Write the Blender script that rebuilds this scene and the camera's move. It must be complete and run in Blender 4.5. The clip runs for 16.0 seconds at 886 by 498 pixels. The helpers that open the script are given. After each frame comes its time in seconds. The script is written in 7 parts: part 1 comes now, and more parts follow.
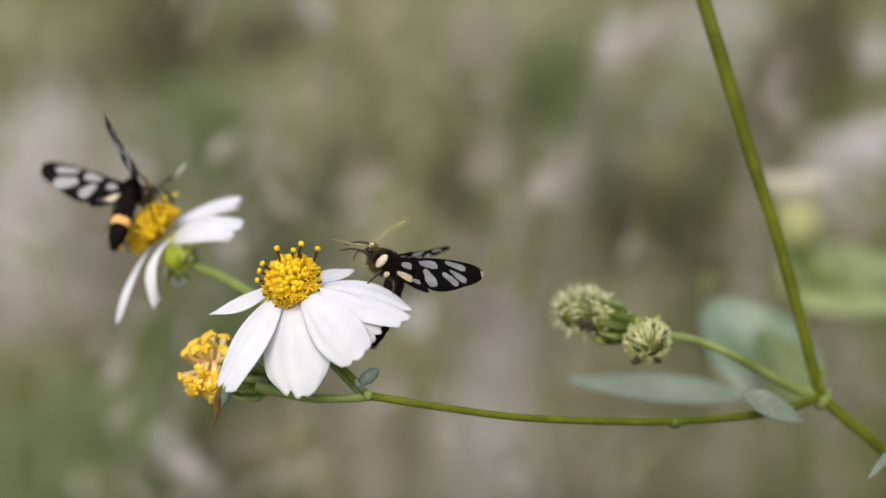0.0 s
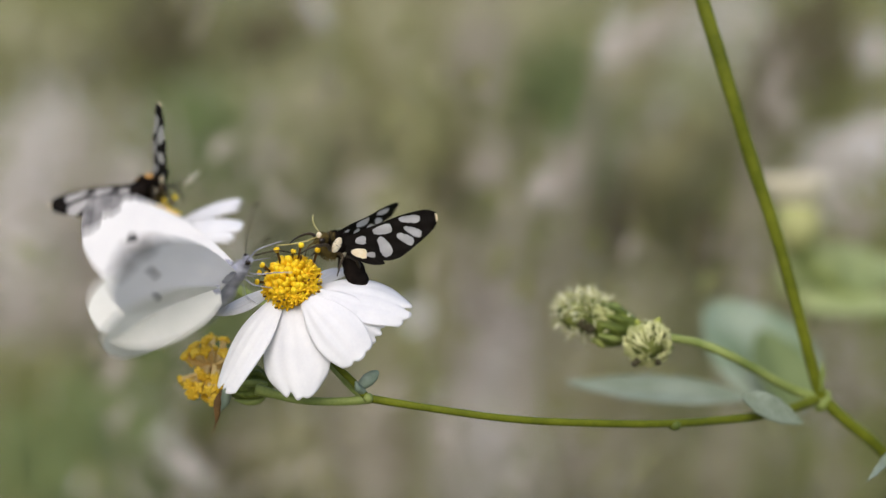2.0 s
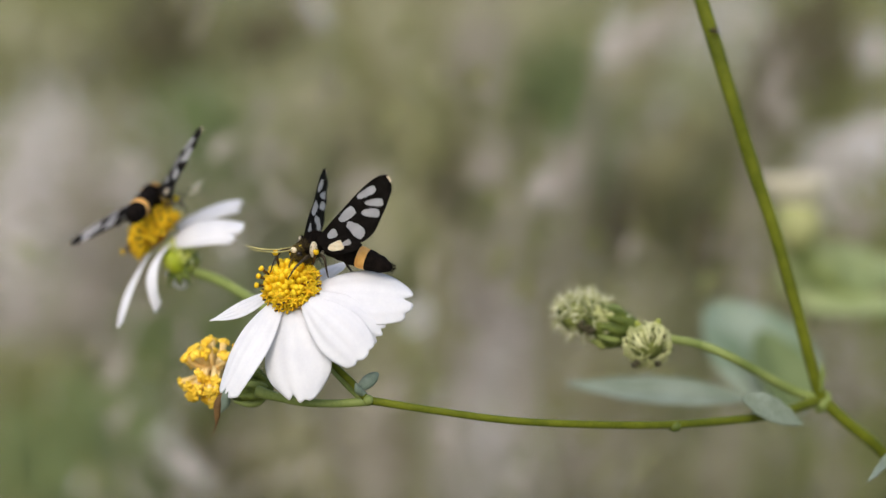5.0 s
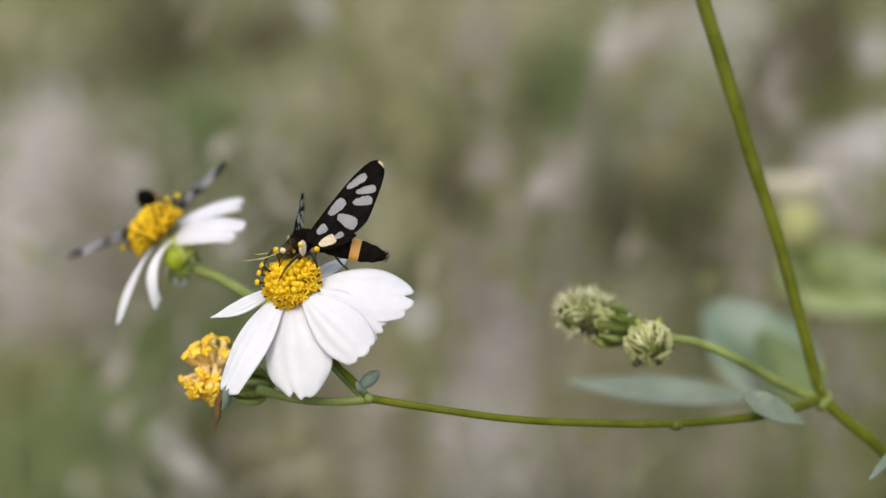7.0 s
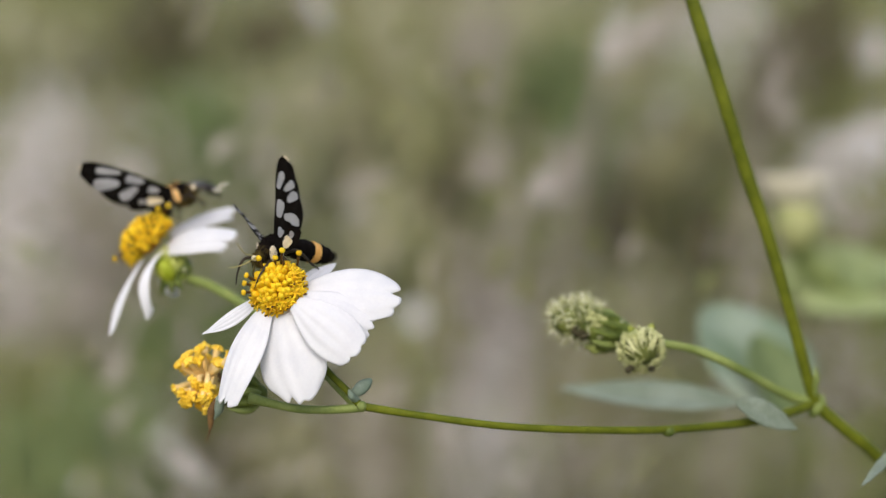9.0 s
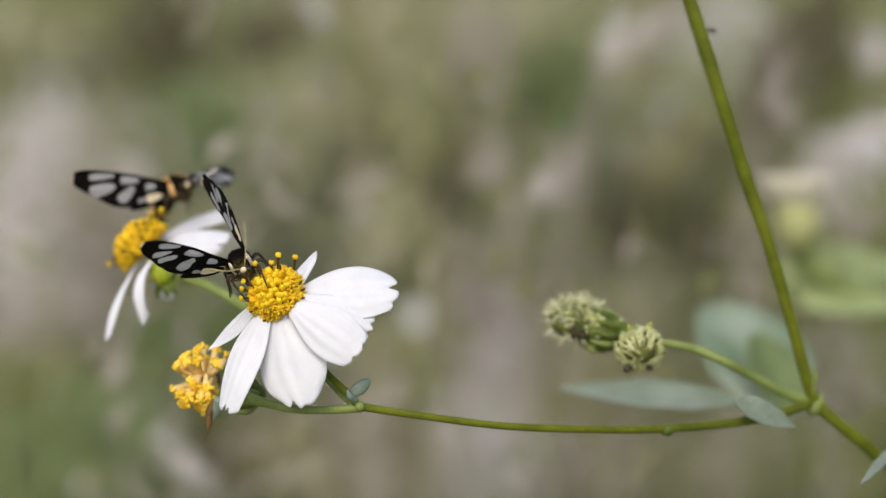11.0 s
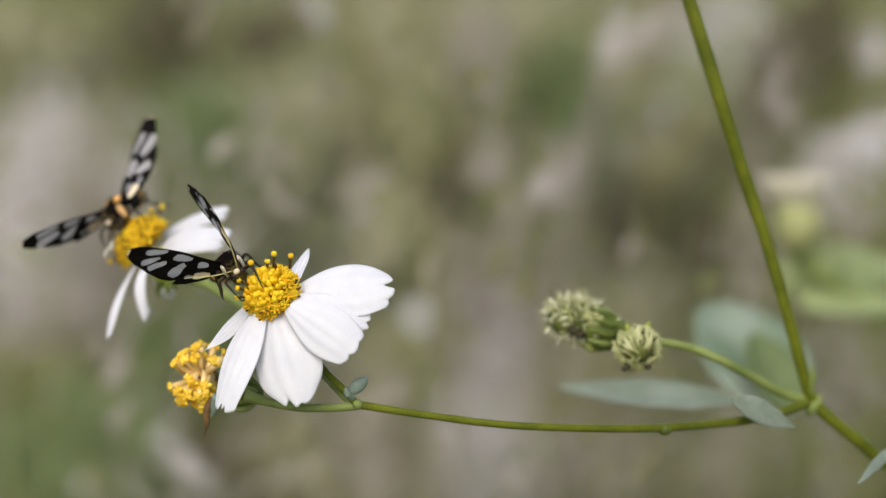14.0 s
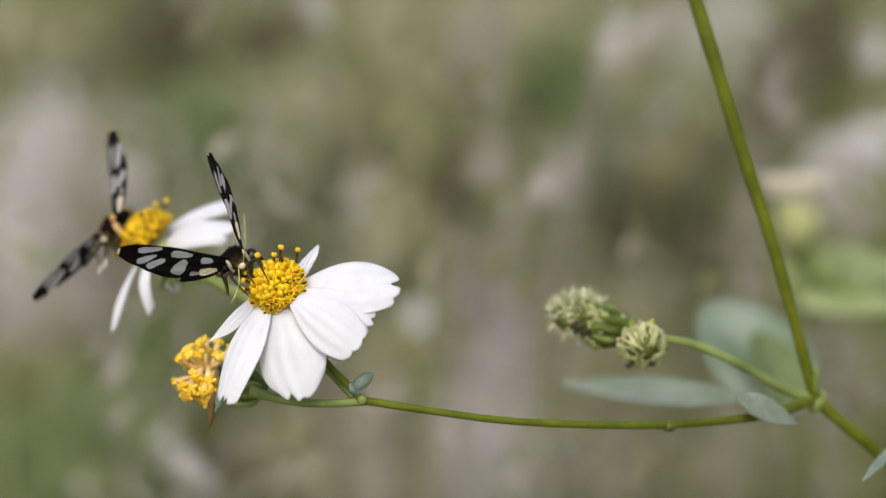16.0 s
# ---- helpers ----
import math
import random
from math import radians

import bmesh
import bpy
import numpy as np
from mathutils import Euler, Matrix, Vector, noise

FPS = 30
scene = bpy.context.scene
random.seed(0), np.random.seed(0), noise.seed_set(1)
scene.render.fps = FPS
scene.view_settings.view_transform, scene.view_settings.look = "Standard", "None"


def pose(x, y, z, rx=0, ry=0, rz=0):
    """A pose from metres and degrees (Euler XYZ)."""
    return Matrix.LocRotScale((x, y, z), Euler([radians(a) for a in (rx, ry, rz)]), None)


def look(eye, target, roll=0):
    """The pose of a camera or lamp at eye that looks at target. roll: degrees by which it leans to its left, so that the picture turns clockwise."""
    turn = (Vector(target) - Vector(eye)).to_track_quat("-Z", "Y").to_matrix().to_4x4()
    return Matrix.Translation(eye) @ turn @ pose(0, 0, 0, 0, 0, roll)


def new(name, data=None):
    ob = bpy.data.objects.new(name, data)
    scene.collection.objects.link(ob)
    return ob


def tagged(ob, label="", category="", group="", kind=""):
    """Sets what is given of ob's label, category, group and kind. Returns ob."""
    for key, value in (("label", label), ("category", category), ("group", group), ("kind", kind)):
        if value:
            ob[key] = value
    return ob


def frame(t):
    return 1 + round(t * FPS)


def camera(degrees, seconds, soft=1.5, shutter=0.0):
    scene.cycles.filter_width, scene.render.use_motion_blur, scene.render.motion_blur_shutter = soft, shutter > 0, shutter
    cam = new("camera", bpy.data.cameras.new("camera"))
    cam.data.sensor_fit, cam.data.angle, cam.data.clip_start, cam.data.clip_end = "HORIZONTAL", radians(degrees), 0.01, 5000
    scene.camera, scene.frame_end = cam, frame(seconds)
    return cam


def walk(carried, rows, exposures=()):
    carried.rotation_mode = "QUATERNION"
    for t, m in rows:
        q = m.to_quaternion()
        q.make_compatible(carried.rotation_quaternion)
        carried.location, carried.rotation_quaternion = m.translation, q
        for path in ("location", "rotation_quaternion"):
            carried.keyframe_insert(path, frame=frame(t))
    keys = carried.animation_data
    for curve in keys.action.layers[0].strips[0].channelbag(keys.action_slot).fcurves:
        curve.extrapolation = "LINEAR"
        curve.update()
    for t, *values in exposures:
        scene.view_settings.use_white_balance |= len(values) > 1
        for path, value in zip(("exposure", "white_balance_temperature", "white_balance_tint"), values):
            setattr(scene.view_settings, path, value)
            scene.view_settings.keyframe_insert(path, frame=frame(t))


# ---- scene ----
cam = camera(24.0, 16.0, soft=1.35, shutter=0.5)
EYE = pose(0, 0, 0.62, 80, 0, 0)
walk(cam, [(0.0, EYE), (16.0, EYE)], exposures=[(0.0, 0.265, 6500, 10), (16.0, 0.265, 6500, 10)])
NEAR = 0.2951            # metres from the lens to the sharp plane
CELL = 0.00008           # the sharp plane is ruled in cells of 0.08 mm
cam.data.dof.use_dof = True
cam.data.dof.focus_distance = NEAR
cam.data.dof.aperture_fstop = 9.5
# the flower's own frame: x across, y away from the lens, z up along the sharp plane
F = EYE @ pose(0, 0, -NEAR) @ pose(0, 0, 0, -90, 0, 0)


def S(u, v, d=0.0):
    """A place in the flower's frame: column u, row v, d millimetres behind the sharp plane."""
    k = CELL * (1 + d * 0.001 / NEAR)
    return Vector(((u - 784) * k, d * 0.001, (441 - v) * k))


def far(u, v, dist):
    """A place in the world on the line of column u and row v, dist metres from the lens."""
    way = F @ S(u, v) - EYE.translation
    return EYE.translation + way.normalized() * dist


# ---- light ----
world = bpy.data.worlds.new("sky")
scene.world = world
world.use_nodes = True
wn = world.node_tree
sky = wn.nodes.new("ShaderNodeTexSky")
sky.sky_type = "NISHITA"
sky.sun_disc = False
sky.sun_elevation, sky.sun_rotation = radians(46), radians(193)
sky.air_density, sky.dust_density, sky.ozone_density = 1.0, 4.0, 1.0
wn.links.new(sky.outputs[0], wn.nodes["Background"].inputs[0])
wn.nodes["Background"].inputs[1].default_value = 0.138
sun = new("sun", bpy.data.lights.new("sun", "SUN"))
sun.data.energy, sun.data.angle, sun.data.color = 1.12, radians(50), (1.0, 0.98, 0.95)
sun.matrix_basis = look((-0.5, -1.9, 2.9), (0, 0.3, 0.6))


# ---- materials ----
def material(name, low, high, rough=0.6, size=400.0, fine=3000.0, bump=0.2, through_light=0.0, metal=0.0, sheen=0.0, clear=0.0, per_piece=0.0, detail=4.0, gloss=0.3):
    """Two colours mixed by coarse and fine noise, with relief from the fine one."""
    m = bpy.data.materials.new(name)
    m.use_nodes = True
    nt = m.node_tree
    n, ln = nt.nodes, nt.links
    b, out = n["Principled BSDF"], n["Material Output"]
    co = n.new("ShaderNodeTexCoord")
    a, f = n.new("ShaderNodeTexNoise"), n.new("ShaderNodeTexNoise")
    a.inputs["Scale"].default_value, f.inputs["Scale"].default_value = size, fine
    a.inputs["Detail"].default_value = detail
    for x in (a, f):
        ln.new(co.outputs["Object"], x.inputs["Vector"])
    mix = n.new("ShaderNodeMath")
    mix.operation = "MULTIPLY_ADD"
    ln.new(a.outputs["Fac"], mix.inputs[0])
    mix.inputs[1].default_value = 1.3
    add = n.new("ShaderNodeMath")
    add.operation = "MULTIPLY_ADD"
    ln.new(f.outputs["Fac"], add.inputs[0])
    add.inputs[1].default_value, add.inputs[2].default_value = 0.5, -0.4
    ln.new(add.outputs[0], mix.inputs[2])
    fac = mix.outputs[0]
    if per_piece:
        info = n.new("ShaderNodeObjectInfo")
        pp = n.new("ShaderNodeMath")
        pp.operation = "MULTIPLY_ADD"
        ln.new(info.outputs["Random"], pp.inputs[0])
        pp.inputs[1].default_value = per_piece
        ln.new(fac, pp.inputs[2])
        sub = n.new("ShaderNodeMath")
        sub.operation = "SUBTRACT"
        ln.new(pp.outputs[0], sub.inputs[0])
        sub.inputs[1].default_value = per_piece / 2
        fac = sub.outputs[0]
    ramp = n.new("ShaderNodeValToRGB")
    ramp.color_ramp.elements[0].position, ramp.color_ramp.elements[1].position = 0.2, 0.8
    ramp.color_ramp.elements[0].color, ramp.color_ramp.elements[1].color = (*low, 1), (*high, 1)
    ln.new(fac, ramp.inputs[0])
    ln.new(ramp.outputs[0], b.inputs["Base Color"])
    b.inputs["Roughness"].default_value = rough
    b.inputs["Metallic"].default_value = metal
    b.inputs["Sheen Weight"].default_value = sheen
    b.inputs["Specular IOR Level"].default_value = gloss
    if bump:
        bp = n.new("ShaderNodeBump")
        bp.inputs["Strength"].default_value, bp.inputs["Distance"].default_value = bump, 0.0001
        ln.new(f.outputs["Fac"], bp.inputs["Height"])
        ln.new(bp.outputs[0], b.inputs["Normal"])
    last = b.outputs[0]
    if through_light:
        tr, ms = n.new("ShaderNodeBsdfTranslucent"), n.new("ShaderNodeMixShader")
        ln.new(ramp.outputs[0], tr.inputs[0])
        ms.inputs[0].default_value = through_light
        ln.new(last, ms.inputs[1])
        ln.new(tr.outputs[0], ms.inputs[2])
        last = ms.outputs[0]
    if clear:
        tp, ms = n.new("ShaderNodeBsdfTransparent"), n.new("ShaderNodeMixShader")
        ms.inputs[0].default_value = clear
        ln.new(last, ms.inputs[1])
        ln.new(tp.outputs[0], ms.inputs[2])
        last = ms.outputs[0]
    ln.new(last, out.inputs[0])
    return m


PETAL = material("white_petal", (0.755, 0.77, 0.815), (0.83, 0.84, 0.87), 0.55, 300, 2500, 0.15, through_light=0.25)
YELLOW = material("yellow_floret", (0.82, 0.48, 0.004), (0.97, 0.74, 0.03), 0.5, 500, 4000, 0.15, through_light=0.2, per_piece=0.5)
# dark amber under the florets: shade of the gaps put into the colour
SHADEYELLOW = material("amber_gap_shade_core", (0.30, 0.11, 0.002), (0.52, 0.22, 0.006), 0.7, 500, 3000, 0.3)
ANTHER = material("brown_anther", (0.05, 0.025, 0.008), (0.14, 0.07, 0.015), 0.6, 900, 5000)
STEM = material("green_stem", (0.064, 0.084, 0.001), (0.138, 0.160, 0.008), 0.55, 250, 2500, 0.3, through_light=0.05, gloss=0.15, sheen=0.1)
STALK = material("pale_green_stalk", (0.14, 0.19, 0.045), (0.25, 0.30, 0.09), 0.55, 250, 2500, 0.3)
CALYX = material("calyx_green", (0.20, 0.26, 0.02), (0.46, 0.48, 0.12), 0.55, 500, 2500, 0.3, through_light=0.1)
PALECALYX = material("pale_yellow_green_calyx", (0.40, 0.48, 0.06), (0.66, 0.68, 0.24), 0.55, 500, 2500, 0.3, through_light=0.1)
YELLOWCALYX = material("yellow_green_calyx", (0.27, 0.34, 0.008), (0.50, 0.54, 0.07), 0.5, 500, 2500, 0.3, through_light=0.1)
CREAMBRACT = material("cream_green_bract", (0.55, 0.58, 0.32), (0.76, 0.77, 0.58), 0.6, 500, 2500, 0.3, through_light=0.1)
CALYXDARK = material("dark_green_calyx", (0.045, 0.070, 0.008), (0.16, 0.20, 0.035), 0.6, 500, 2500, 0.3)
LEAF = material("grey_green_leaf", (0.19, 0.235, 0.165), (0.33, 0.385, 0.31), 0.5, 120, 1500, 0.3, through_light=0.2)
GREENLEAF = material("mid_green_leaf", (0.09, 0.17, 0.06), (0.36, 0.42, 0.34), 0.5, 70, 1500, 0.3, through_light=0.2)
BRACT = material("blue_green_bract", (0.13, 0.18, 0.13), (0.24, 0.30, 0.25), 0.55, 400, 2500, 0.3)
DRY_TUBE = material("dry_floret_tube", (0.70, 0.46, 0.14), (0.86, 0.68, 0.34), 0.7, 500, 3000, 0.3, per_piece=0.4)
DRY_TIP = material("dry_floret_tip", (0.74, 0.44, 0.015), (0.90, 0.64, 0.08), 0.65, 700, 3000, 0.3, per_piece=0.4)
BROWN = material("dry_brown_bract", (0.05, 0.028, 0.009), (0.19, 0.105, 0.035), 0.75, 500, 3000, 0.3)
CURL = material("yellow_green_bristle", (0.31, 0.33, 0.12), (0.60, 0.61, 0.33), 0.65, 500, 3000, 0.2, per_piece=0.5)
BRISTLE = material("pale_seed_bristle", (0.46, 0.48, 0.24), (0.78, 0.78, 0.58), 0.65, 500, 3000, 0.2, per_piece=0.3)
SEEDCORE = material("seed_head_core", (0.05, 0.065, 0.015), (0.22, 0.25, 0.06), 0.7, 500, 3000, 0.4)
DARKSEED = material("dark_dry_seed", (0.02, 0.018, 0.008), (0.07, 0.06, 0.025), 0.7, 500, 3000, 0.4)
WINGBLACK = material("black_wing_scale", (0.003, 0.0025, 0.002), (0.011, 0.009, 0.008), 0.8, 500, 6000, 0.4, gloss=0.06)
WINDOW = material("clear_wing_window", (0.60, 0.59, 0.61), (0.72, 0.71, 0.73), 0.35, 300, 4000, 0.2, through_light=0.5, clear=0.28)
GLASSY = material("glassy_wing_window", (0.52, 0.51, 0.53), (0.66, 0.65, 0.67), 0.3, 300, 4000, 0.2, through_light=0.3, clear=0.5)
APRICOT = material("apricot_fur_patch", (0.70, 0.40, 0.14), (0.86, 0.58, 0.27), 0.8, 700, 8000, 0.5)
CREAM = material("cream_wing_patch", (0.84, 0.70, 0.46), (0.94, 0.87, 0.70), 0.5, 500, 4000, 0.2, through_light=0.2)
FUR = material("black_moth_fur", (0.003, 0.0025, 0.002), (0.014, 0.010, 0.008), 0.85, 900, 9000, 0.8, gloss=0.06)
BROWNFUR = material("brown_moth_fur", (0.03, 0.022, 0.006), (0.17, 0.125, 0.04), 0.8, 700, 9000, 0.8, gloss=0.1)
ORANGE = material("orange_moth_band", (0.74, 0.36, 0.07), (0.88, 0.52, 0.18), 0.7, 700, 8000, 0.5)
EYE_M = material("dark_insect_eye", (0.01, 0.008, 0.006), (0.03, 0.02, 0.015), 0.2, 900, 9000, 0.1)
ANTENNA = material("yellow_antenna", (0.26, 0.23, 0.06), (0.58, 0.52, 0.22), 0.6, 900, 5000)
LEGM = material("dark_insect_leg", (0.008, 0.006, 0.004), (0.055, 0.038, 0.018), 0.5, 900, 5000)
WHITEWING = material("white_butterfly_wing", (0.88, 0.88, 0.90), (0.94, 0.94, 0.95), 0.6, 250, 5000, 0.2, through_light=0.5)
PALEWING = material("cream_butterfly_wing", (0.80, 0.815, 0.78), (0.90, 0.90, 0.88), 0.6, 250, 5000, 0.2, through_light=0.5)
WINGTIP = material("grey_black_wing_tip", (0.03, 0.03, 0.035), (0.30, 0.295, 0.30), 0.7, 500, 5000, 0.3)
WINGSPOT = material("black_wing_spot", (0.015, 0.015, 0.018), (0.05, 0.05, 0.055), 0.7, 700, 5000, 0.3)
GREYFUR = material("blue_grey_fur", (0.16, 0.17, 0.22), (0.45, 0.46, 0.54), 0.85, 500, 6000, 0.8, sheen=0.3)
GROUND = material("soil_and_litter", (0.135, 0.13, 0.06), (0.23, 0.22, 0.12), 0.95, 2.2, 25, 0.5)
DRYGRASS = material("dry_mauve_grass", (0.34, 0.305, 0.260), (0.505, 0.455, 0.395), 0.8, 6, 200, 0.2, through_light=0.25)
PALEGRASS = material("pale_seed_plume", (0.55, 0.52, 0.49), (0.74, 0.71, 0.675), 0.8, 6, 200, 0.2, through_light=0.25)
TAN = material("tan_dry_grass", (0.355, 0.345, 0.205), (0.50, 0.49, 0.315), 0.8, 6, 200, 0.2, through_light=0.25)
STRAW = material("straw_grass", (0.24, 0.235, 0.11), (0.39, 0.37, 0.21), 0.8, 6, 200, 0.2, through_light=0.25)
OLIVE = material("olive_grass", (0.17, 0.185, 0.06), (0.295, 0.31, 0.125), 0.7, 6, 200, 0.2, through_light=0.25)
GREYLEAF = material("dusty_grey_green_leaf", (0.25, 0.275, 0.155), (0.37, 0.39, 0.235), 0.7, 6, 200, 0.2, through_light=0.25)
GREEN = material("fresh_green_leaf", (0.13, 0.18, 0.065), (0.22, 0.28, 0.12), 0.6, 6, 200, 0.2, through_light=0.25)
PALEBUD = material("cream_bud", (0.68, 0.65, 0.48), (0.84, 0.80, 0.70), 0.6, 100, 900, 0.2, through_light=0.2)
PALELEAF = material("pale_green_leaf", (0.27, 0.34, 0.13), (0.46, 0.52, 0.27), 0.6, 30, 200, 0.2, through_light=0.25)
BUDGREEN = material("yellow_green_bud", (0.34, 0.38, 0.15), (0.56, 0.56, 0.27), 0.6, 100, 900, 0.2, through_light=0.2)
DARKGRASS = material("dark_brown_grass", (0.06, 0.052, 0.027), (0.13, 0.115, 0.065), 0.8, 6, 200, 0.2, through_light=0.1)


# ---- building helpers ----
def finish(bm, name, mats):
    me = bpy.data.meshes.new(name)
    bmesh.ops.recalc_face_normals(bm, faces=bm.faces)
    for f in bm.faces:
        f.smooth = True
    bm.to_mesh(me)
    bm.free()
    for m in (mats if isinstance(mats, (list, tuple)) else [mats]):
        me.materials.append(m)
    return me


def part(name, bm, mats, parent=None, label="", at=None, kind=""):
    me = bm if isinstance(bm, bpy.types.Mesh) else finish(bm, name, mats)
    ob = new(name, me)
    ob.parent = parent
    if at is not None:
        ob.matrix_basis = at
    return tagged(ob, label, kind=kind)


def smooth_line(points, steps=8):
    """A Catmull-Rom line through the points."""
    p = [Vector(x) for x in points]
    if len(p) < 3:
        return [p[0].lerp(p[-1], i / steps) for i in range(steps + 1)]
    p = [2 * p[0] - p[1]] + p + [2 * p[-1] - p[-2]]
    out = []
    for i in range(1, len(p) - 2):
        for j in range(steps):
            t = j / steps
            a, b, c, d = p[i - 1:i + 3]
            out.append(0.5 * (2 * b + (c - a) * t + (2 * a - 5 * b + 4 * c - d) * t * t + (3 * b - a - 3 * c + d) * t ** 3))
    return out + [p[-2]]


def tube(points, radii, seg=10, steps=8, wobble=0.0, bm=None):
    """A tapered tube with closed ends; radii in millimetres, spread along it."""
    bm = bm or bmesh.new()
    line = smooth_line(points, steps)
    rings, side = [], None
    for i, c in enumerate(line):
        d = (line[min(i + 1, len(line) - 1)] - line[max(i - 1, 0)]).normalized()
        side = d.orthogonal() if side is None else side - d * side.dot(d)
        side.normalize()
        up = d.cross(side)
        x = i / (len(line) - 1) * (len(radii) - 1)
        j = min(int(x), len(radii) - 2)
        r = 0.001 * (radii[j] + (radii[j + 1] - radii[j]) * (x - j))
        ring = []
        for k in range(seg):
            a = 2 * math.pi * k / seg
            rr = r * (1 + wobble * math.cos(4 * a) + wobble * 0.8 * noise.noise(c * 900 + Vector((k, 0, 0))))
            ring.append(bm.verts.new(c + side * rr * math.cos(a) + up * rr * math.sin(a)))
        rings.append(ring)
    for a, b in zip(rings, rings[1:]):
        for k in range(seg):
            bm.faces.new((a[k], a[(k + 1) % seg], b[(k + 1) % seg], b[k]))
    bm.faces.new(rings[0][::-1])
    bm.faces.new(rings[-1])
    return bm


def frame_of(along, face):
    """A turn whose y runs along and whose z is as near to face as can be."""
    y = Vector(along).normalized()
    z = Vector(face) - y * Vector(face).dot(y)
    z.normalize()
    x = y.cross(z)
    return Matrix((x, y, z)).transposed()


def lathe(profile, seg=16, mats=None, bm=None, at=None):
    """A body of rotation round y: (y, radius) in millimetres; mats gives a slot for each stretch."""
    bm = bm or bmesh.new()
    at = at or Matrix()
    rings = []
    for y, r in profile:
        rings.append([bm.verts.new(at @ Vector((0.001 * r * math.cos(2 * math.pi * k / seg), 0.001 * y, 0.001 * r * math.sin(2 * math.pi * k / seg)))) for k in range(seg)])
    for i, (a, b) in enumerate(zip(rings, rings[1:])):
        for k in range(seg):
            f = bm.faces.new((a[k], a[(k + 1) % seg], b[(k + 1) % seg], b[k]))
            if mats:
                f.material_index = mats[min(i, len(mats) - 1)]
    bm.faces.new(rings[0])
    bm.faces.new(rings[-1])
    return bm


def ellipsoid(rx, ry, rz, seg=16, bm=None, at=None):
    bm = bm or bmesh.new()
    prof = [(-math.cos(math.pi * i / 10), max(0.02, math.sin(math.pi * i / 10))) for i in range(11)]
    m = (at or Matrix()) @ Matrix.Diagonal((rx, ry, rz, 1))
    return lathe(prof, seg, bm=bm, at=m)


def thicken(ob, mm):
    s = ob.modifiers.new("thickness", "SOLIDIFY")
    s.thickness, s.offset = mm * 0.001, 0
    return ob


def eased(table):
    """The table with a smooth line run through its points."""
    return [(p.x, p.y) for p in smooth_line([(x, y, 0) for x, y in table], 6)]


def petal(root, tip, face, width, parent, origin, arch=0.08, twist=0.0, notches=((-0.3, 0.05), (0.3, 0.05)), seed=0, mat=None, base=0.36, belly=0.62, end=0.6, blunt=0.16, skew=0.0, bow=0.0):
    """A ray petal from root to tip: base and end give its width there against the widest place at belly; notches are (across, depth)."""
    bm = bmesh.new()
    length = (tip - root).length
    m = frame_of(tip - root, face)
    ns, nw = 34, 29
    rows = []
    rnd = random.Random(seed)
    ph = [rnd.uniform(0, 6.28) for _ in range(3)]
    for i in range(ns + 1):
        s = i / ns
        if s < belly:
            k = base + (1 - base) * math.sin(s / belly * math.pi / 2)
        else:
            k = end + (1 - end) * math.cos((s - belly) / (1 - belly) * math.pi / 2)
        w = width * 0.001 * k
        row = []
        for j in range(nw):
            q = j / (nw - 1) * 2 - 1
            cut = sum(d * math.exp(-((q - c) / 0.14) ** 2) for c, d in notches)
            reach = 1 - s ** 7 * cut - s ** 3 * (blunt * abs(q) ** 2.4 + skew * q)
            x = q * w / 2 + bow * length * 4 * s * (1 - s)
            y = s * length * reach
            z = length * arch * 4 * s * (1 - s) - abs(q) ** 2 * w * 0.10
            z += 0.00007 * math.cos(q * 13 + ph[1]) * math.sin(s * math.pi) + 0.00018 * math.sin(s * 5 + ph[2]) * q
            v = Matrix.Rotation(twist * s, 3, "Y") @ Vector((x, y, z))
            row.append(bm.verts.new(root - origin + m @ v))
        rows.append(row)
    for a, b in zip(rows, rows[1:]):
        for j in range(nw - 1):
            bm.faces.new((a[j], a[j + 1], b[j + 1], b[j]))
    return thicken(part("petal", bm, mat or PETAL, parent), 0.10)


def leaf_blade(base, tip, face, width, name, mat, parent, fold=0.18, bend=0.1, serrate=0.06, sharp=1.0):
    """A pointed leaf with a folded midrib and a toothed margin."""
    bm = bmesh.new()
    length = (tip - base).length
    m = frame_of(tip - base, face)
    ns, nw = 40, 9
    rows = []
    for i in range(ns + 1):
        s = i / ns
        w = width * 0.001 * max(0.03, max(0.0, math.sin(math.pi * s ** 0.8)) ** (0.85 * sharp)) * (1 + serrate * (i % 2) * (0 < s < 1))
        rows.append([bm.verts.new(base + m @ Vector((q * w / 2, s * length, abs(q) * w * fold - length * bend * s * s + 0.00010 * math.sin(s * 31 + 4 * abs(q)) * abs(q))))
                     for q in [j / (nw - 1) * 2 - 1 for j in range(nw)]])
    for a, b in zip(rows, rows[1:]):
        for j in range(nw - 1):
            bm.faces.new((a[j], a[j + 1], b[j + 1], b[j]))
    return thicken(part(name, bm, mat, parent), 0.25)


# one disc floret, in two states, and one anther that stands out of the disc
def bud_floret():
    bm = lathe([(-1.0, 0.28), (-0.2, 0.40), (0.5, 0.54), (0.95, 0.61), (1.3, 0.57), (1.55, 0.43), (1.7, 0.22), (1.76, 0.05)], 10)
    for v in bm.verts:
        if v.co.y > 0.0003:
            k = 1 + 0.10 * math.cos(5 * math.atan2(v.co.z, v.co.x))
            v.co.x, v.co.z = v.co.x * k, v.co.z * k
    return finish(bm, "floret", YELLOW)


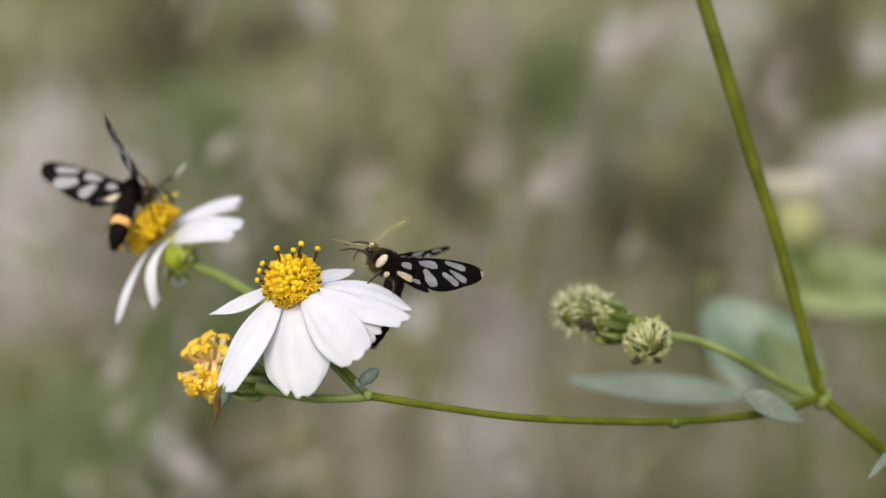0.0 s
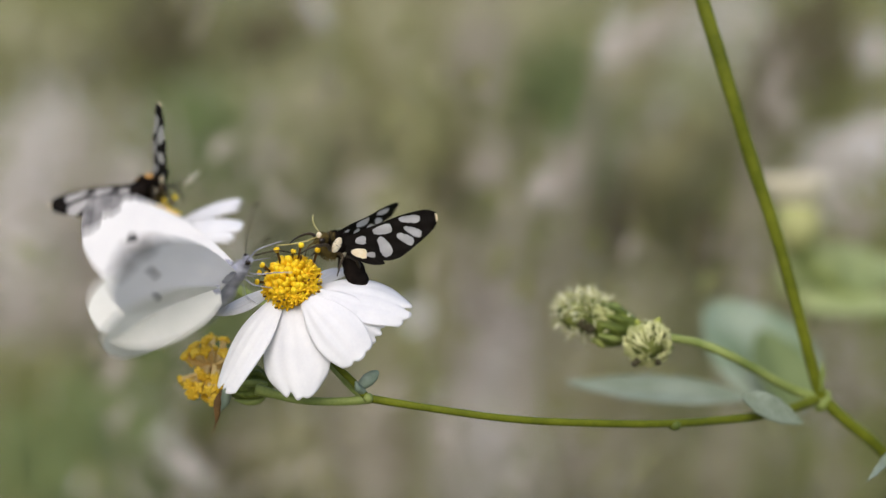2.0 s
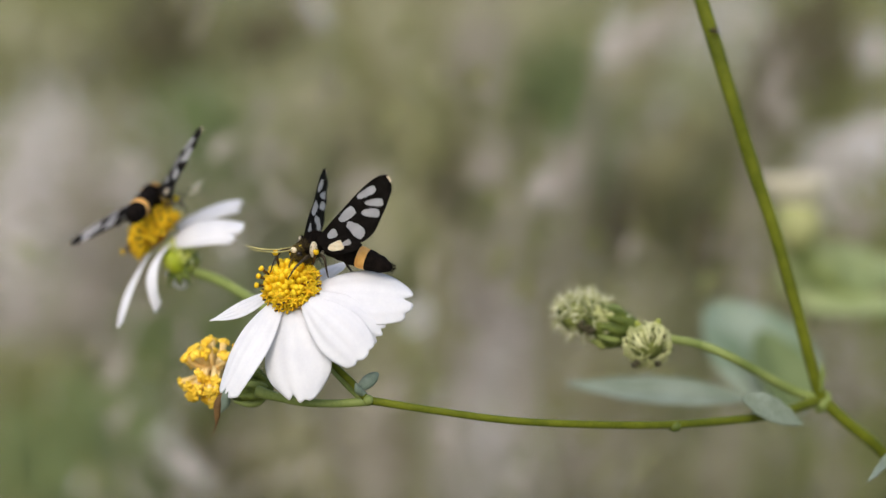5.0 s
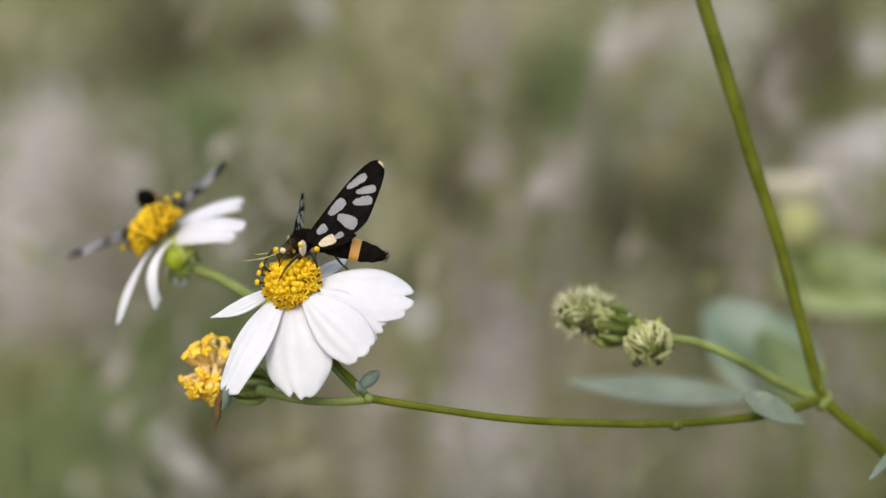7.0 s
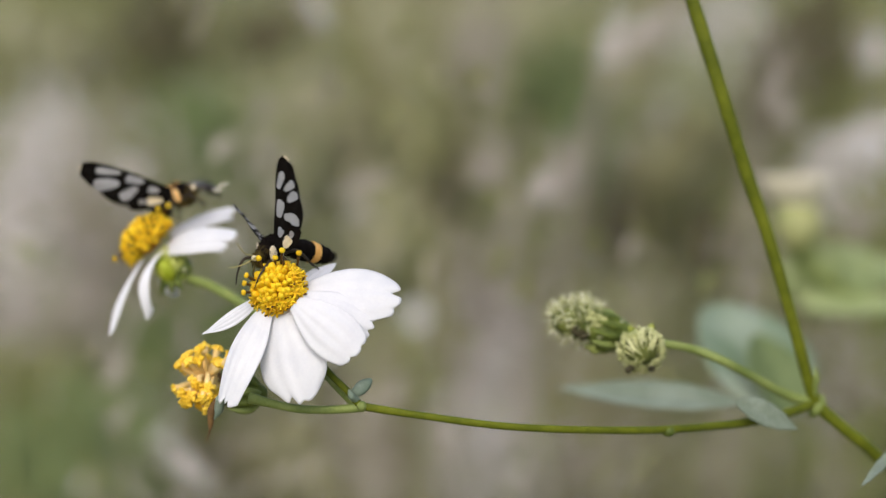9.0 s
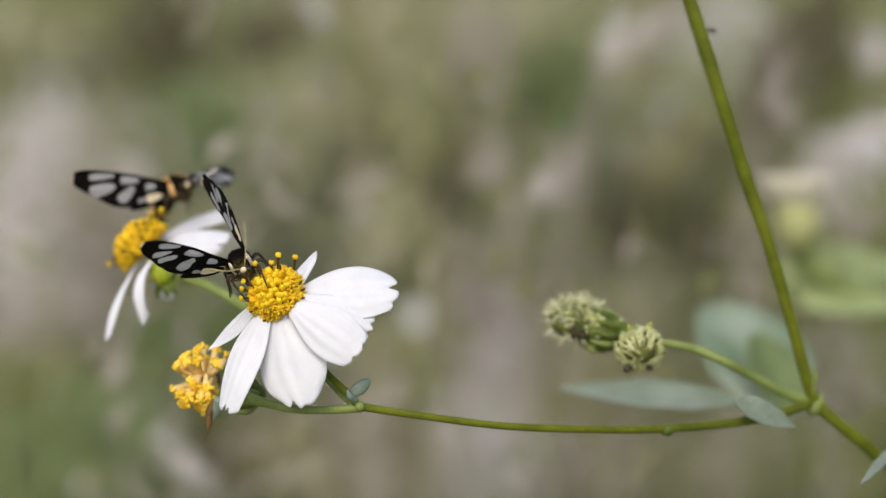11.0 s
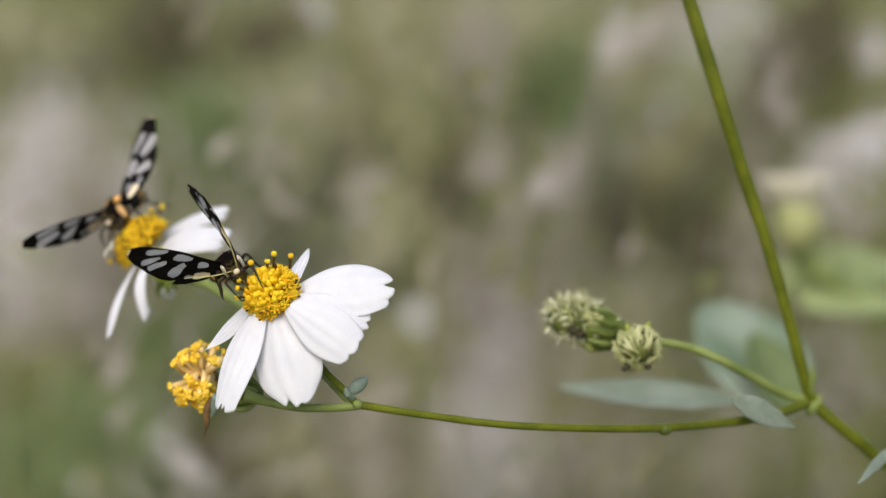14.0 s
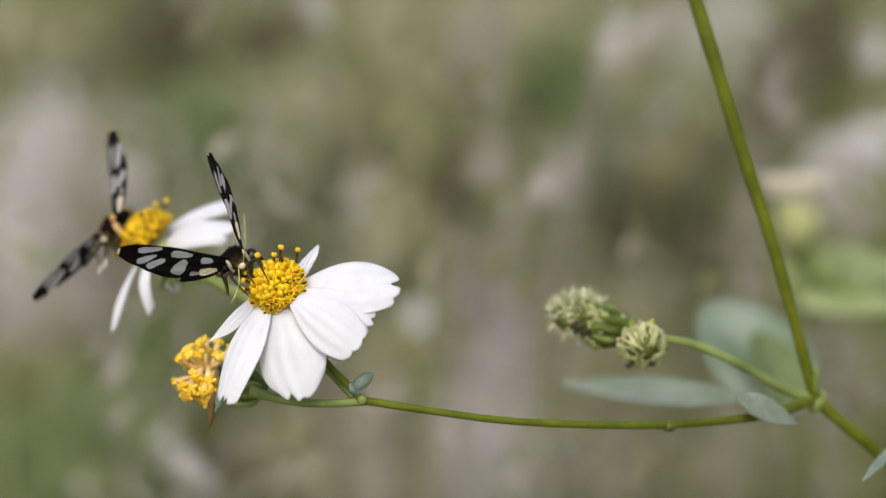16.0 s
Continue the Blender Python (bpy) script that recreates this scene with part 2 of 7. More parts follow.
def open_floret(stamen):
    """A floret with five spread lobes and, when it is older, a brown tube of anthers in its mouth."""
    bm = lathe([(-0.8, 0.26), (0.5, 0.32), (1.1, 0.44), (1.25, 0.30), (0.9, 0.12)], 8)
    for k in range(5):
        a = 2 * math.pi * k / 5
        out = Vector((math.cos(a), 0, math.sin(a)))
        m = Matrix.Translation(out * 0.00044 + Vector((0, 0.00118, 0))) @ frame_of(out + Vector((0, 0.7, 0)), (0, 1, 0)).to_4x4()
        lathe([(-0.22, 0.10), (0.08, 0.24), (0.34, 0.17), (0.52, 0.03)], 6, bm=bm, at=m @ Matrix.Diagonal((1, 1, 0.5, 1)))
    if stamen:
        k = len(bm.faces)
        lathe([(0.5, 0.14), (1.5, 0.17), (1.9, 0.19), (2.1, 0.08)], 6, bm=bm)
        bm.faces.ensure_lookup_table()
        for f in bm.faces[k:]:
            f.material_index = 1
    return finish(bm, "open_floret", [YELLOW, ANTHER])


BUD_FLORET = bud_floret()
OPEN_FLORET, OLD_FLORET = open_floret(False), open_floret(True)
ANTHER_MESH = finish(lathe([(0, 0.22), (1.6, 0.26), (2.5, 0.30), (2.55, 0.5), (2.9, 0.62), (3.3, 0.52), (3.55, 0.15)], 8, mats=[0, 0, 0, 1, 1, 1, 1]), "anther", [ANTHER, YELLOW])


def disc(head, centre, axis, radius, height, count, flat=1.0, reach=0.98, size=1.0, opened=0.5, old=0.3):
    """Florets in a spiral over a dome round the axis."""
    m = frame_of(axis, (0, 0, 1) if abs(Vector(axis).normalized().z) < 0.9 else (1, 0, 0))
    rnd = random.Random(count)
    for i in range(count):
        f = (i + 0.5) / count
        phi = math.acos(1 - f * reach)
        th = i * 2.39996 + rnd.uniform(-0.12, 0.12)
        n = Vector((math.sin(phi) * math.cos(th), math.cos(phi), math.sin(phi) * math.sin(th)))
        place = Vector((n.x * radius, n.y * height, n.z * radius)) * 0.001 * rnd.uniform(0.92, 1.06)
        way = (n + Vector((0, 0.5 * flat, 0)) + Vector((rnd.gauss(0, 0.16), 0, rnd.gauss(0, 0.16)))).normalized()
        turn = (m @ frame_of(way, (0.3, 0.2, 1))).to_4x4()
        at = Matrix.Translation(centre + m @ (place - way * 0.0012)) @ turn @ Matrix.Diagonal((size * rnd.uniform(0.75, 1.2), rnd.uniform(0.75, 1.15), size * rnd.uniform(0.75, 1.2), 1))
        part("floret", (OLD_FLORET if rnd.random() < old else OPEN_FLORET) if f > opened + rnd.uniform(-0.08, 0.08) else BUD_FLORET, None, head, at=at)


def anther(head, foot, tip):
    at = Matrix.Translation(foot) @ frame_of(tip - foot, (0, -1, 0.2)).to_4x4() @ Matrix.Diagonal((0.72, (tip - foot).length / 0.0034, 0.72, 1))
    part("anther", ANTHER_MESH, None, head, at=at)


# ---- ground ----
def ground():
    bm = bmesh.new()
    n = 90
    grid = []
    for i in range(n + 1):
        row = []
        for j in range(n + 1):
            x, y = [math.copysign(abs(q) ** 3, q) * 600 for q in (2 * i / n - 1, 2 * j / n - 1)]
            z = 0.05 * noise.noise((x * 0.8, y * 0.8, 3)) if abs(x) + abs(y) < 40 else 0
            row.append(bm.verts.new((x, y, z)))
        grid.append(row)
    for i in range(n):
        for j in range(n):
            bm.faces.new((grid[i][j], grid[i + 1][j], grid[i + 1][j + 1], grid[i][j + 1]))
    return tagged(part("ground", bm, GROUND), "brown soil and plant litter of a wild meadow", "ground", kind="structure")


ground()


def blade(verts, faces, foot, top, width, lean):
    """One grass blade: a tapering strip of three pieces with a keel."""
    side = Vector((math.cos(lean), math.sin(lean), 0)) * width / 2
    k = len(verts)
    bow = Vector((math.sin(lean * 7), math.cos(lean * 5), 0)) * (top - foot).length * 0.06
    for s, w in ((0, 1.0), (0.4, 0.95), (0.75, 0.6), (1.0, 0.08)):
        c = foot.lerp(top, s) + bow * math.sin(math.pi * s)
        verts += [c - side * w, c + Vector((side.y, -side.x, 0)) * 0.4 * w, c + side * w]
    for r in range(3):
        a = k + 3 * r
        faces += [(a, a + 1, a + 4, a + 3), (a + 1, a + 2, a + 5, a + 4)]


def from_lists(name, verts, faces, mat):
    me = bpy.data.meshes.new(name)
    me.from_pydata([tuple(v) for v in verts], [], faces)
    me.materials.append(mat)
    return new(name, me)


def meadow(name, mat, count, y0, y1, tall, width, seed, label, hold=0.0):
    """Blades all over the ground behind the flower, thicker in patches."""
    rnd = random.Random(seed)
    verts, faces = [], []
    made = 0
    while made < count:
        y = y0 + (y1 - y0) * rnd.random() ** 1.3
        x = rnd.uniform(-1, 1) * (0.5 + y * 0.36)
        if noise.noise((x * 2.6, y * 1.3, seed * 3.7)) < hold:
            continue
        made += 1
        h = tall * rnd.uniform(0.45, 1.1)
        foot = Vector((x, y, -0.03))
        top = foot + Vector((rnd.gauss(0, 0.38) * h, rnd.gauss(0, 0.25) * h, h))
        blade(verts, faces, foot, top, width * rnd.uniform(0.6, 1.3), rnd.uniform(-0.9, 0.9))
    tagged(from_lists(name, verts, faces, mat), label, "grass", kind="stuff")


meadow("olive_grass", OLIVE, 5200, 1.5, 9.0, 0.34, 0.009, 5, "olive green meadow grass growing from the ground")
meadow("straw_grass", STRAW, 1900, 1.4, 8.0, 0.42, 0.008, 9, "dry straw-coloured grass among the green meadow", hold=0.05)
meadow("green_grass", GREEN, 1500, 1.5, 8.0, 0.34, 0.009, 21, "fresh green grass of the meadow", hold=0.02)
meadow("dark_grass", DARKGRASS, 900, 1.6, 7.0, 0.30, 0.010, 12, "dark brown withered grass in the meadow", hold=0.12)


def open_meadow(name, mat, count, reach, tall, seed, label):
    """Low grass on all sides, shorter in the trampled strip where the camera stands."""
    rnd = random.Random(seed)
    verts, faces = [], []
    for i in range(count):
        d, a = reach * rnd.random() ** 0.6, rnd.uniform(0, 2 * math.pi)
        x, y = d * math.cos(a), d * math.sin(a)
        h = tall * rnd.uniform(0.4, 1.1)
        if abs(x) < 0.4 + max(0, y) * 0.3 and -0.7 < y < 2.2:
            h *= 0.35
        foot = Vector((x, y, -0.03))
        blade(verts, faces, foot, foot + Vector((rnd.gauss(0, 0.3) * h, rnd.gauss(0, 0.3) * h, h)), 0.009 * rnd.uniform(0.6, 1.3), rnd.uniform(0, 6.28))
    tagged(from_lists(name, verts, faces, mat), label, "grass", kind="stuff")


open_meadow("low_olive_grass", OLIVE, 15000, 7.0, 0.32, 31, "low olive green grass all over the meadow")
open_meadow("low_straw_grass", STRAW, 6000, 7.0, 0.34, 37, "low straw-coloured grass all over the meadow")
open_meadow("low_green_grass", GREEN, 6000, 7.0, 0.30, 41, "low fresh green grass all over the meadow")


def plume(u, v, wide, high, dist, mat, count, name, label, tilt=0.0, seed=1, size=1.0, cat="grass"):
    """A stand of grass with a thick head of leaves or spikelets about one place; its stems reach the ground."""
    rnd = random.Random(seed * 31 + int(u))
    c = far(u, v, dist)
    back_way = (c - EYE.translation).normalized()
    k = CELL * dist / NEAR
    verts, faces = [], []
    for i in range(int(count * 5)):
        x, z = rnd.gauss(0, wide * 0.5) * k, rnd.gauss(0, high * 0.5 + (14 if size > 0.5 else 0)) * k
        p = c + Vector((x + z * tilt, 0, z)) + back_way * rnd.uniform(-0.12, 0.12) * min(1, size)
        way = Vector((tilt + rnd.gauss(0, 1.1), rnd.gauss(0, 0.3), rnd.choice((1, 1, 0.4)))).normalized()
        ln = rnd.uniform(0.007, 0.018) * size * dist
        blade(verts, faces, p - way * ln / 2, p + way * ln / 2, rnd.uniform(0.0022, 0.0041) * size * dist, rnd.uniform(-0.8, 0.8))
        if i % 200 == 0:
            foot = Vector((c.x + x * 0.5, p.y, -0.03))
            blade(verts, faces, foot, p, 0.0011 * dist, rnd.uniform(-0.8, 0.8))
    tagged(from_lists(name, verts, faces, mat), label, cat, kind="stuff")


P1, P2, P3, P4, P5 = "dry mauve-grey seed plumes of tall meadow grass", "pale whitish seed plumes of meadow grass", "dark brown stalks at the darker patches of the meadow", "patch of fresh green leaves low in the meadow", "olive green leaves behind the flower"
P7 = "tan dry leaves of meadow grass behind the flower"
P6 = "dusty grey-green leaves behind the flower"
# pale and mauve grass heads
plume(60, 320, 90, 140, 1.3, PALEGRASS, 84, "pale_plume", P2, 0.1, 1)
plume(170, 420, 100, 130, 1.3, DRYGRASS, 110, "dry_plume", P1, 0.1, 2)
plume(220, 300, 50, 90, 1.2, PALEGRASS, 10, "pale_plume", P2, 0.0, 32)
plume(60, 540, 100, 90, 1.3, DRYGRASS, 56, "dry_plume", P1, 0.0, 3)
plume(560, 22, 26, 40, 0.7, PALEGRASS, 16, "pale_plume", P2, -0.5, 4, 0.45)
plume(650, 130, 25, 90, 1.2, OLIVE, 25, "olive_patch", P5, -0.6, 33)
plume(470, 60, 70, 40, 1.3, DARKGRASS, 22, "dark_stalks", P3, 0.3, 5)
plume(865, 290, 30, 40, 0.62, DRYGRASS, 40, "dry_plume", P1, 0.1, 6, 0.45)
plume(980, 325, 40, 40, 0.62, DRYGRASS, 60, "dry_plume", P1, 0.3, 7, 0.45)
plume(965, 330, 20, 24, 0.6, PALEGRASS, 16, "pale_plume", P2, 0.3, 62, 0.45)
plume(640, 325, 34, 20, 0.55, DRYGRASS, 26, "dry_plume", P1, 1.2, 8, 0.4)
plume(830, 780, 50, 90, 1.0, PALEGRASS, 70, "pale_plume", P2, 0.0, 9, 0.7)
plume(690, 760, 90, 90, 1.3, DRYGRASS, 60, "dry_plume", P1, 0.0, 10)
plume(860, 660, 80, 110, 1.2, DRYGRASS, 130, "dry_plume", P1, 0.0, 34, 0.7)
plume(870, 720, 80, 120, 1.1, PALEGRASS, 100, "pale_plume", P2, 0.0, 70, 0.8)
plume(930, 790, 100, 80, 1.2, DRYGRASS, 130, "dry_plume", P1, 0.0, 71, 0.8)
plume(910, 540, 60, 60, 1.2, DRYGRASS, 34, "dry_plume", P1, 0.3, 63, 0.7)
plume(325, 815, 30, 50, 0.62, PALEGRASS, 15, "pale_plume", P2, -0.7, 11, 0.45)
plume(1085, 60, 26, 60, 0.6, PALEGRASS, 24, "pale_plume", P2, 0.4, 13, 0.4)
plume(1150, 60, 40, 60, 0.52, DRYGRASS, 44, "dry_plume", P1, 1.2, 35, 0.35)
plume(1240, 110, 90, 80, 1.15, GREYLEAF, 130, "grey_patch", P6, 0.4, 14, 0.8)
plume(1195, 240, 60, 40, 1.1, STRAW, 34, "straw_patch", P5, 0.4, 65, 0.8)
plume(1470, 270, 44, 50, 0.65, PALEGRASS, 26, "pale_plume", P2, 0.2, 15, 0.45)
plume(1550, 250, 40, 50, 0.65, PALEGRASS, 48, "pale_plume", P2, 0.2, 36, 0.45)
plume(1550, 85, 24, 34, 0.9, PALEGRASS, 9, "pale_plume", P2, 0.0, 16, 0.7)
plume(1370, 170, 50, 80, 1.1, DRYGRASS, 18, "dry_plume", P1, 0.2, 17, 0.8)
plume(1520, 660, 50, 110, 1.3, DRYGRASS, 8, "dry_plume", P1, 0.0, 18)
plume(1120, 500, 70, 40, 1.4, DRYGRASS, 22, "dry_plume", P1, 0.0, 37)
plume(50, 470, 80, 110, 1.2, PALEGRASS, 36, "pale_plume", P2, 0.0, 101)
plume(1030, 700, 120, 60, 1.1, STRAW, 90, "straw_patch", P5, 0.2, 102, 0.8)
plume(1060, 820, 90, 50, 1.1, DRYGRASS, 50, "dry_plume", P1, 0.4, 103, 0.8)
plume(1370, 150, 16, 50, 0.55, DRYGRASS, 16, "dry_plume", P1, 0.2, 110, 0.35)
plume(1395, 210, 14, 40, 0.55, DRYGRASS, 14, "dry_plume", P1, -0.3, 111, 0.35)
plume(1505, 240, 16, 34, 0.55, PALEGRASS, 14, "pale_plume", P2, 0.6, 112, 0.35)
plume(1130, 60, 14, 44, 0.52, PALEGRASS, 10, "pale_plume", P2, 0.9, 113, 0.35)
plume(690, 700, 24, 30, 0.6, DRYGRASS, 16, "dry_plume", P1, 0.9, 114, 0.4)
plume(880, 60, 100, 60, 1.3, TAN, 120, "tan_patch", P7, 0.1, 120)
plume(860, 70, 60, 60, 1.2, DRYGRASS, 26, "dry_plume", P1, 0.1, 121, 0.8)
plume(690, 210, 80, 80, 1.25, TAN, 140, "tan_patch", P7, 0.2, 122)
plume(1060, 650, 90, 60, 1.2, DRYGRASS, 60, "dry_plume", P1, 0.1, 123, 0.8)
plume(90, 810, 110, 60, 1.1, GREEN, 130, "green_patch", P4, 0.1, 124)
plume(100, 680, 100, 50, 1.2, OLIVE, 110, "olive_patch", P5, 0.1, 125)
plume(1500, 330, 50, 50, 1.0, PALEGRASS, 24, "pale_plume", P2, 0.2, 126, 0.7)
plume(1255, 405, 50, 40, 1.1, DARKGRASS, 30, "dark_stalks", P3, 0.1, 127, 0.8)
plume(1080, 370, 60, 60, 1.2, OLIVE, 70, "olive_patch", P5, 0.2, 128)
plume(690, 70, 70, 60, 1.3, TAN, 80, "tan_patch", P7, 0.15, 140, 0.9)
plume(880, 220, 70, 70, 1.3, TAN, 100, "tan_patch", P7, 0.15, 141, 0.9)
plume(1270, 80, 70, 60, 1.1, PALEGRASS, 46, "pale_plume", P2, 0.15, 142, 0.9)
plume(1270, 220, 60, 60, 1.2, TAN, 60, "tan_patch", P7, 0.15, 143, 0.9)
plume(700, 380, 60, 60, 1.2, TAN, 80, "tan_patch", P7, 0.15, 144, 0.9)
plume(700, 660, 60, 60, 1.2, TAN, 60, "tan_patch", P7, 0.15, 145, 0.9)
plume(690, 810, 80, 60, 1.2, DRYGRASS, 60, "dry_plume", P1, 0.15, 146, 0.9)
plume(890, 810, 80, 60, 1.1, PALEGRASS, 60, "pale_plume", P2, 0.15, 147, 0.9)
plume(500, 810, 80, 60, 1.2, TAN, 22, "tan_patch", P7, 0.15, 148, 0.9)
plume(1080, 520, 80, 50, 1.2, TAN, 50, "tan_patch", P7, 0.15, 149, 0.9)
plume(1080, 660, 80, 60, 1.2, TAN, 60, "tan_patch", P7, 0.15, 150, 0.9)
plume(1270, 810, 80, 50, 1.2, TAN, 50, "tan_patch", P7, 0.15, 151, 0.9)
plume(1095, 390, 50, 60, 1.1, DARKGRASS, 30, "dark_stalks", P3, 0.15, 152, 0.9)
plume(110, 810, 90, 50, 1.1, DARKGRASS, 24, "dark_stalks", P3, 0.15, 153, 0.9)
plume(520, 200, 80, 70, 1.25, TAN, 50, "tan_patch", P7, 0.2, 160)
plume(1270, 230, 70, 50, 1.1, TAN, 60, "tan_patch", P7, 0.2, 161)
plume(860, 650, 70, 80, 1.1, PALEGRASS, 30, "pale_plume", P2, 0.1, 162, 0.8)
plume(1225, 155, 60, 50, 1.0, GREYLEAF, 80, "grey_patch", P6, 0.3, 170, 0.8)
plume(1205, 165, 50, 40, 1.0, PALEGRASS, 30, "pale_plume", P2, 0.4, 171, 0.7)
plume(1205, 260, 50, 40, 1.0, STRAW, 70, "straw_patch", P5, 0.3, 172, 0.8)
plume(1140, 550, 60, 50, 1.1, TAN, 50, "tan_patch", P7, 0.1, 180, 0.8)
plume(250, 640, 80, 70, 1.2, GREEN, 70, "green_patch", P4, 0.1, 181, 0.9)
plume(130, 565, 70, 60, 1.2, DRYGRASS, 60, "dry_plume", P1, 0.1, 182, 0.9)
# dark and green patches; the dark brown stands lower the tone behind the flower
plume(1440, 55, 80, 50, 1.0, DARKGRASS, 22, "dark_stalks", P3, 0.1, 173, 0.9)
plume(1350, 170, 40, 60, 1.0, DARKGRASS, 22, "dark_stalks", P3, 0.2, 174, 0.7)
plume(1360, 250, 60, 40, 1.1, OLIVE, 60, "olive_patch", P5, 0.1, 175, 0.8)
plume(1035, 265, 50, 50, 1.1, GREEN, 110, "green_patch", P4, 0.1, 176, 0.8)
plume(340, 230, 90, 80, 1.3, GREEN, 60, "green_patch", P4, 0.1, 94)
plume(770, 330, 60, 70, 1.3, STRAW, 60, "straw_patch", P5, 0.1, 95)
plume(800, 480, 60, 60, 1.2, DRYGRASS, 50, "dry_plume", P1, 0.1, 96, 0.8)
plume(430, 560, 80, 70, 1.3, GREEN, 50, "green_patch", P4, 0.1, 97)
plume(90, 50, 90, 50, 1.3, TAN, 22, "tan_patch", P7, 0.1, 90)
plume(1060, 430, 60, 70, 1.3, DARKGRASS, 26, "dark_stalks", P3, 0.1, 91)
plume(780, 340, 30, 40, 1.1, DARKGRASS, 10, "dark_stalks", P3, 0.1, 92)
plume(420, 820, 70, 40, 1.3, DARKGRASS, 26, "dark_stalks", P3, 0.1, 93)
plume(560, 300, 130, 110, 1.4, GREYLEAF, 110, "grey_patch", P6, 0.1, 80)
plume(480, 480, 110, 90, 1.4, GREYLEAF, 70, "grey_patch", P6, 0.1, 81)
plume(700, 480, 90, 90, 1.4, GREYLEAF, 60, "grey_patch", P6, 0.1, 82)
plume(740, 30, 90, 60, 1.4, STRAW, 60, "straw_patch", P5, 0.1, 83)
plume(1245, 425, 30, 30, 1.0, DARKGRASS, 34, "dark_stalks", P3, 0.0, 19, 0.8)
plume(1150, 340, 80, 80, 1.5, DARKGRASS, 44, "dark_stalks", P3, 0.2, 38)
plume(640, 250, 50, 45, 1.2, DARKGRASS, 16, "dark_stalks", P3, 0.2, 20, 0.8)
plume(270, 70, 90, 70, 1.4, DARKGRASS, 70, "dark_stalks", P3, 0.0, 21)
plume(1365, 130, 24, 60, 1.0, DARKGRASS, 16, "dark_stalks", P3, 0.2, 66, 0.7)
plume(180, 790, 90, 80, 1.0, GREEN, 130, "green_patch", P4, 0.0, 22)
plume(960, 160, 80, 70, 1.3, GREEN, 80, "green_patch", P4, 0.1, 23)
plume(470, 250, 90, 70, 1.3, GREEN, 60, "green_patch", P4, 0.1, 24)
plume(1010, 760, 180, 90, 1.4, STRAW, 200, "straw_patch", P5, 0.1, 25)
plume(1010, 560, 120, 80, 1.4, STRAW, 70, "straw_patch", P5, 0.1, 67)
plume(1180, 800, 160, 60, 1.4, OLIVE, 90, "olive_patch", P5, 0.1, 68)
plume(480, 760, 90, 70, 1.4, OLIVE, 60, "olive_patch", P5, 0.1, 26)
plume(1460, 60, 110, 80, 1.4, OLIVE, 110, "olive_patch", P5, 0.1, 41)
plume(1460, 50, 90, 60, 1.3, DARKGRASS, 16, "dark_stalks", P3, 0.1, 42)
plume(1420, 190, 110, 80, 1.4, OLIVE, 60, "olive_patch", P5, 0.1, 69)
plume(90, 50, 160, 70, 1.4, OLIVE, 210, "olive_patch", P5, 0.1, 43)
plume(1350, 820, 130, 60, 1.3, OLIVE, 80, "olive_patch", P5, 0.2, 44)
plume(1340, 540, 120, 80, 1.4, STRAW, 110, "straw_patch", P5, 0.2, 45)
plume(790, 200, 60, 110, 1.4, STRAW, 50, "straw_patch", P5, 0.2, 46)
plume(1160, 370, 80, 70, 1.25, OLIVE, 110, "olive_patch", P5, 0.2, 47)
plume(1330, 60, 80, 60, 1.4, GREEN, 20, "green_patch", P4, 0.1, 51)
plume(1060, 200, 80, 80, 1.4, OLIVE, 50, "olive_patch", P5, 0.1, 52)
plume(780, 420, 90, 90, 1.4, GREEN, 36, "green_patch", P4, 0.1, 53)
plume(1270, 800, 110, 60, 1.3, GREEN, 30, "green_patch", P4, 0.1, 54)
plume(430, 640, 80, 70, 1.4, GREEN, 36, "green_patch", P4, 0.1, 55)


def far_stem(u0, v0, u1, v1, dist, mm, mat, label):
    """A lone grass stalk out in the meadow, rooted in the ground."""
    top, mid = far(u0, v0, dist), far(u1, v1, dist)
    foot = mid + (mid - top).normalized() * 0.08
    thing = tagged(new("grass_stalk"), label, "grass", "lone grass stalks")
    part("culm", tube([top, top.lerp(mid, 0.5) + Vector((0.004, 0, 0.004)), mid, Vector((foot.x, foot.y, 0.25)), Vector((foot.x + 0.02, foot.y, -0.02))], [mm * 0.3, mm * 0.8, mm * 0.8, 0.8, 0.8], 7, 6), mat, thing)
    rnd = random.Random(int(u0))
    for k in range(14):
        a = top.lerp(mid, 0.05 + k * 0.045)
        w = Vector((rnd.gauss(0, 0.012), rnd.gauss(0, 0.006), 0.012 + rnd.gauss(0, 0.006)))
        part("spikelet", tube([a, a + w * 0.5, a + w], [0.3, 1.1, 0.2], 6, 3), mat, thing)
    lw = mid.lerp(foot, 0.3)
    part("leaf_blade", tube([lw, lw + Vector((0.02, -0.01, 0.03)), lw + Vector((0.05, -0.01, 0.035))], [0.6, 1.4, 0.2], 6, 5), mat, thing)


far_stem(585, -20, 760, 380, 0.95, 4.5, STRAW, "thin straw-coloured grass stalk standing in the meadow")
far_stem(1215, -10, 1060, 190, 0.95, 4.0, DRYGRASS, "thin mauve-grey grass stalk standing in the meadow")
far_stem(1140, -20, 1150, 230, 1.0, 4.0, STRAW, "thin straw-coloured grass stalk standing in the meadow")
far_stem(1390, 60, 1330, 330, 0.95, 4.5, DRYGRASS, "thin mauve-grey grass stalk standing in the meadow")
far_stem(770, 60, 745, 420, 1.0, 4.5, OLIVE, "thin olive green grass stalk standing in the meadow")
far_stem(1010, 260, 880, 470, 0.9, 4.0, DRYGRASS, "thin mauve-grey grass stalk standing in the meadow")
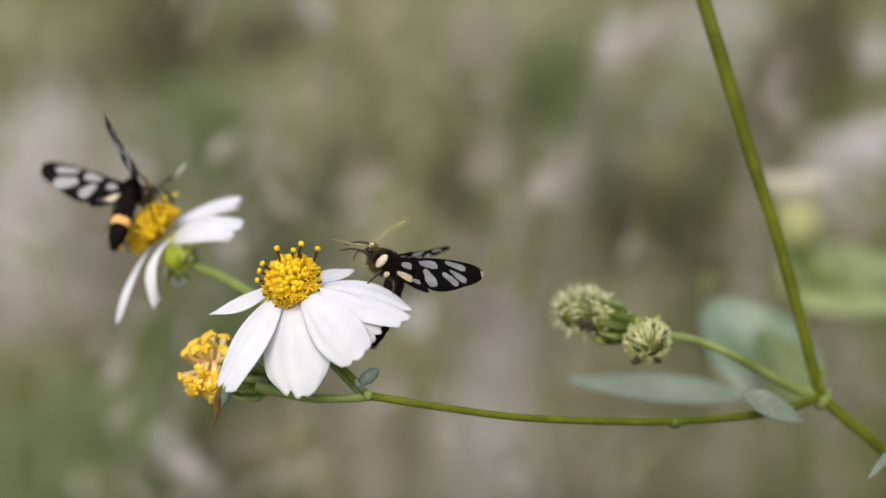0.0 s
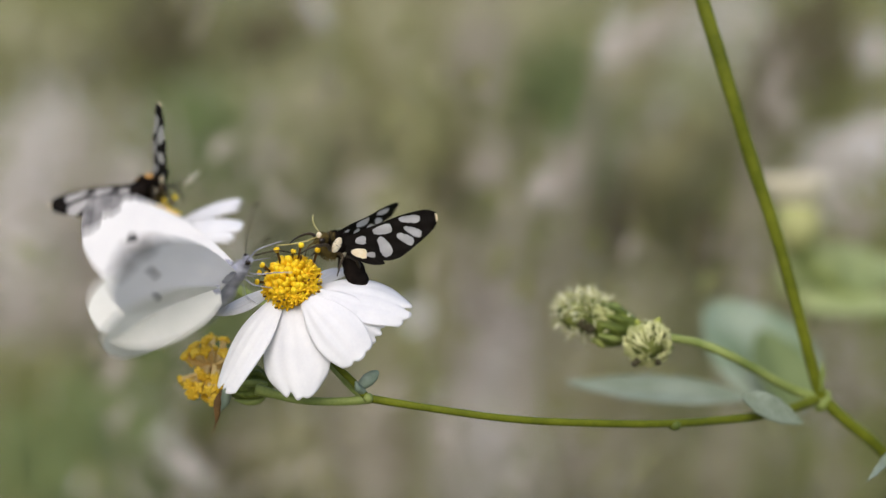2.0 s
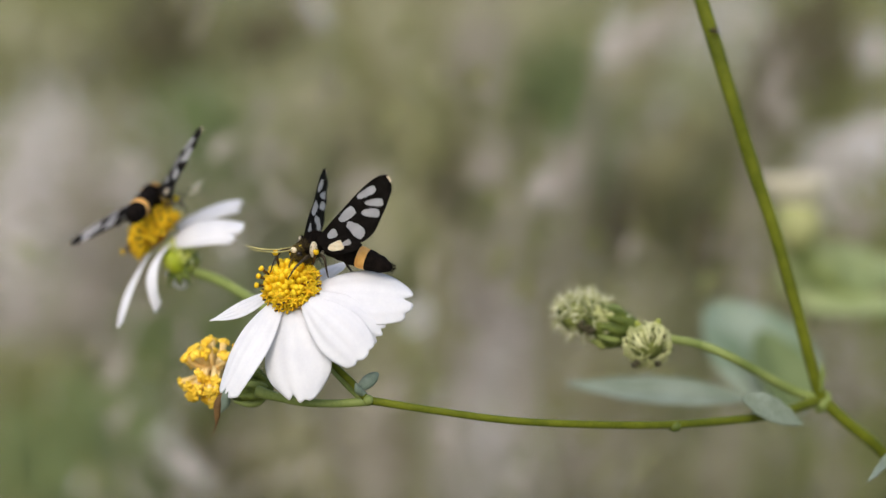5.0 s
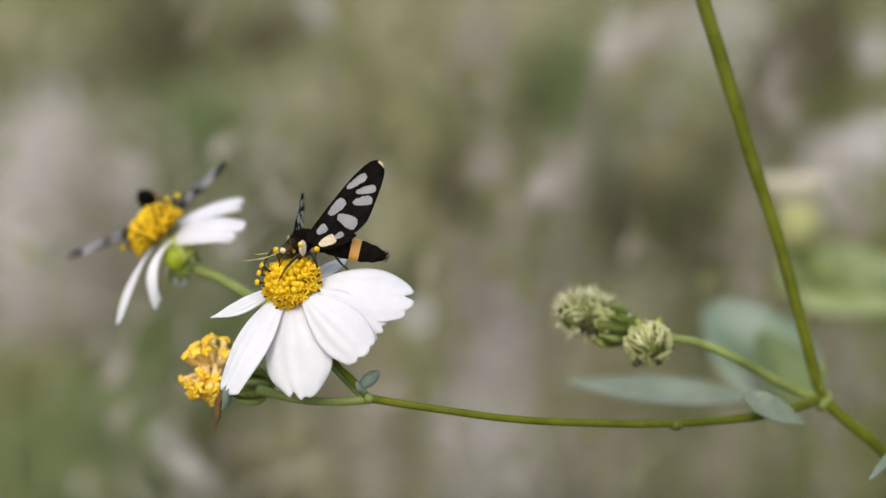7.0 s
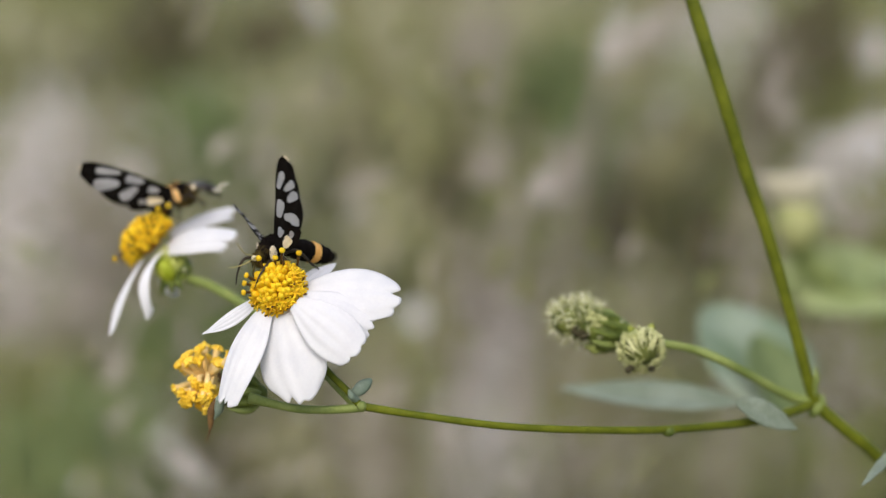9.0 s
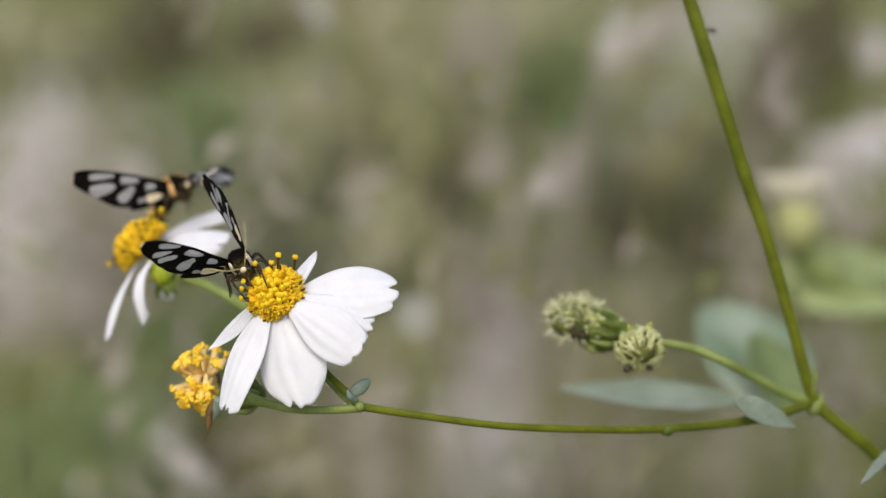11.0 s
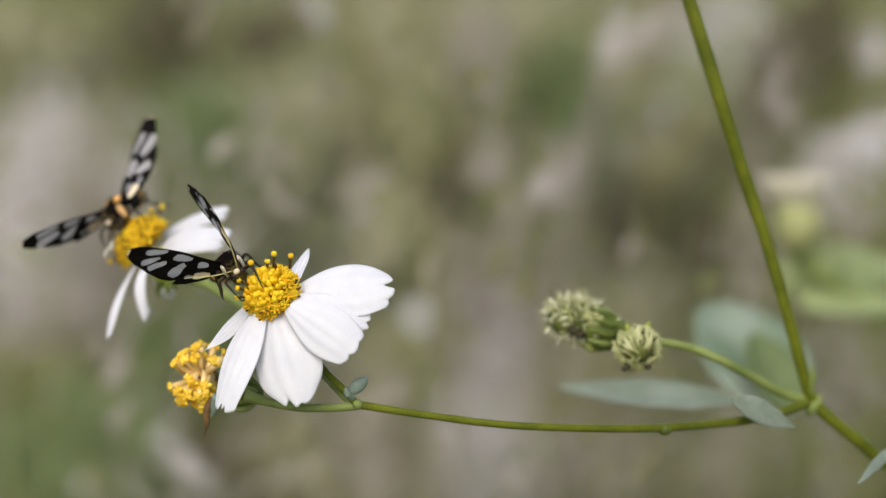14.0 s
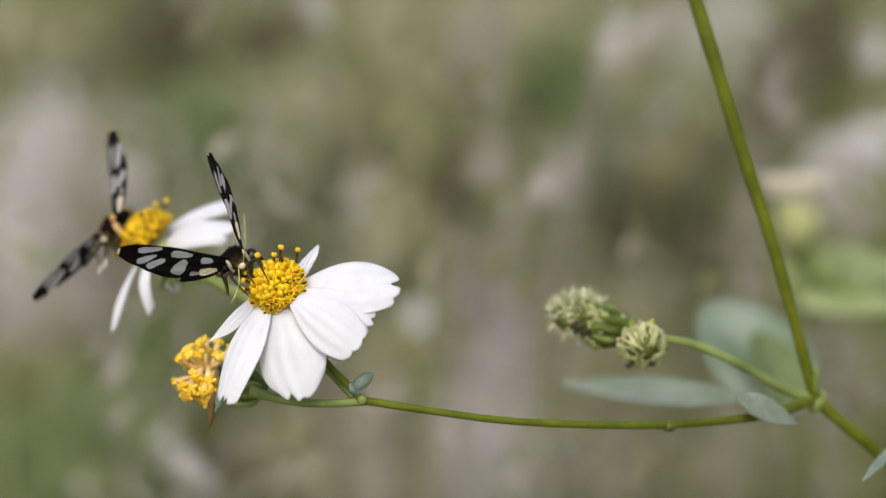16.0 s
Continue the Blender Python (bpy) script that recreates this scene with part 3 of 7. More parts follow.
far_stem(470, 560, 560, 860, 1.0, 4.0, STRAW, "thin straw-coloured grass stalk standing in the meadow")


def wispy_grass(name, mat, count, d0, d1, seed, label):
    """Thin flowering grass: hair-thin stems with drooping branchlets and small spikelets."""
    rnd = random.Random(seed)
    verts, faces = [], []
    for i in range(count):
        y = rnd.uniform(d0, d1)
        half = y * 0.26
        foot = Vector((rnd.uniform(-half, half), y + rnd.uniform(-0.05, 0.05), -0.02))
        top = Vector((foot.x + rnd.gauss(0, 0.07), y, 0.62 - y * rnd.uniform(0.04, 0.28)))
        blade(verts, faces, foot, top, 0.0012 * y + 0.0005, rnd.uniform(-0.8, 0.8))
        for k in range(rnd.randint(5, 9)):
            p = top.lerp(foot, k * 0.016 + rnd.uniform(0, 0.01))
            q = p + Vector((rnd.gauss(0, 0.022), rnd.gauss(0, 0.01), rnd.gauss(0.002, 0.013)))
            blade(verts, faces, p, q, 0.0009, rnd.uniform(-0.8, 0.8))
            for _ in range(rnd.randint(1, 3)):
                w = Vector((rnd.gauss(0, 1), rnd.gauss(0, 0.4), rnd.gauss(-0.3, 0.8))).normalized() * rnd.uniform(0.004, 0.011)
                s = q + Vector((rnd.gauss(0, 0.004), 0, rnd.gauss(0, 0.004)))
                blade(verts, faces, s, s + w, rnd.uniform(0.0015, 0.0034), rnd.uniform(-0.8, 0.8))
    tagged(from_lists(name, verts, faces, mat), label, "grass", kind="stuff")


wispy_grass("mauve_wisps", DRYGRASS, 27, 0.47, 0.75, 3, "thin mauve-grey flowering grass standing behind the flower")
wispy_grass("olive_wisps", OLIVE, 44, 0.47, 0.8, 8, "thin olive green flowering grass standing behind the flower")
wispy_grass("pale_wisps", PALEGRASS, 5, 0.5, 0.8, 19, "thin pale seeding grass standing behind the flower")
wispy_grass("dark_wisps", DARKGRASS, 20, 0.6, 1.0, 22, "thin brown withered grass standing behind the flower")

# ---- the flowering plant ----
plant = tagged(new("wildflower_plant"), "slender green wildflower plant with white flowers, seed heads and leaves", "plant")
plant.matrix_basis = F

foot_of_plant = F.inverted() @ Vector((0.10, 0.42, -0.01))
part("main_stem", tube([foot_of_plant, S(1760, 1900, 70), S(1690, 950, 40), S(1568, 803, 32), S(1505, 748, 30), S(1456, 704, 30)], [1.6, 1.4, 1.2, 1.1, 1.0, 1.05], 12, 10, 0.04), STEM, plant)
part("upper_stem", tube([S(1456, 706, 30), S(1441, 660, 29), S(1412, 548, 27), S(1373, 410, 26), S(1332, 285, 25), S(1291, 150, 24), S(1245, 0, 24), S(1198, -150, 24), S(1153, -330, 26), S(1090, -600, 28)], [1.1, 0.97, 0.98, 1.06, 1.13, 1.16, 1.16, 1.05, 0.95, 0.6], 12, 10, 0.05), STEM, plant)
part("node_joint", lathe([(-1.9, 0.5), (-1.1, 1.05), (0, 1.3), (1.1, 1.1), (1.8, 0.6)], 12, at=Matrix.Translation(S(1456, 706, 30)) @ Matrix.Rotation(0.5, 4, "Y") @ Matrix.Rotation(1.4, 4, "X")), STALK, plant)
part("stipule", tube([S(1452, 690, 29), S(1456, 660, 28), S(1454, 638, 28)], [0.35, 0.5, 0.15], 8), STALK, plant)
part("side_branch", tube([S(1452, 702, 30), S(1400, 720, 26), S(1330, 735, 21), S(1190, 746, 13), S(1040, 745, 7), S(900, 737, 4), S(760, 718, 2), S(655, 701, 1)], [0.85, 0.80, 0.74, 0.64, 0.59, 0.56, 0.56, 0.62], 12, 10, 0.05), STEM, plant)
part("branch_knot", lathe([(-0.9, 0.45), (-0.3, 0.78), (0.3, 0.78), (0.9, 0.45)], 10, at=Matrix.Translation(S(1194, 750, 13)) @ Matrix.Rotation(math.pi / 2, 4, "Z")), CALYXDARK, plant)
part("branch_joint", lathe([(-1.1, 0.5), (-0.4, 0.76), (0.5, 0.76), (1.2, 0.45)], 10, at=Matrix.Translation(S(652, 700, 1)) @ Matrix.Rotation(0.6, 4, "Y")), STALK, plant)
part("seed_head_stalk", tube([S(655, 702, 1), S(600, 706, 2), S(540, 704, 3), S(490, 694, 4), S(455, 684, 5)], [0.7, 0.62, 0.62, 0.66, 0.9], 12, 8, 0.05), STALK, plant)
part("flower_stalk", tube([S(650, 700, 1), S(626, 672, 1), S(594, 640, 2), S(565, 600, 4), S(542, 555, 6), S(530, 520, 6)], [0.6, 0.52, 0.5, 0.5, 0.6, 0.9], 12, 8, 0.05), STEM, plant)
part("flower_stalk", tube([S(646, 702, 2), S(618, 676, 3), S(560, 615, 9), S(480, 545, 20), S(430, 512, 26), S(385, 487, 31), S(345, 473, 34)], [0.6, 0.55, 0.6, 0.75, 0.85, 0.85, 0.8], 12, 8, 0.05), STALK, plant)
part("bract", lathe([(-2.4, 0.15), (-1.3, 0.75), (0, 1.05), (1.3, 0.85), (2.3, 0.25)], 10, at=Matrix.Translation(S(651, 668, 1)) @ frame_of((0.75, 0.1, 0.62), (0, -1, 0)).to_4x4() @ Matrix.Diagonal((0.95, 0.85, 0.5, 1))), BRACT, plant)
part("bract", tube([S(644, 690, 1), S(634, 682, 0), S(630, 670, 0)], [0.5, 0.55, 0.15], 8), BRACT, plant)
part("bud_stalk", tube([S(1450, 704, 30), S(1400, 685, 28), S(1345, 655, 25), S(1290, 625, 22), S(1240, 605, 23), S(1185, 594, 21), S(1120, 585, 23)], [0.9, 0.8, 0.76, 0.74, 0.7, 0.7, 0.8], 12, 8, 0.05), STALK, plant)

# leaves
leaf_blade(S(1318, 704, 54), S(1000, 684, 66), (0.02, -0.62, 0.78), 7.0, "leaf", LEAF, plant, bend=-0.04, fold=0.12)
leaf_blade(S(1312, 698, 18), S(1424, 746, 22), (-0.45, -0.7, 0.5), 4.2, "leaf", LEAF, plant, bend=0.03, fold=0.1)
leaf_blade(S(1408, 735, 108), S(1266, 522, 126), (0.3, -1, 0.25), 20.5, "leaf", GREENLEAF, plant, bend=0.06, sharp=0.7)
leaf_blade(S(1402, 725, 104), S(1352, 578, 114), (0.45, -1, 0.2), 13.0, "leaf", GREEN, plant, bend=0.05, sharp=0.8)
leaf_blade(S(1610, 775, 26), S(1536, 848, 12), (-0.2, -0.6, 0.7), 1.9, "leaf", LEAF, plant, bend=0.0)

# front flower
PIVOT = S(528, 515, 5)
AXIS = Vector((-0.28, -0.80, 0.50)).normalized()
front = part("flower_head", lathe([(-4.6, 0.9), (-3.6, 2.2), (-1.8, 3.0), (0, 3.3), (1.0, 2.6)], 14, at=Matrix.Translation(S(522, 505, 2) - PIVOT) @ frame_of(AXIS, (0, 0, 1)).to_4x4()), CALYX, plant, "open white flower head with a yellow disc", Matrix.Translation(PIVOT))


def front_petal(u0, v0, u1, v1, d0, d1, width, **more):
    """width is that seen from the lens's side."""
    a, b = S(u0, v0, d0), S(u1, v1, d1)
    side, way = frame_of(b - a, AXIS).col[0], (b - a).normalized()
    seen = abs(side.x * way.z - side.z * way.x) / math.hypot(way.x, way.z)
    return petal(a, b, AXIS, width / seen, front, PIVOT, **more)


side_petal = front_petal(478, 512, 370, 557, 2, 4, 2.2, seed=1, arch=-0.03, twist=0.3, notches=(), base=0.6, belly=0.4, end=0.12, blunt=0.05)
front_petal(488, 533, 394, 692, 0, -3, 4.7, seed=2, arch=0.05, notches=((-0.05, 0.06), (0.32, 0.08)), base=0.46, belly=0.48, end=0.66, blunt=0.05)
front_petal(514, 534, 532, 707, 0, -3.5, 9.7, seed=3, arch=0.06, notches=((0.38, 0.09), (-0.10, 0.03)), base=0.34, belly=0.60, end=0.66, blunt=0.17)
low_petal = front_petal(543, 527, 638, 636, -2, -5, 7.2, seed=4, arch=0.07, notches=((0.35, 0.04), (-0.45, 0.03)), base=0.30, belly=0.62, end=0.76, blunt=0.08)
mid_petal = front_petal(550, 520, 676, 590, -1, -2, 6.0, seed=5, arch=0.07, notches=((0.3, 0.06), (-0.25, 0.05)), base=0.36, belly=0.66, end=0.76, blunt=0.08)
wide_petal = front_petal(553, 516, 730, 550, 1, 0, 7.4, seed=6, arch=0.085, notches=((-0.15, 0.10), (0.62, 0.04)), base=0.44, belly=0.60, end=0.70, blunt=0.10)
top_petal = front_petal(548, 500, 628, 478, 4, 9, 2.0, seed=7, arch=0.05, end=0.4)
# core coloured dark so that the gaps between florets read as shaded
part("disc_core", ellipsoid(3.5, 2.6, 3.5, 18, at=Matrix.Translation(S(519, 501, 1.5) - PIVOT) @ frame_of(AXIS, (0, 0, 1)).to_4x4()), SHADEYELLOW, front)
disc(front, S(518, 500, 1) - PIVOT, AXIS, 3.95, 3.3, 136, size=0.86, opened=0.42, old=0.22)
for u0, v0, u1, v1 in ((478, 478, 462, 465), (497, 465, 489, 436), (528, 455, 534, 428), (556, 462, 563, 437), (474, 498, 452, 496), (476, 488, 456, 479), (516, 460, 520, 440)):
    anther(front, S(u0, v0, 0) - PIVOT, S(u1, v1, -1) - PIVOT)

# flower behind
PIVOT_B = S(322, 456, 34)
AXIS_B = Vector((-0.70, -0.03, 0.70)).normalized()
back = part("flower_head", lathe([(-2.0, 0.8), (-1.2, 1.8), (0.4, 2.3), (2.2, 2.2), (4.0, 2.6), (5.2, 2.2)], 14, at=Matrix.Translation(S(326, 460, 34) - PIVOT_B) @ frame_of(AXIS_B, (0, 0, 1)).to_4x4() @ Matrix.Diagonal((0.85, 0.8, 0.85, 1))), PALECALYX, plant, "white flower head seen from behind its green calyx", Matrix.Translation(PIVOT_B))


def back_petal(u0, v0, u1, v1, d0, d1, width, face=(-0.4, -0.75, 0.5), **more):
    petal(S(u0, v0, d0 + 18), S(u1, v1, d1 + 18), face, width, back, PIVOT_B, **more)


back_petal(312, 398, 428, 355, 20, 22, 3.0, (0.2, -0.7, 0.7), seed=11, notches=((0.35, 0.10),), base=0.5, belly=0.55, end=0.78, blunt=0.08, skew=0.04)
back_petal(304, 422, 426, 404, 15, 11, 5.2, (0.1, -0.8, 0.6), seed=12, notches=((0.30, 0.10),), arch=0.12, base=0.4, belly=0.6, end=0.82, blunt=0.10, skew=0.07)
back_petal(264, 440, 205, 574, 14, 12, 2.3, (-0.9, -0.5, 0.1), seed=13, notches=(), arch=0.06, base=0.6, belly=0.5, end=0.7, blunt=0.1)
back_petal(300, 425, 272, 548, 13, 9, 2.0, (-0.6, -0.8, 0.1), seed=14, notches=((0.2, 0.04),), arch=0.22, base=0.55, end=0.7)
back_petal(298, 448, 322, 506, 17, 17, 3.0, (-0.2, -0.9, 0.1), seed=15, notches=((0.2, 0.06),), end=0.7)
part("disc_core", ellipsoid(4.0, 2.3, 4.0, 18, at=Matrix.Translation(S(268, 402, 34) - PIVOT_B) @ frame_of(AXIS_B, (0, 0, 1)).to_4x4()), SHADEYELLOW, back)
disc(back, S(272, 405, 34) - PIVOT_B, AXIS_B, 4.6, 3.2, 120, reach=1.3, opened=0.3, old=0.35)
for u0, v0, u1, v1 in ((232, 432, 212, 440), (300, 362, 312, 342), (288, 366, 292, 348)):
    anther(back, S(u0, v0, 34) - PIVOT_B, S(u1, v1, 33) - PIVOT_B)
for k in range(8):
    a = k / 8 * 2 * math.pi
    m = frame_of(AXIS_B, (0, 0, 1))
    p = S(326, 460, 34) - PIVOT_B
    q = m @ Vector((math.cos(a), 0, math.sin(a)))
    w = m @ Vector((0, 1, 0))
    part("sepal", tube([p - w * 0.0012 + q * 0.0008, p + w * 0.0002 + q * 0.0020, p + w * 0.0014 + q * 0.0024, p + w * 0.0024 + q * 0.0027], [0.3, 0.5, 0.45, 0.15], 8, 5), CALYX if k % 2 else PALECALYX, back)
part("sepal", ellipsoid(1.5, 2.1, 1.7, 14, at=Matrix.Translation(S(304, 458, 31) - PIVOT_B) @ frame_of((-0.5, -0.1, 0.85), (0, -1, 0)).to_4x4()), YELLOWCALYX, back)
# dark green slivers below the calyx, their colour standing in for shaded gaps
for u0, v0, u1, v1 in ((302, 474, 297, 502), (314, 478, 318, 500), (326, 476, 334, 494)):
    part("sepal", tube([S(u0, v0 - 8, 32) - PIVOT_B, S(u0, v0 + 6, 31) - PIVOT_B, S(u1, v1, 31) - PIVOT_B], [0.5, 0.65, 0.2], 7, 5), CALYXDARK, back)
rb = random.Random(6)
for k in range(30):
    n = Vector((rb.gauss(0, 1) + 0.4, rb.gauss(0, 1) - 0.8, rb.gauss(0, 1))).normalized()
    size = rb.uniform(0.35, 0.75)
    part("bract", ellipsoid(size, size, size * 1.2, 8, at=Matrix.Translation(p + w * 0.0004 + n * 0.0021)), CREAMBRACT if n.x > 0.35 and k % 3 else PALECALYX if k % 3 else CALYXDARK, back)

# withered flower
DEAD = S(420, 684, 5)
dead = part("withered_flower_head", lathe([(-3.0, 0.6), (-2.4, 1.3), (-1.2, 2.0), (0.2, 2.25), (1.6, 2.1), (2.8, 1.6), (3.8, 1.0)], 14, at=Matrix.Translation(S(448, 678, 8) - DEAD) @ frame_of((-0.95, 0, -0.05), (0, -1, 0)).to_4x4()), CALYXDARK, plant, "withered flower head with dried yellow florets", Matrix.Translation(DEAD))


def dry_floret(foot, tip, seed):
    rnd = random.Random(seed)
    mid = foot.lerp(tip, 0.55) + Vector((rnd.gauss(0, 1), rnd.gauss(0, 1), rnd.gauss(0, 1))) * 0.0003
    tb = part("dry_floret", tube([foot, mid, tip], [0.32, 0.42, 0.56], 7, 5), DRY_TUBE, dead)
    bm = bmesh.new()
    way = (tip - mid).normalized()
    m = frame_of(way, (0.2, -1, 0.3))
    for k in range(5):
        a = 2 * math.pi * k / 5 + rnd.random()
        q = m @ Vector((math.cos(a), 0, math.sin(a)))
        tube([tip - way * 0.0003, tip + q * 0.0005 + way * 0.0003, tip + q * 0.00095 + way * rnd.uniform(-0.0003, 0.0006)], [0.36, 0.42, 0.15], 6, 3, bm=bm)
    lathe([(-0.4, 0.35), (0.2, 0.50), (0.7, 0.2)], 6, bm=bm, at=Matrix.Translation(tip) @ m.to_4x4())
    part("dry_tip", bm, DRY_TIP, tb)


rd = random.Random(4)
for i in range(17):
    a = radians(46 + i * 7.2 + rd.uniform(-6, 6))
    ln = rd.choice((1.02, 0.94, 0.62, 0.85))
    hub = Vector((377, 645)) + Vector((rd.uniform(-6, 6), rd.uniform(-5, 5)))
    tipp = hub + Vector((math.cos(a) * 52, -math.sin(a) * 50)) * ln
    dry_floret(S(hub.x, hub.y, 12) - DEAD, S(tipp.x, tipp.y, 12 + rd.uniform(-4, 4)) - DEAD, i)
for i in range(52):
    a = radians(rd.uniform(199, 278))
    ln = rd.uniform(0.22, 1.0)
    hub = Vector((386, 650)) + Vector((rd.uniform(-10, 8), rd.uniform(-8, 8)))
    tipp = hub + Vector((math.cos(a) * 67, -math.sin(a) * 54)) * ln
    dry_floret(S(hub.x, hub.y, 13) - DEAD, S(tipp.x, tipp.y, 12 + rd.uniform(-4, 4)) - DEAD, 20 + i)
part("dry_core", ellipsoid(1.1, 0.9, 1.5, 12, at=Matrix.Translation(S(393, 652, 15) - DEAD)), BROWN, dead, "brown withered core")
part("dry_bract", tube([S(396, 688, 8) - DEAD, S(386, 706, 7) - DEAD, S(384, 728, 7) - DEAD, S(382, 744, 7) - DEAD, S(375, 764, 7) - DEAD], [0.5, 0.62, 0.45, 0.14, 0.04], 8, 6), BROWN, dead)
part("dry_bract", tube([S(402, 684, 6) - DEAD, S(398, 706, 7) - DEAD, S(390, 722, 7) - DEAD], [0.7, 0.7, 0.1], 8, 6), BRACT, dead)
for k in range(9):
    a = k * 0.698
    pts = [S(u, 678 - r * 12.5 * math.cos(a), 8 + r * math.sin(a)) - DEAD for u, r in ((474, 1.0), (456, 2.25), (436, 2.4), (414, 2.1))]
    part("sepal", tube(pts, [0.3, 0.6, 0.55, 0.12], 7, 5), STALK if k % 2 else CALYXDARK, dead)


# seed heads
def seed_head(u, v, d, way, length, radius, count, long, seed, label, curl, start=-1.0, core=None, thin=1.0, rise=0.7, gap=0.0):
    """A head of bristles from start (-1: all over, 0: the far half) on a ridged core."""
    c = S(u, v, d)
    rnd = random.Random(seed)
    m = frame_of(way, (0, -1, 0))
    hl = length / 2
    bm = lathe([(-hl, radius * 0.3), (-hl * 0.8, radius * 0.68), (-hl * 0.4, radius * 0.93), (0, radius), (hl * 0.5, radius * 0.86), (hl, radius * 0.3)], 16)
    for k, vert in enumerate(bm.verts):
        vert.co *= 1 + 0.07 * math.cos(k % 16 * math.pi) * (k % 2)
    head = part("seed_head", bm, core or SEEDCORE, plant, label, Matrix.Translation(c) @ m.to_4x4())
    for i in range(count):
        f = (i + 0.5) / count
        y = (start + (1 - start) * f) * hl * 0.98
        th = i * 2.39996 + rnd.uniform(-0.3, 0.3)
        r = radius * math.sqrt(max(0.05, 1 - (y / hl) ** 2))
        n = Vector((math.cos(th), 0.45 + 0.8 * y / hl, math.sin(th))).normalized()
        a = Vector((r * math.cos(th), y, r * math.sin(th))) * 0.0009
        j = Vector((rnd.gauss(0, 1), rnd.gauss(0, 1), rnd.gauss(0, 1)))
        ln = long * rnd.uniform(0.55, 1.25)
        mid = a + n * ln * 0.0005 + j * 0.00022 * curl
        end = mid + (n * rise + (j - n * j.dot(n) * (1 - rise)) * 0.55 * curl).normalized() * ln * 0.0006
        if gap and (m @ n).z < -0.15 and rnd.random() < gap:
            continue
        part("bristle", tube([a, mid, end], [0.14 * thin, 0.22 * thin, 0.06 * thin], 5, 3), CURL if i % 4 == 0 else BRISTLE, head)
    return head


def combed_head(u, v, d, way, radius, count, seed, label, core, from_deg, to_deg, lift, thick, stray, squash=1.0):
    """A round head whose bristles run along its meridians towards the far pole and curl in there."""
    rnd = random.Random(seed)
    bm = ellipsoid(radius, radius * squash, radius, 16)
    head = part("seed_head", bm, core, plant, label, Matrix.Translation(S(u, v, d)) @ frame_of(way, (0, -1, 0)).to_4x4())
    for i in range(count):
        th = i * 2.39996 + rnd.uniform(-0.2, 0.2)
        a0 = radians(from_deg + rnd.uniform(-18, 18))
        a1 = a0 - radians(rnd.uniform(0.5, 1.0) * (from_deg - to_deg))
        pts = []
        for k in range(4):
            a = a0 + (a1 - a0) * k / 3
            r = radius * (1 + lift * math.sin(k / 3 * 2.4) + stray * rnd.random() * k / 3)
            b = th + 0.25 * rnd.gauss(0, 1) * k / 3
            pts.append(Vector((r * math.sin(a) * math.cos(b), r * math.cos(a) * squash, r * math.sin(a) * math.sin(b))) * 0.001)
        part("bristle", tube(pts, [0.12 * thick, 0.2 * thick, 0.17 * thick, 0.06 * thick], 5, 3), CURL, head)
    return head


# calyx, open mouth and bristle crown of the long head
neck = seed_head(1086, 573, 25, (-0.86, -0.28, 0.25), 9.0, 3.0, 10, 0.7, 6, "smooth green seed head at the stalk's end", 0.9, -0.9, CALYXDARK, 1.0)
for k in range(11):
    a = k * 0.571
    p0 = Vector((2.2 * math.cos(a), -2.4, 2.2 * math.sin(a))) * 0.001
    part("sepal", tube([p0 * 0.8, Vector((p0.x * 1.28, 0.0002, p0.z * 1.28)), Vector((p0.x * 1.36, 0.0030 + 0.0006 * (k % 2), p0.z * 1.36))], [0.45, 0.72, 0.14], 6, 5), STALK if k % 4 == 0 else CALYXDARK, neck)
tuft = seed_head(1038, 554, 26, (-0.90, -0.36, 0.08), 9.4, 3.1, 460, 1.75, 3, "green seed head tipped with pale bristles", 0.8, -0.75, SEEDCORE, 0.6, 0.9, 0.65)
inv = tuft.matrix_basis.inverted()
for k, (u, v, mat) in enumerate(((1060, 541, BUDGREEN), (1074, 546, BUDGREEN), (1066, 552, BUDGREEN), (1058, 548, BUDGREEN), (1078, 552, BUDGREEN), (1068, 560, BUDGREEN), (1030, 573, DARKSEED), (1036, 578, DARKSEED), (1042, 573, DARKSEED), (1028, 567, DARKSEED), (1046, 580, DARKSEED), (1056, 600, SEEDCORE), (1062, 606, SEEDCORE))):
    p0 = inv @ S(u, v, 22.2)
    w0 = Vector((0.3 * math.cos(k), 0.5, 0.3 * math.sin(k))) * 0.0014
    part("withered_floret", tube([p0 - w0, p0 + w0 * 0.2, p0 + w0], [0.3, 0.50, 0.2], 6, 3), mat, tuft)
ball = combed_head(1146, 602, 20, (0.10, -0.86, -0.34), 2.75, 105, 5, "round seed head with curled pale green bristles", SEEDCORE, 112, 18, 0.22, 1.15, 0.3)
for k, (x, z) in enumerate(((-1.9, -3.1), (1.6, -2.9), (-1.5, -2.7))):
    part("withered_tip", ellipsoid(0.55, 0.45, 0.5, 8, at=ball.matrix_basis.inverted() @ Matrix.Translation(S(1146, 604, 18) + Vector((x, 0, z)) * 0.001)), DARKSEED, ball)
for k, (u, v) in enumerate(((1188, 612), (1166, 562), (1180, 600), (1128, 566))):
    p0, c0 = S(u, v, 20), S(1150, 600, 21)
    iv = ball.matrix_basis.inverted()
    part("sepal", tube([iv @ c0.lerp(p0, 0.6), iv @ c0.lerp(p0, 0.85), iv @ c0.lerp(p0, 1.1)], [0.5, 0.65, 0.2], 6, 4), CALYXDARK if k == 0 else CALYX, ball)

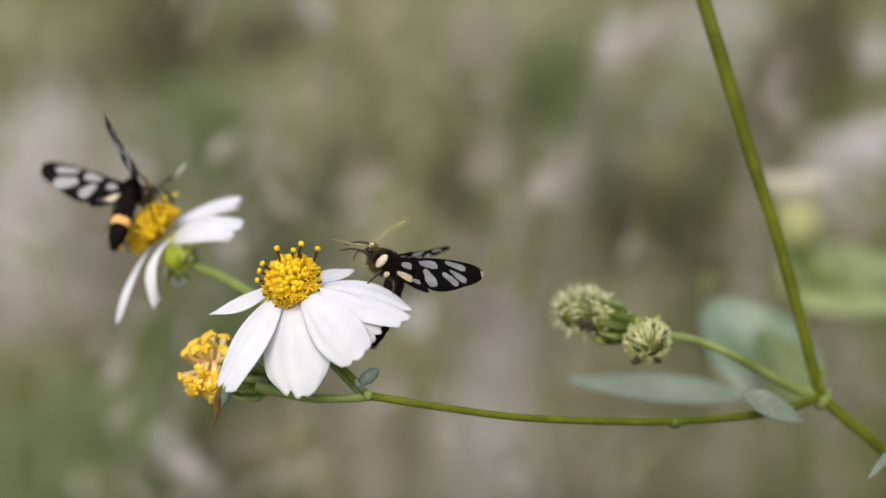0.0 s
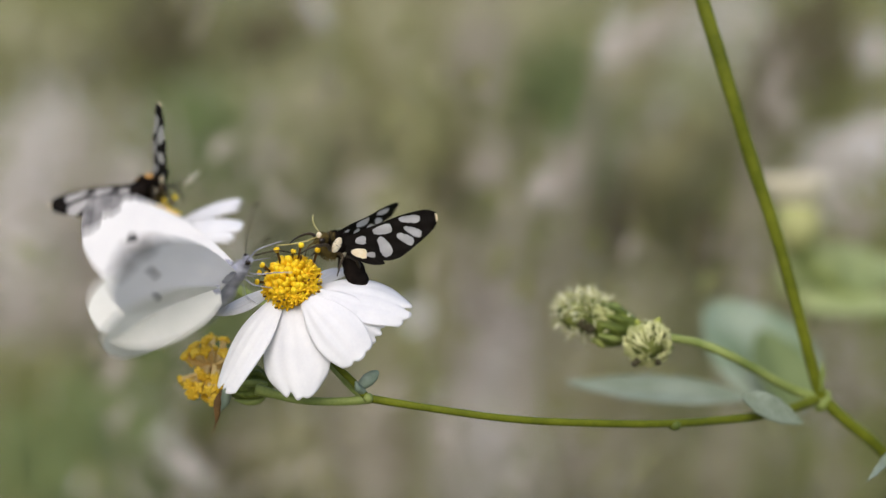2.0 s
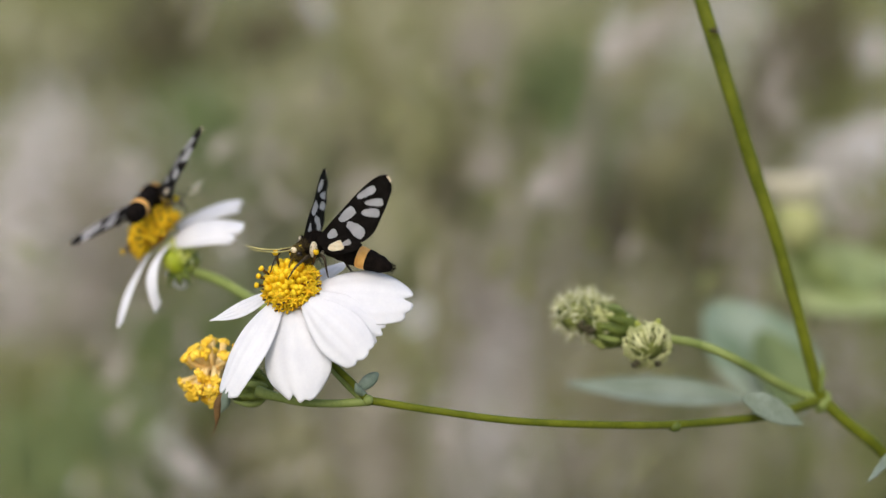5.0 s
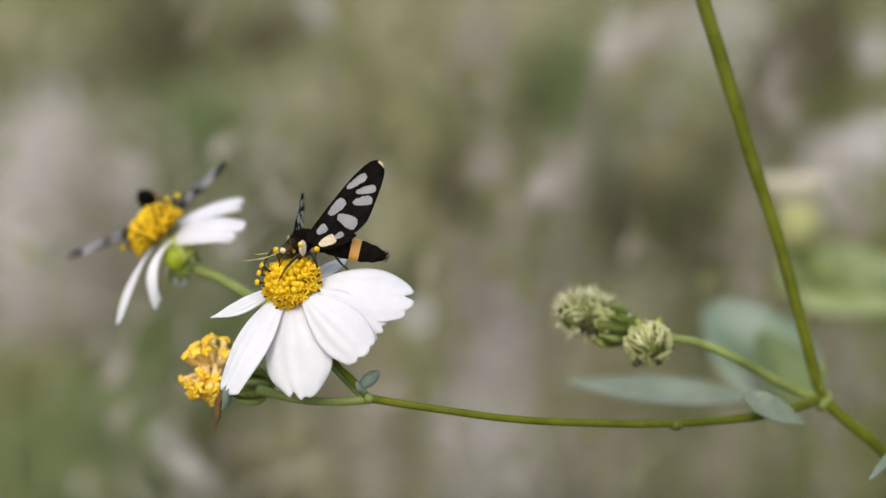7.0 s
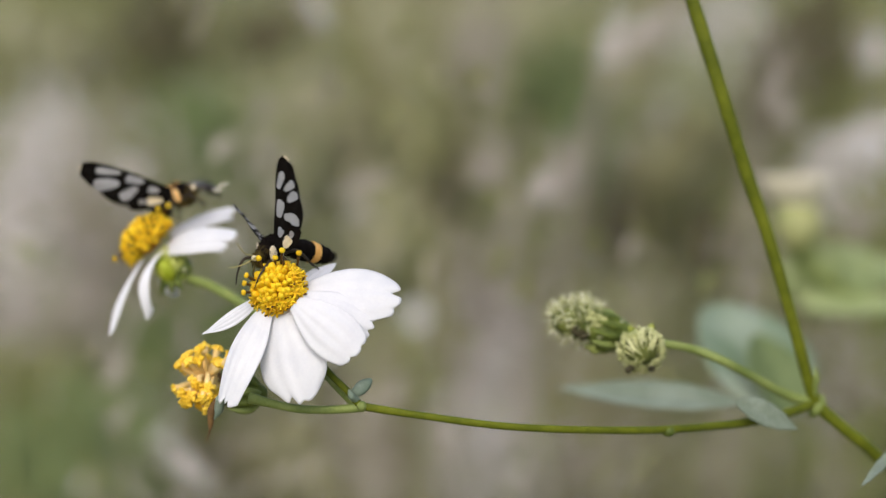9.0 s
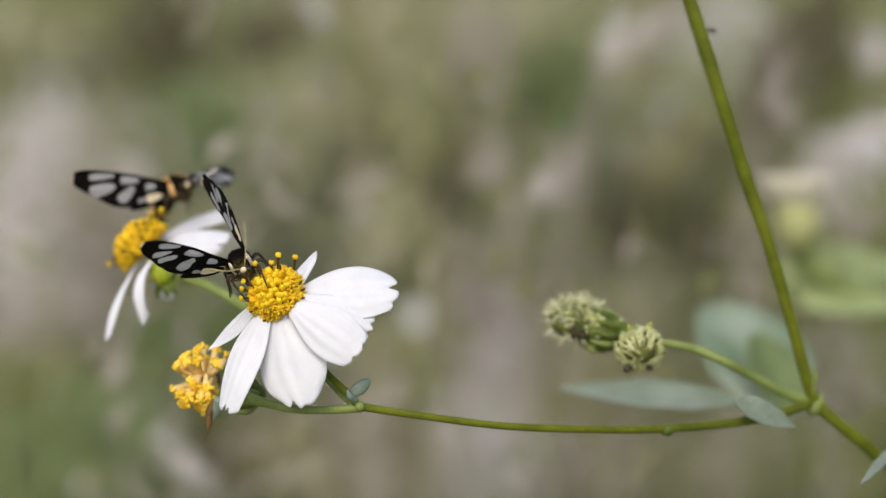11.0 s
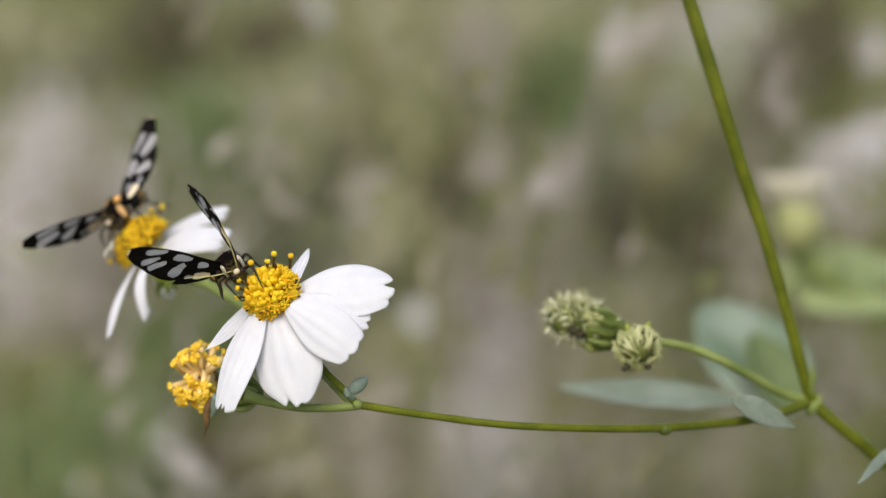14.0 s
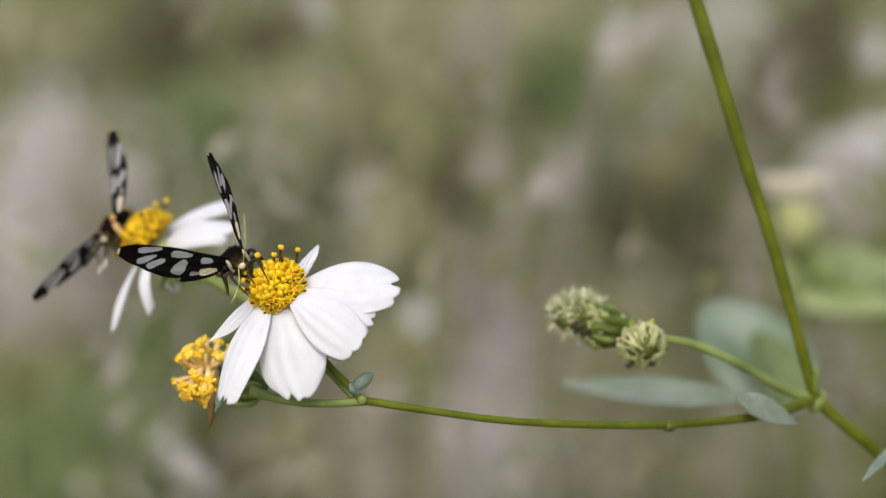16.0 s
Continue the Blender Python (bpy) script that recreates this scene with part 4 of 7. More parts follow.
# ---- plant farther off ----
bush = tagged(new("budding_plant"), "soft green plant with a yellow-white bud behind the stem", "plant")
bush.matrix_basis = F
fb = F.inverted() @ Vector((0.30, 0.66, -0.01))
part("stem", tube([fb, S(2300, 1700, 230), S(1800, 760, 200), S(1540, 545, 185), S(1440, 480, 180), S(1414, 410, 178)], [2.0, 1.8, 1.6, 1.4, 1.3, 1.6], 10), STALK, bush)
budh = part("bud", lathe([(-8, 1.6), (-5.4, 4.4), (-2, 5.6), (1.6, 5.0), (4.6, 3.2), (5.6, 1.5)], 14, at=Matrix.Translation(S(1411, 384, 178)) @ frame_of((-0.1, 0, 1), (0, -1, 0)).to_4x4()), BUDGREEN, bush)
for k in range(9):
    a = k * 0.698
    b0 = S(1409, 364, 178) + Vector((math.cos(a), math.sin(a), 0)) * 0.0040
    petal(b0, b0 + Vector((math.cos(a) * 0.0045, math.sin(a) * 0.0045, 0.0075)), (math.cos(a), math.sin(a), 0.4), 5.5, budh, Vector((0, 0, 0)), seed=40 + k, mat=PALEBUD)
leaf_blade(S(1415, 545, 180), S(1605, 540, 180), (0.1, -0.5, 0.85), 15, "leaf", PALELEAF, bush, bend=0.05)
leaf_blade(S(1450, 505, 185), S(1600, 458, 200), (0.1, -0.6, 0.8), 17, "leaf", PALELEAF, bush, bend=0.1)
leaf_blade(S(1430, 530, 185), S(1412, 405, 180), (0.1, -0.8, 0.5), 15, "leaf", PALELEAF, bush, bend=0.1)
leaf_blade(S(1440, 560, 190), S(1490, 470, 186), (0.0, -0.8, 0.5), 12, "leaf", GREEN, bush, bend=0.08)


# ---- lone white flowers out in the meadow ----
def far_flower(u, v, dist, reach, count, heart, label):
    """An open flower on a thin stalk that stands in the ground."""
    c = far(u, v, dist)
    thing = tagged(new("meadow_flower"), label, "flower", "white flowers out in the meadow")
    part("stalk", tube([c, c + Vector((0.004, 0.01, -0.05)), Vector((c.x + 0.01, c.y + 0.02, c.z * 0.5)), Vector((c.x + 0.02, c.y + 0.02, -0.02))], [0.8, 0.9, 1.0, 1.2], 7, 6), STALK, thing)
    for k in range(count):
        a = 2 * math.pi * k / count
        w = Vector((math.cos(a), -0.25, math.sin(a)))
        petal(c + w * reach * 0.2, c + w * reach, (0, -1, 0.25), reach * 1000 * 0.75, thing, Vector((0, 0, 0)), seed=60 + k)
    part("disc", ellipsoid(reach * 300, reach * 160, reach * 300, 12, at=Matrix.Translation(c + Vector((0, -reach * 0.1, 0)))), heart, thing)


far_flower(735, 557, 0.82, 0.0058, 6, PALEBUD, "small white flower on a thin stalk in the meadow")
far_flower(1540, 262, 0.62, 0.0044, 5, PALEBUD, "small white flower on a thin stalk in the meadow")


# ---- wasp moths ----
WING = 15.9      # forewing length in millimetres
FRONT_EDGE = eased([(0, 0.03), (0.1, 0.035), (0.35, 0.056), (0.66, 0.074), (0.84, 0.068), (0.94, 0.048), (1.0, 0.010)])
HIND_EDGE = eased([(0, -0.05), (0.1, -0.09), (0.24, -0.20), (0.36, -0.272), (0.5, -0.283), (0.62, -0.25), (0.74, -0.205), (0.88, -0.148), (0.96, -0.098), (1.0, -0.045)])


def along(table, x):
    for (a, p), (b, q) in zip(table, table[1:]):
        if x <= b:
            return p + (q - p) * (x - a) / (b - a)
    return table[-1][1]


# clear windows: place along and across, half length, half width, slant in degrees
WINDOWS = [(0.715, 0.020, 0.115, 0.034, -12), (0.715, -0.090, 0.098, 0.034, -34), (0.620, -0.134, 0.094, 0.040, -36), (0.415, -0.004, 0.105, 0.042, -3), (0.390, -0.150, 0.098, 0.058, -74), (0.172, -0.040, 0.055, 0.037, -8)]
WIDE_WINDOWS = [(0.700, 0.012, 0.135, 0.036, -9), (0.668, -0.122, 0.140, 0.066, -22), (0.405, 0.000, 0.105, 0.042, -3), (0.410, -0.148, 0.105, 0.056, -55), (0.180, -0.045, 0.060, 0.038, -8)]


def wing_mesh(name, side, front_edge, hind_edge, length, windows, mats, ns=110, nw=44, tip=None, cup=0.012, ripple=0.004):
    """A wing sheet with its root at the origin, its tip along x and its windows as faces of their own material."""
    bm = bmesh.new()
    rows = []
    for i in range(ns + 1):
        s = i / ns
        hi, lo = along(front_edge, s), along(hind_edge, s)
        rows.append([(s, lo + (hi - lo) * j / nw) for j in range(nw + 1)])
    vs = [[bm.verts.new(Vector((side * s, w, cup * math.sin(s * 3.1) - 0.10 * w * w + ripple * math.sin(w * 60 + s * 9))) * length * 0.001) for s, w in r] for r in rows]
    for i in range(ns):
        for j in range(nw):
            try:
                f = bm.faces.new((vs[i][j], vs[i + 1][j], vs[i + 1][j + 1], vs[i][j + 1]))
            except ValueError:
                continue
            s, w = (rows[i][j][0] + rows[i + 1][j + 1][0]) / 2, (rows[i][j][1] + rows[i + 1][j + 1][1]) / 2
            for k, (a, b, hl, hw, ang, *slot) in enumerate(windows):
                c, sn = math.cos(radians(ang)), math.sin(radians(ang))
                power = 2.0 if slot == [3] else 3.0
                p, q = (s - a) * c + (w - b) * sn, -(s - a) * sn + (w - b) * c
                if (abs(p) / hl) ** power + (abs(q) / (hw * max(0.4, 1 + 0.3 * p / hl))) ** power < 0.86:
                    f.material_index = slot[0] if slot else 1
            if tip and tip(s, w):
                f.material_index = 2
    return finish(bm, name, mats)


def moth_wing(side, windows, pane):
    return wing_mesh("forewing", side, FRONT_EDGE, HIND_EDGE, WING, windows, [WINGBLACK, pane, CREAM], tip=lambda s, w: s > 0.978 and w < 0.0)


HIND_FRONT = eased([(0, 0.05), (0.3, 0.17), (0.6, 0.20), (0.85, 0.14), (1.0, 0.03)])
HIND_BACK = eased([(0, -0.08), (0.25, -0.17), (0.5, -0.17), (0.75, -0.12), (0.92, -0.05), (1.0, 0.0)])


def hind_wing(side):
    return wing_mesh("hindwing", side, HIND_FRONT, HIND_BACK, WING * 0.41, [(0.34, 0.0, 0.21, 0.105, 14, 2), (0.62, 0.07, 0.12, 0.06, 20)], [WINGBLACK, WINDOW, CREAM], 50, 30)


WINGS = {(s, wide): moth_wing(s, WIDE_WINDOWS if wide else WINDOWS, GLASSY if wide else WINDOW) for s in (-1, 1) for wide in (False, True)}
HINDS = {s: hind_wing(s) for s in (-1, 1)}


def fuzz(bm, centre, rx, ry, rz, count, long, seed):
    """Short hairs over an ellipsoid."""
    rnd = random.Random(seed)
    for i in range(count):
        y = 1 - 2 * (i + 0.5) / count
        r, th = math.sqrt(1 - y * y), i * 2.39996
        n = Vector((r * math.cos(th), y, r * math.sin(th)))
        p = centre + Vector((n.x * rx, n.y * ry, n.z * rz)) * 0.001
        w = (n + Vector((rnd.gauss(0, .3), -0.5 + rnd.gauss(0, .3), rnd.gauss(0, .3)))).normalized() * long * 0.001
        s = n.orthogonal().normalized() * 0.00007
        a, b, c = bm.verts.new(p - s), bm.verts.new(p + s), bm.verts.new(p + w)
        bm.faces.new((a, b, c))


def wasp_moth(label, bright_back, feeler):
    """Head along +y, back up +z; abdomen and wings turn on their own roots."""
    moth = tagged(new("wasp_moth"), label, "moth", "wasp moths on the flowers")
    stout = 1.85 if bright_back else 1.65
    bm = ellipsoid(stout, 2.5, stout)
    fuzz(bm, Vector((0, 0, 0)), stout, 2.5, stout, 900, 0.5, 3)
    thorax = part("thorax", bm, FUR, moth)
    for s in (-1, 1):
        part("shoulder_patch", ellipsoid(0.24, 0.62, 1.25, 14, at=Matrix.Translation((s * (stout - 0.3) * 0.001, 0.0012, 0.0)) @ Matrix.Rotation(s * 0.35, 4, 'Z')), APRICOT if bright_back else CREAM, thorax, "apricot shoulder patch" if bright_back else "cream shoulder patch")
        part("side_patch", ellipsoid(0.24, 0.42, 0.75, 12, at=Matrix.Translation((s * (stout - 0.36) * 0.001, -0.0006, -0.0008))), CREAM, thorax, "cream side patch")
    collar = bmesh.new()
    fuzz(collar, Vector((0, 0.0016, -0.0002)), 1.25, 1.0, 1.28, 300, 0.42, 11)
    part("collar", collar, FUR if bright_back else BROWNFUR, thorax, "black hairy collar" if bright_back else "olive brown hairy collar")
    if bright_back:
        for s in (-1, 1):
            part("back_patch", ellipsoid(0.55, 0.95, 0.32, 12, at=Matrix.Translation((s * 0.00105, -0.0004, 0.00150)) @ Matrix.Rotation(s * 0.62, 4, 'Y')), ORANGE, thorax, "orange patch on the back")
    chest = ellipsoid(1.25, 1.7, 1.1, at=Matrix.Translation((0, 0.0012, -0.0013)))
    fuzz(chest, Vector((0, 0.0012, -0.0013)), 1.25, 1.7, 1.1, 420, 0.65, 17)
    part("chest", chest, BROWNFUR, thorax, "olive brown hairy chest")
    bm = ellipsoid(0.95, 0.85, 0.95, at=Matrix.Translation((0, 0.0031, -0.0003)))
    fuzz(bm, Vector((0, 0.0031, -0.0003)), 0.95, 0.85, 0.95, 220, 0.45, 5)
    head = part("head", bm, BROWNFUR, moth)
    feelers = []
    part("forehead", ellipsoid(0.5, 0.35, 0.45, 10, at=Matrix.Translation((0, 0.0038, 0.0002))), CREAM, head, "pale forehead")
    for s in (-1, 1):
        part("eye", ellipsoid(0.42, 0.5, 0.52, 12, at=Matrix.Translation((s * 0.00075, 0.0034, -0.0003))), EYE_M, head)
        feelers.append(part("antenna", tube([(0, 0, 0), (s * 0.0010, 0.0016, 0.0017), (s * 0.0020, 0.0026, 0.0036), (s * 0.0028, 0.0031, 0.0052)], [0.07, 0.09, 0.10, 0.05], 6, 8), feeler, head, "thin yellow antenna" if feeler is ANTENNA else "thin dark antenna with a white tip", Matrix.Translation((s * 0.0004, 0.0036, 0.0005))))
        if feeler is not ANTENNA:
            part("antenna_tip", tube([(s * 0.0019, 0.0025, 0.0034), (s * 0.0024, 0.0029, 0.0044), (s * 0.0028, 0.0031, 0.0053)], [0.17, 0.2, 0.12], 6, 4), PALEBUD, feelers[-1], "white antenna tip")
    part("proboscis", tube([(0, 0.0038, -0.0008), (0, 0.0046, -0.002), (0, 0.0043, -0.0034)], [0.12, 0.1, 0.06], 6), BROWNFUR, head)
    # abdomen with ringed segments and two orange bands
    prof, slots = [], []
    table = [(0, 1.1), (0.12, 1.4), (0.4, 1.58), (0.65, 1.58), (0.85, 1.25), (0.96, 0.75), (1.0, 0.35)]
    for i in range(33):
        f = i / 32
        prof.append((-f * 11.0, along(table, f) * (1 + 0.035 * math.cos(f * 7 * 2 * math.pi))))
        slots.append(1 if 0.51 < f < 0.64 else 0)
    abdomen = part("abdomen", lathe(prof, 18, slots), [FUR, ORANGE], moth, "black abdomen with an orange band", Matrix.Translation((0, -0.0018, -0.0002)))
    tuft = bmesh.new()
    fuzz(tuft, Vector((0, -0.0106, 0)), 0.6, 0.6, 0.6, 60, 0.7, 8)
    part("tail_tuft", tuft, FUR, abdomen)
    wings = {}
    for s in (-1, 1):
        w = part("forewing", WINGS[s, bright_back], None, moth, "black wing with clear white windows", Matrix.Translation((s * 0.0013, 0.0004, 0.0009)))
        thicken(w, 0.05)
        thicken(part("hindwing", HINDS[s], None, w, "small black wing with a cream patch", pose(s * 0.0003, -0.0010, -0.0003, 0, 0, s * -35)), 0.05)
        wings[s] = w
    for s in (-1, 1):
        for k, (y, dy) in enumerate(((0.0014, 0.0028), (0.0002, 0.0003), (-0.001, -0.0030))):
            g = 1.2 if k == 2 else 0.72
            if k == 0:
                part("leg", tube([(s * 0.0008, y, -0.0012), (s * 0.0021, y + 0.0020, -0.0004), (s * 0.0020, y + 0.0040, -0.0014), (s * 0.0017, y + 0.0052, -0.0030)], [0.30, 0.24, 0.15, 0.08], 6, 6), LEGM, moth)
                continue
            part("leg", tube([(s * 0.0009, y, -0.0012), (s * 0.0026, y + dy * 0.5, -0.0010), (s * 0.0032, y + dy * g, -0.0034 * g), (s * 0.0038, y + dy * 1.5 * g, -0.0052 * g)], [0.30, 0.25, 0.15, 0.08], 6, 6), LEGM, moth)
    return moth, abdomen, wings[-1], wings[1], feelers[0], feelers[1]


moth_a = wasp_moth("black wasp moth with clear wing windows on the sharp white flower", False, ANTENNA)
moth_b = wasp_moth("black wasp moth with orange bands on the flower behind", True, LEGM)


# ---- white butterfly ----
BF_FRONT = eased([(0, 0.02), (0.2, 0.075), (0.5, 0.115), (0.8, 0.085), (0.93, 0.04), (1.0, -0.04)])
BF_BACK = eased([(0, -0.12), (0.2, -0.28), (0.42, -0.43), (0.62, -0.46), (0.82, -0.36), (0.95, -0.20), (1.0, -0.06)])
BH_FRONT = eased([(0, 0.05), (0.3, 0.16), (0.6, 0.18), (0.85, 0.12), (0.96, 0.02), (1.0, -0.08)])
BH_BACK = eased([(0, -0.20), (0.15, -0.36), (0.45, -0.50), (0.72, -0.48), (0.9, -0.35), (0.98, -0.20), (1.0, -0.12)])


def white_butterfly():
    fly = tagged(new("white_butterfly"), "white butterfly with grey-black wing tips and dark spots", "butterfly")
    bm = ellipsoid(1.2, 2.8, 1.25)
    fuzz(bm, Vector((0, 0, 0)), 1.2, 2.8, 1.25, 420, 0.8, 13)
    part("thorax", bm, GREYFUR, fly)
    bm = ellipsoid(0.72, 0.72, 0.70, at=Matrix.Translation((0, 0.0032, 0)))
    fuzz(bm, Vector((0, 0.0032, 0)), 0.72, 0.72, 0.70, 240, 0.5, 17)
    head = part("head", bm, GREYFUR, fly)
    for s in (-1, 1):
        part("eye", ellipsoid(0.36, 0.44, 0.44, 12, at=Matrix.Translation((s * 0.00055, 0.0034, 0.0001))), EYE_M, head)
        part("antenna", tube([(s * 0.0005, 0.0040, 0.0005), (s * 0.0018, 0.0072, 0.0014), (s * 0.0028, 0.0106, 0.0020), (s * 0.0031, 0.0122, 0.0021)], [0.06, 0.05, 0.06, 0.18], 6, 8), LEGM, head)
    part("proboscis", tube([(0, 0.0045, -0.0006), (0.0004, 0.0065, -0.003), (0.001, 0.007, -0.0062)], [0.13, 0.11, 0.08], 6), LEGM, head)
    part("abdomen", lathe([(-y * 11, r) for y, r in ((0, 1.1), (0.15, 1.4), (0.45, 1.45), (0.8, 1.0), (1, 0.3))], 14, at=Matrix.Translation((0, -0.0018, -0.0002))), GREYFUR, fly)
    wings = {}
    for s in (-1, 1):
        fw = wing_mesh("forewing", s, BF_FRONT, BF_BACK, 23.5, [(0.60, -0.17, 0.036, 0.036, 0, 3), (0.0, -0.03, 0.06, 0.05, 0, 4)], [WHITEWING, WHITEWING, WINGTIP, WINGSPOT, GREYFUR], 150, 90, lambda a, b: a + 0.30 * b > 0.80 + 0.016 * math.sin(b * 40) + 0.012 * math.sin(a * 70 + b * 25) + 0.012 * noise.noise((a * 60, b * 60, 1)), 0.03, 0.0009)
        hw = wing_mesh("hindwing", s, BH_FRONT, BH_BACK, 18.4, [(0.56, 0.145, 0.034, 0.034, 0, 3), (0.0, -0.05, 0.06, 0.06, 0, 4)], [PALEWING, PALEWING, WINGTIP, WINGSPOT, GREYFUR], 110, 80, None, 0.035, 0.0012)
        w = thicken(part("forewing", fw, None, fly, "white wing with a grey-black tip", Matrix.Translation((s * 0.0009, 0.0008, 0.0009))), 0.06)
        thicken(part("hindwing", hw, None, w, "creamy white hind wing", pose(s * 0.0003, -0.0030, -0.0004, 0, 0, s * -38)), 0.06)
        wings[s] = w
    for s in (-1, 1):
        for y, dy in ((0.0014, 0.004), (0.0, 0.001), (-0.001, -0.003)):
            part("leg", tube([(s * 0.0008, y, -0.0012), (s * 0.0020, y + dy * 0.4, -0.0020), (s * 0.0024, y + dy * 0.7, -0.0038), (s * 0.0028, y + dy * 0.9, -0.0056)], [0.12, 0.11, 0.08, 0.05], 6, 6), GREYFUR, fly)
    return fly, wings[-1], wings[1]


butterfly = white_butterfly()


# ---- small fly ----
def small_fly():
    fly = tagged(new("small_fly"), "tiny dark fly crawling on the green stem", "fly")
    part("body", ellipsoid(0.28, 0.55, 0.28, 10), LEGM, fly)
    part("head", ellipsoid(0.2, 0.18, 0.2, 8, at=Matrix.Translation((0, 0.0006, 0))), EYE_M, fly)
    for s in (-1, 1):
        bm = bmesh.new()
        vs = [bm.verts.new((s * (0.0001 + 0.00022 * math.sin(a)), -0.0003 - 0.0007 * (1 - math.cos(a)) / 2, 0.0003 + 0.00002 * math.sin(a))) for a in [k * math.pi / 6 for k in range(12)]]
        bm.faces.new(vs)
        thicken(part("wing", bm, GLASSY, fly), 0.02)
        for y in (0.0002, 0.0, -0.0002):
            part("leg", tube([(s * 0.00015, y, -0.0001), (s * 0.0005, y * 2, 0.0), (s * 0.0006, y * 3, -0.0005)], [0.05, 0.05, 0.03], 5, 3), LEGM, fly)
    return fly


fly = small_fly()

def motions():
    """Sway of the plant in the wind, the moths feeding and the butterfly passing."""
    walk(plant, [
        (0, F @ pose(0.00000, 0.00000, 0.00000, 0.0, -0.0, 0.0)),
        (0.5, F @ pose(-0.00005, 0.00000, -0.00035, 0.0, -0.2, 0.0)),
        (1, F @ pose(-0.00021, 0.00000, -0.00049, 0.0, -0.1, 0.0)),
        (1.5, F @ pose(-0.00013, 0.00000, -0.00026, 0.0, -0.0, 0.0)),
        (2, F @ pose(-0.00004, 0.00000, -0.00037, 0.0, -0.1, 0.0)),
        (2.5, F @ pose(-0.00047, 0.00000, -0.00145, 0.0, -0.6, 0.0)),
        (3, F @ pose(-0.00025, 0.00000, -0.00086, 0.0, -0.2, 0.0)),
        (3.5, F @ pose(-0.00038, 0.00000, -0.00108, 0.0, -0.4, 0.0)),
        (4, F @ pose(-0.00009, 0.00000, -0.00061, 0.0, -0.2, 0.0)),
        (6.5, F @ pose(-0.00009, 0.00000, -0.00061, 0.0, -0.2, 0.0)),
        (7, F @ pose(0.00008, 0.00000, -0.00037, 0.0, -0.1, 0.0)),
        (7.5, F @ pose(0.00017, 0.00000, -0.00001, 0.0, 0.1, 0.0)),
        (8, F @ pose(-0.00008, 0.00000, -0.00037, 0.0, -0.1, 0.0)),
        (8.5, F @ pose(-0.00038, 0.00000, -0.00048, 0.0, -0.2, 0.0)),
        (9, F @ pose(-0.00110, 0.00000, -0.00146, 0.0, -0.4, 0.0)),
        (11.5, F @ pose(-0.00140, 0.00000, -0.00145, 0.0, -0.6, 0.0)),
        (12, F @ pose(-0.00118, 0.00000, -0.00097, 0.0, -0.3, 0.0)),
        (12.5, F @ pose(-0.00080, 0.00000, 0.00001, 0.0, -0.1, 0.0)),
        (13, F @ pose(-0.00143, 0.00000, -0.00084, 0.0, -0.3, 0.0)),
        (13.5, F @ pose(-0.00148, 0.00000, -0.00084, 0.0, -0.3, 0.0)),
        (14, F @ pose(-0.00165, 0.00000, -0.00121, 0.0, -0.4, 0.0)),
        (14.5, F @ pose(-0.00131, 0.00000, -0.00097, 0.0, -0.3, 0.0)),
        (15, F @ pose(-0.00169, 0.00000, -0.00121, 0.0, -0.4, 0.0)),
        (15.5, F @ pose(-0.00118, 0.00000, -0.00072, 0.0, -0.3, 0.0)),
        (16, F @ pose(-0.00093, 0.00000, -0.00061, 0.0, -0.2, 0.0)),
    ])
    walk(front, [
        (0, pose(-0.02083, 0.00500, -0.00602, 0.0, -0.0, 0.0)),
        (0.5, pose(-0.02089, 0.00500, -0.00590, 0.0, 1.5, 0.0)),
        (1, pose(-0.02081, 0.00500, -0.00588, 0.0, 0.7, 0.0)),
        (1.5, pose(-0.02086, 0.00500, -0.00581, 0.0, -0.2, 0.0)),
        (2, pose(-0.02080, 0.00500, -0.00582, 0.0, 0.0, 0.0)),
        (2.5, pose(-0.02092, 0.00500, -0.00619, 0.0, -0.7, 0.0)),
        (3, pose(-0.02083, 0.00500, -0.00592, 0.0, -0.0, 0.0)),
        (3.5, pose(-0.02085, 0.00500, -0.00576, 0.0, -1.1, 0.0)),
        (4, pose(-0.02081, 0.00500, -0.00590, 0.0, -1.2, 0.0)),
        (6.5, pose(-0.02084, 0.00500, -0.00589, 0.0, -1.7, 0.0)),
        (7, pose(-0.02087, 0.00500, -0.00576, 0.0, -1.4, 0.0)),
        (7.5, pose(-0.02091, 0.00500, -0.00596, 0.0, -1.7, 0.0)),
        (8, pose(-0.02099, 0.00500, -0.00578, 0.0, -1.9, 0.0)),
        (8.5, pose(-0.02090, 0.00500, -0.00579, 0.0, -2.7, 0.0)),
        (9, pose(-0.02152, 0.00500, -0.00538, 0.0, -7.6, 0.0)),
        (11.5, pose(-0.02160, 0.00500, -0.00602, 0.0, -9.3, 0.0)),
        (12, pose(-0.02179, 0.00500, -0.00580, 0.0, -9.1, 0.0)),
        (12.5, pose(-0.02190, 0.00500, -0.00585, 0.0, -9.2, 0.0)),
        (13, pose(-0.02177, 0.00500, -0.00584, 0.0, -9.1, 0.0)),
        (13.5, pose(-0.02174, 0.00500, -0.00601, 0.0, -8.9, 0.0)),
        (14, pose(-0.02189, 0.00500, -0.00612, 0.0, -9.6, 0.0)),
        (14.5, pose(-0.02187, 0.00500, -0.00598, 0.0, -9.8, 0.0)),
        (15, pose(-0.02190, 0.00500, -0.00607, 0.0, -9.7, 0.0)),
        (15.5, pose(-0.02163, 0.00500, -0.00601, 0.0, -8.4, 0.0)),
        (16, pose(-0.02181, 0.00500, -0.00588, 0.0, -8.0, 0.0)),
    ])
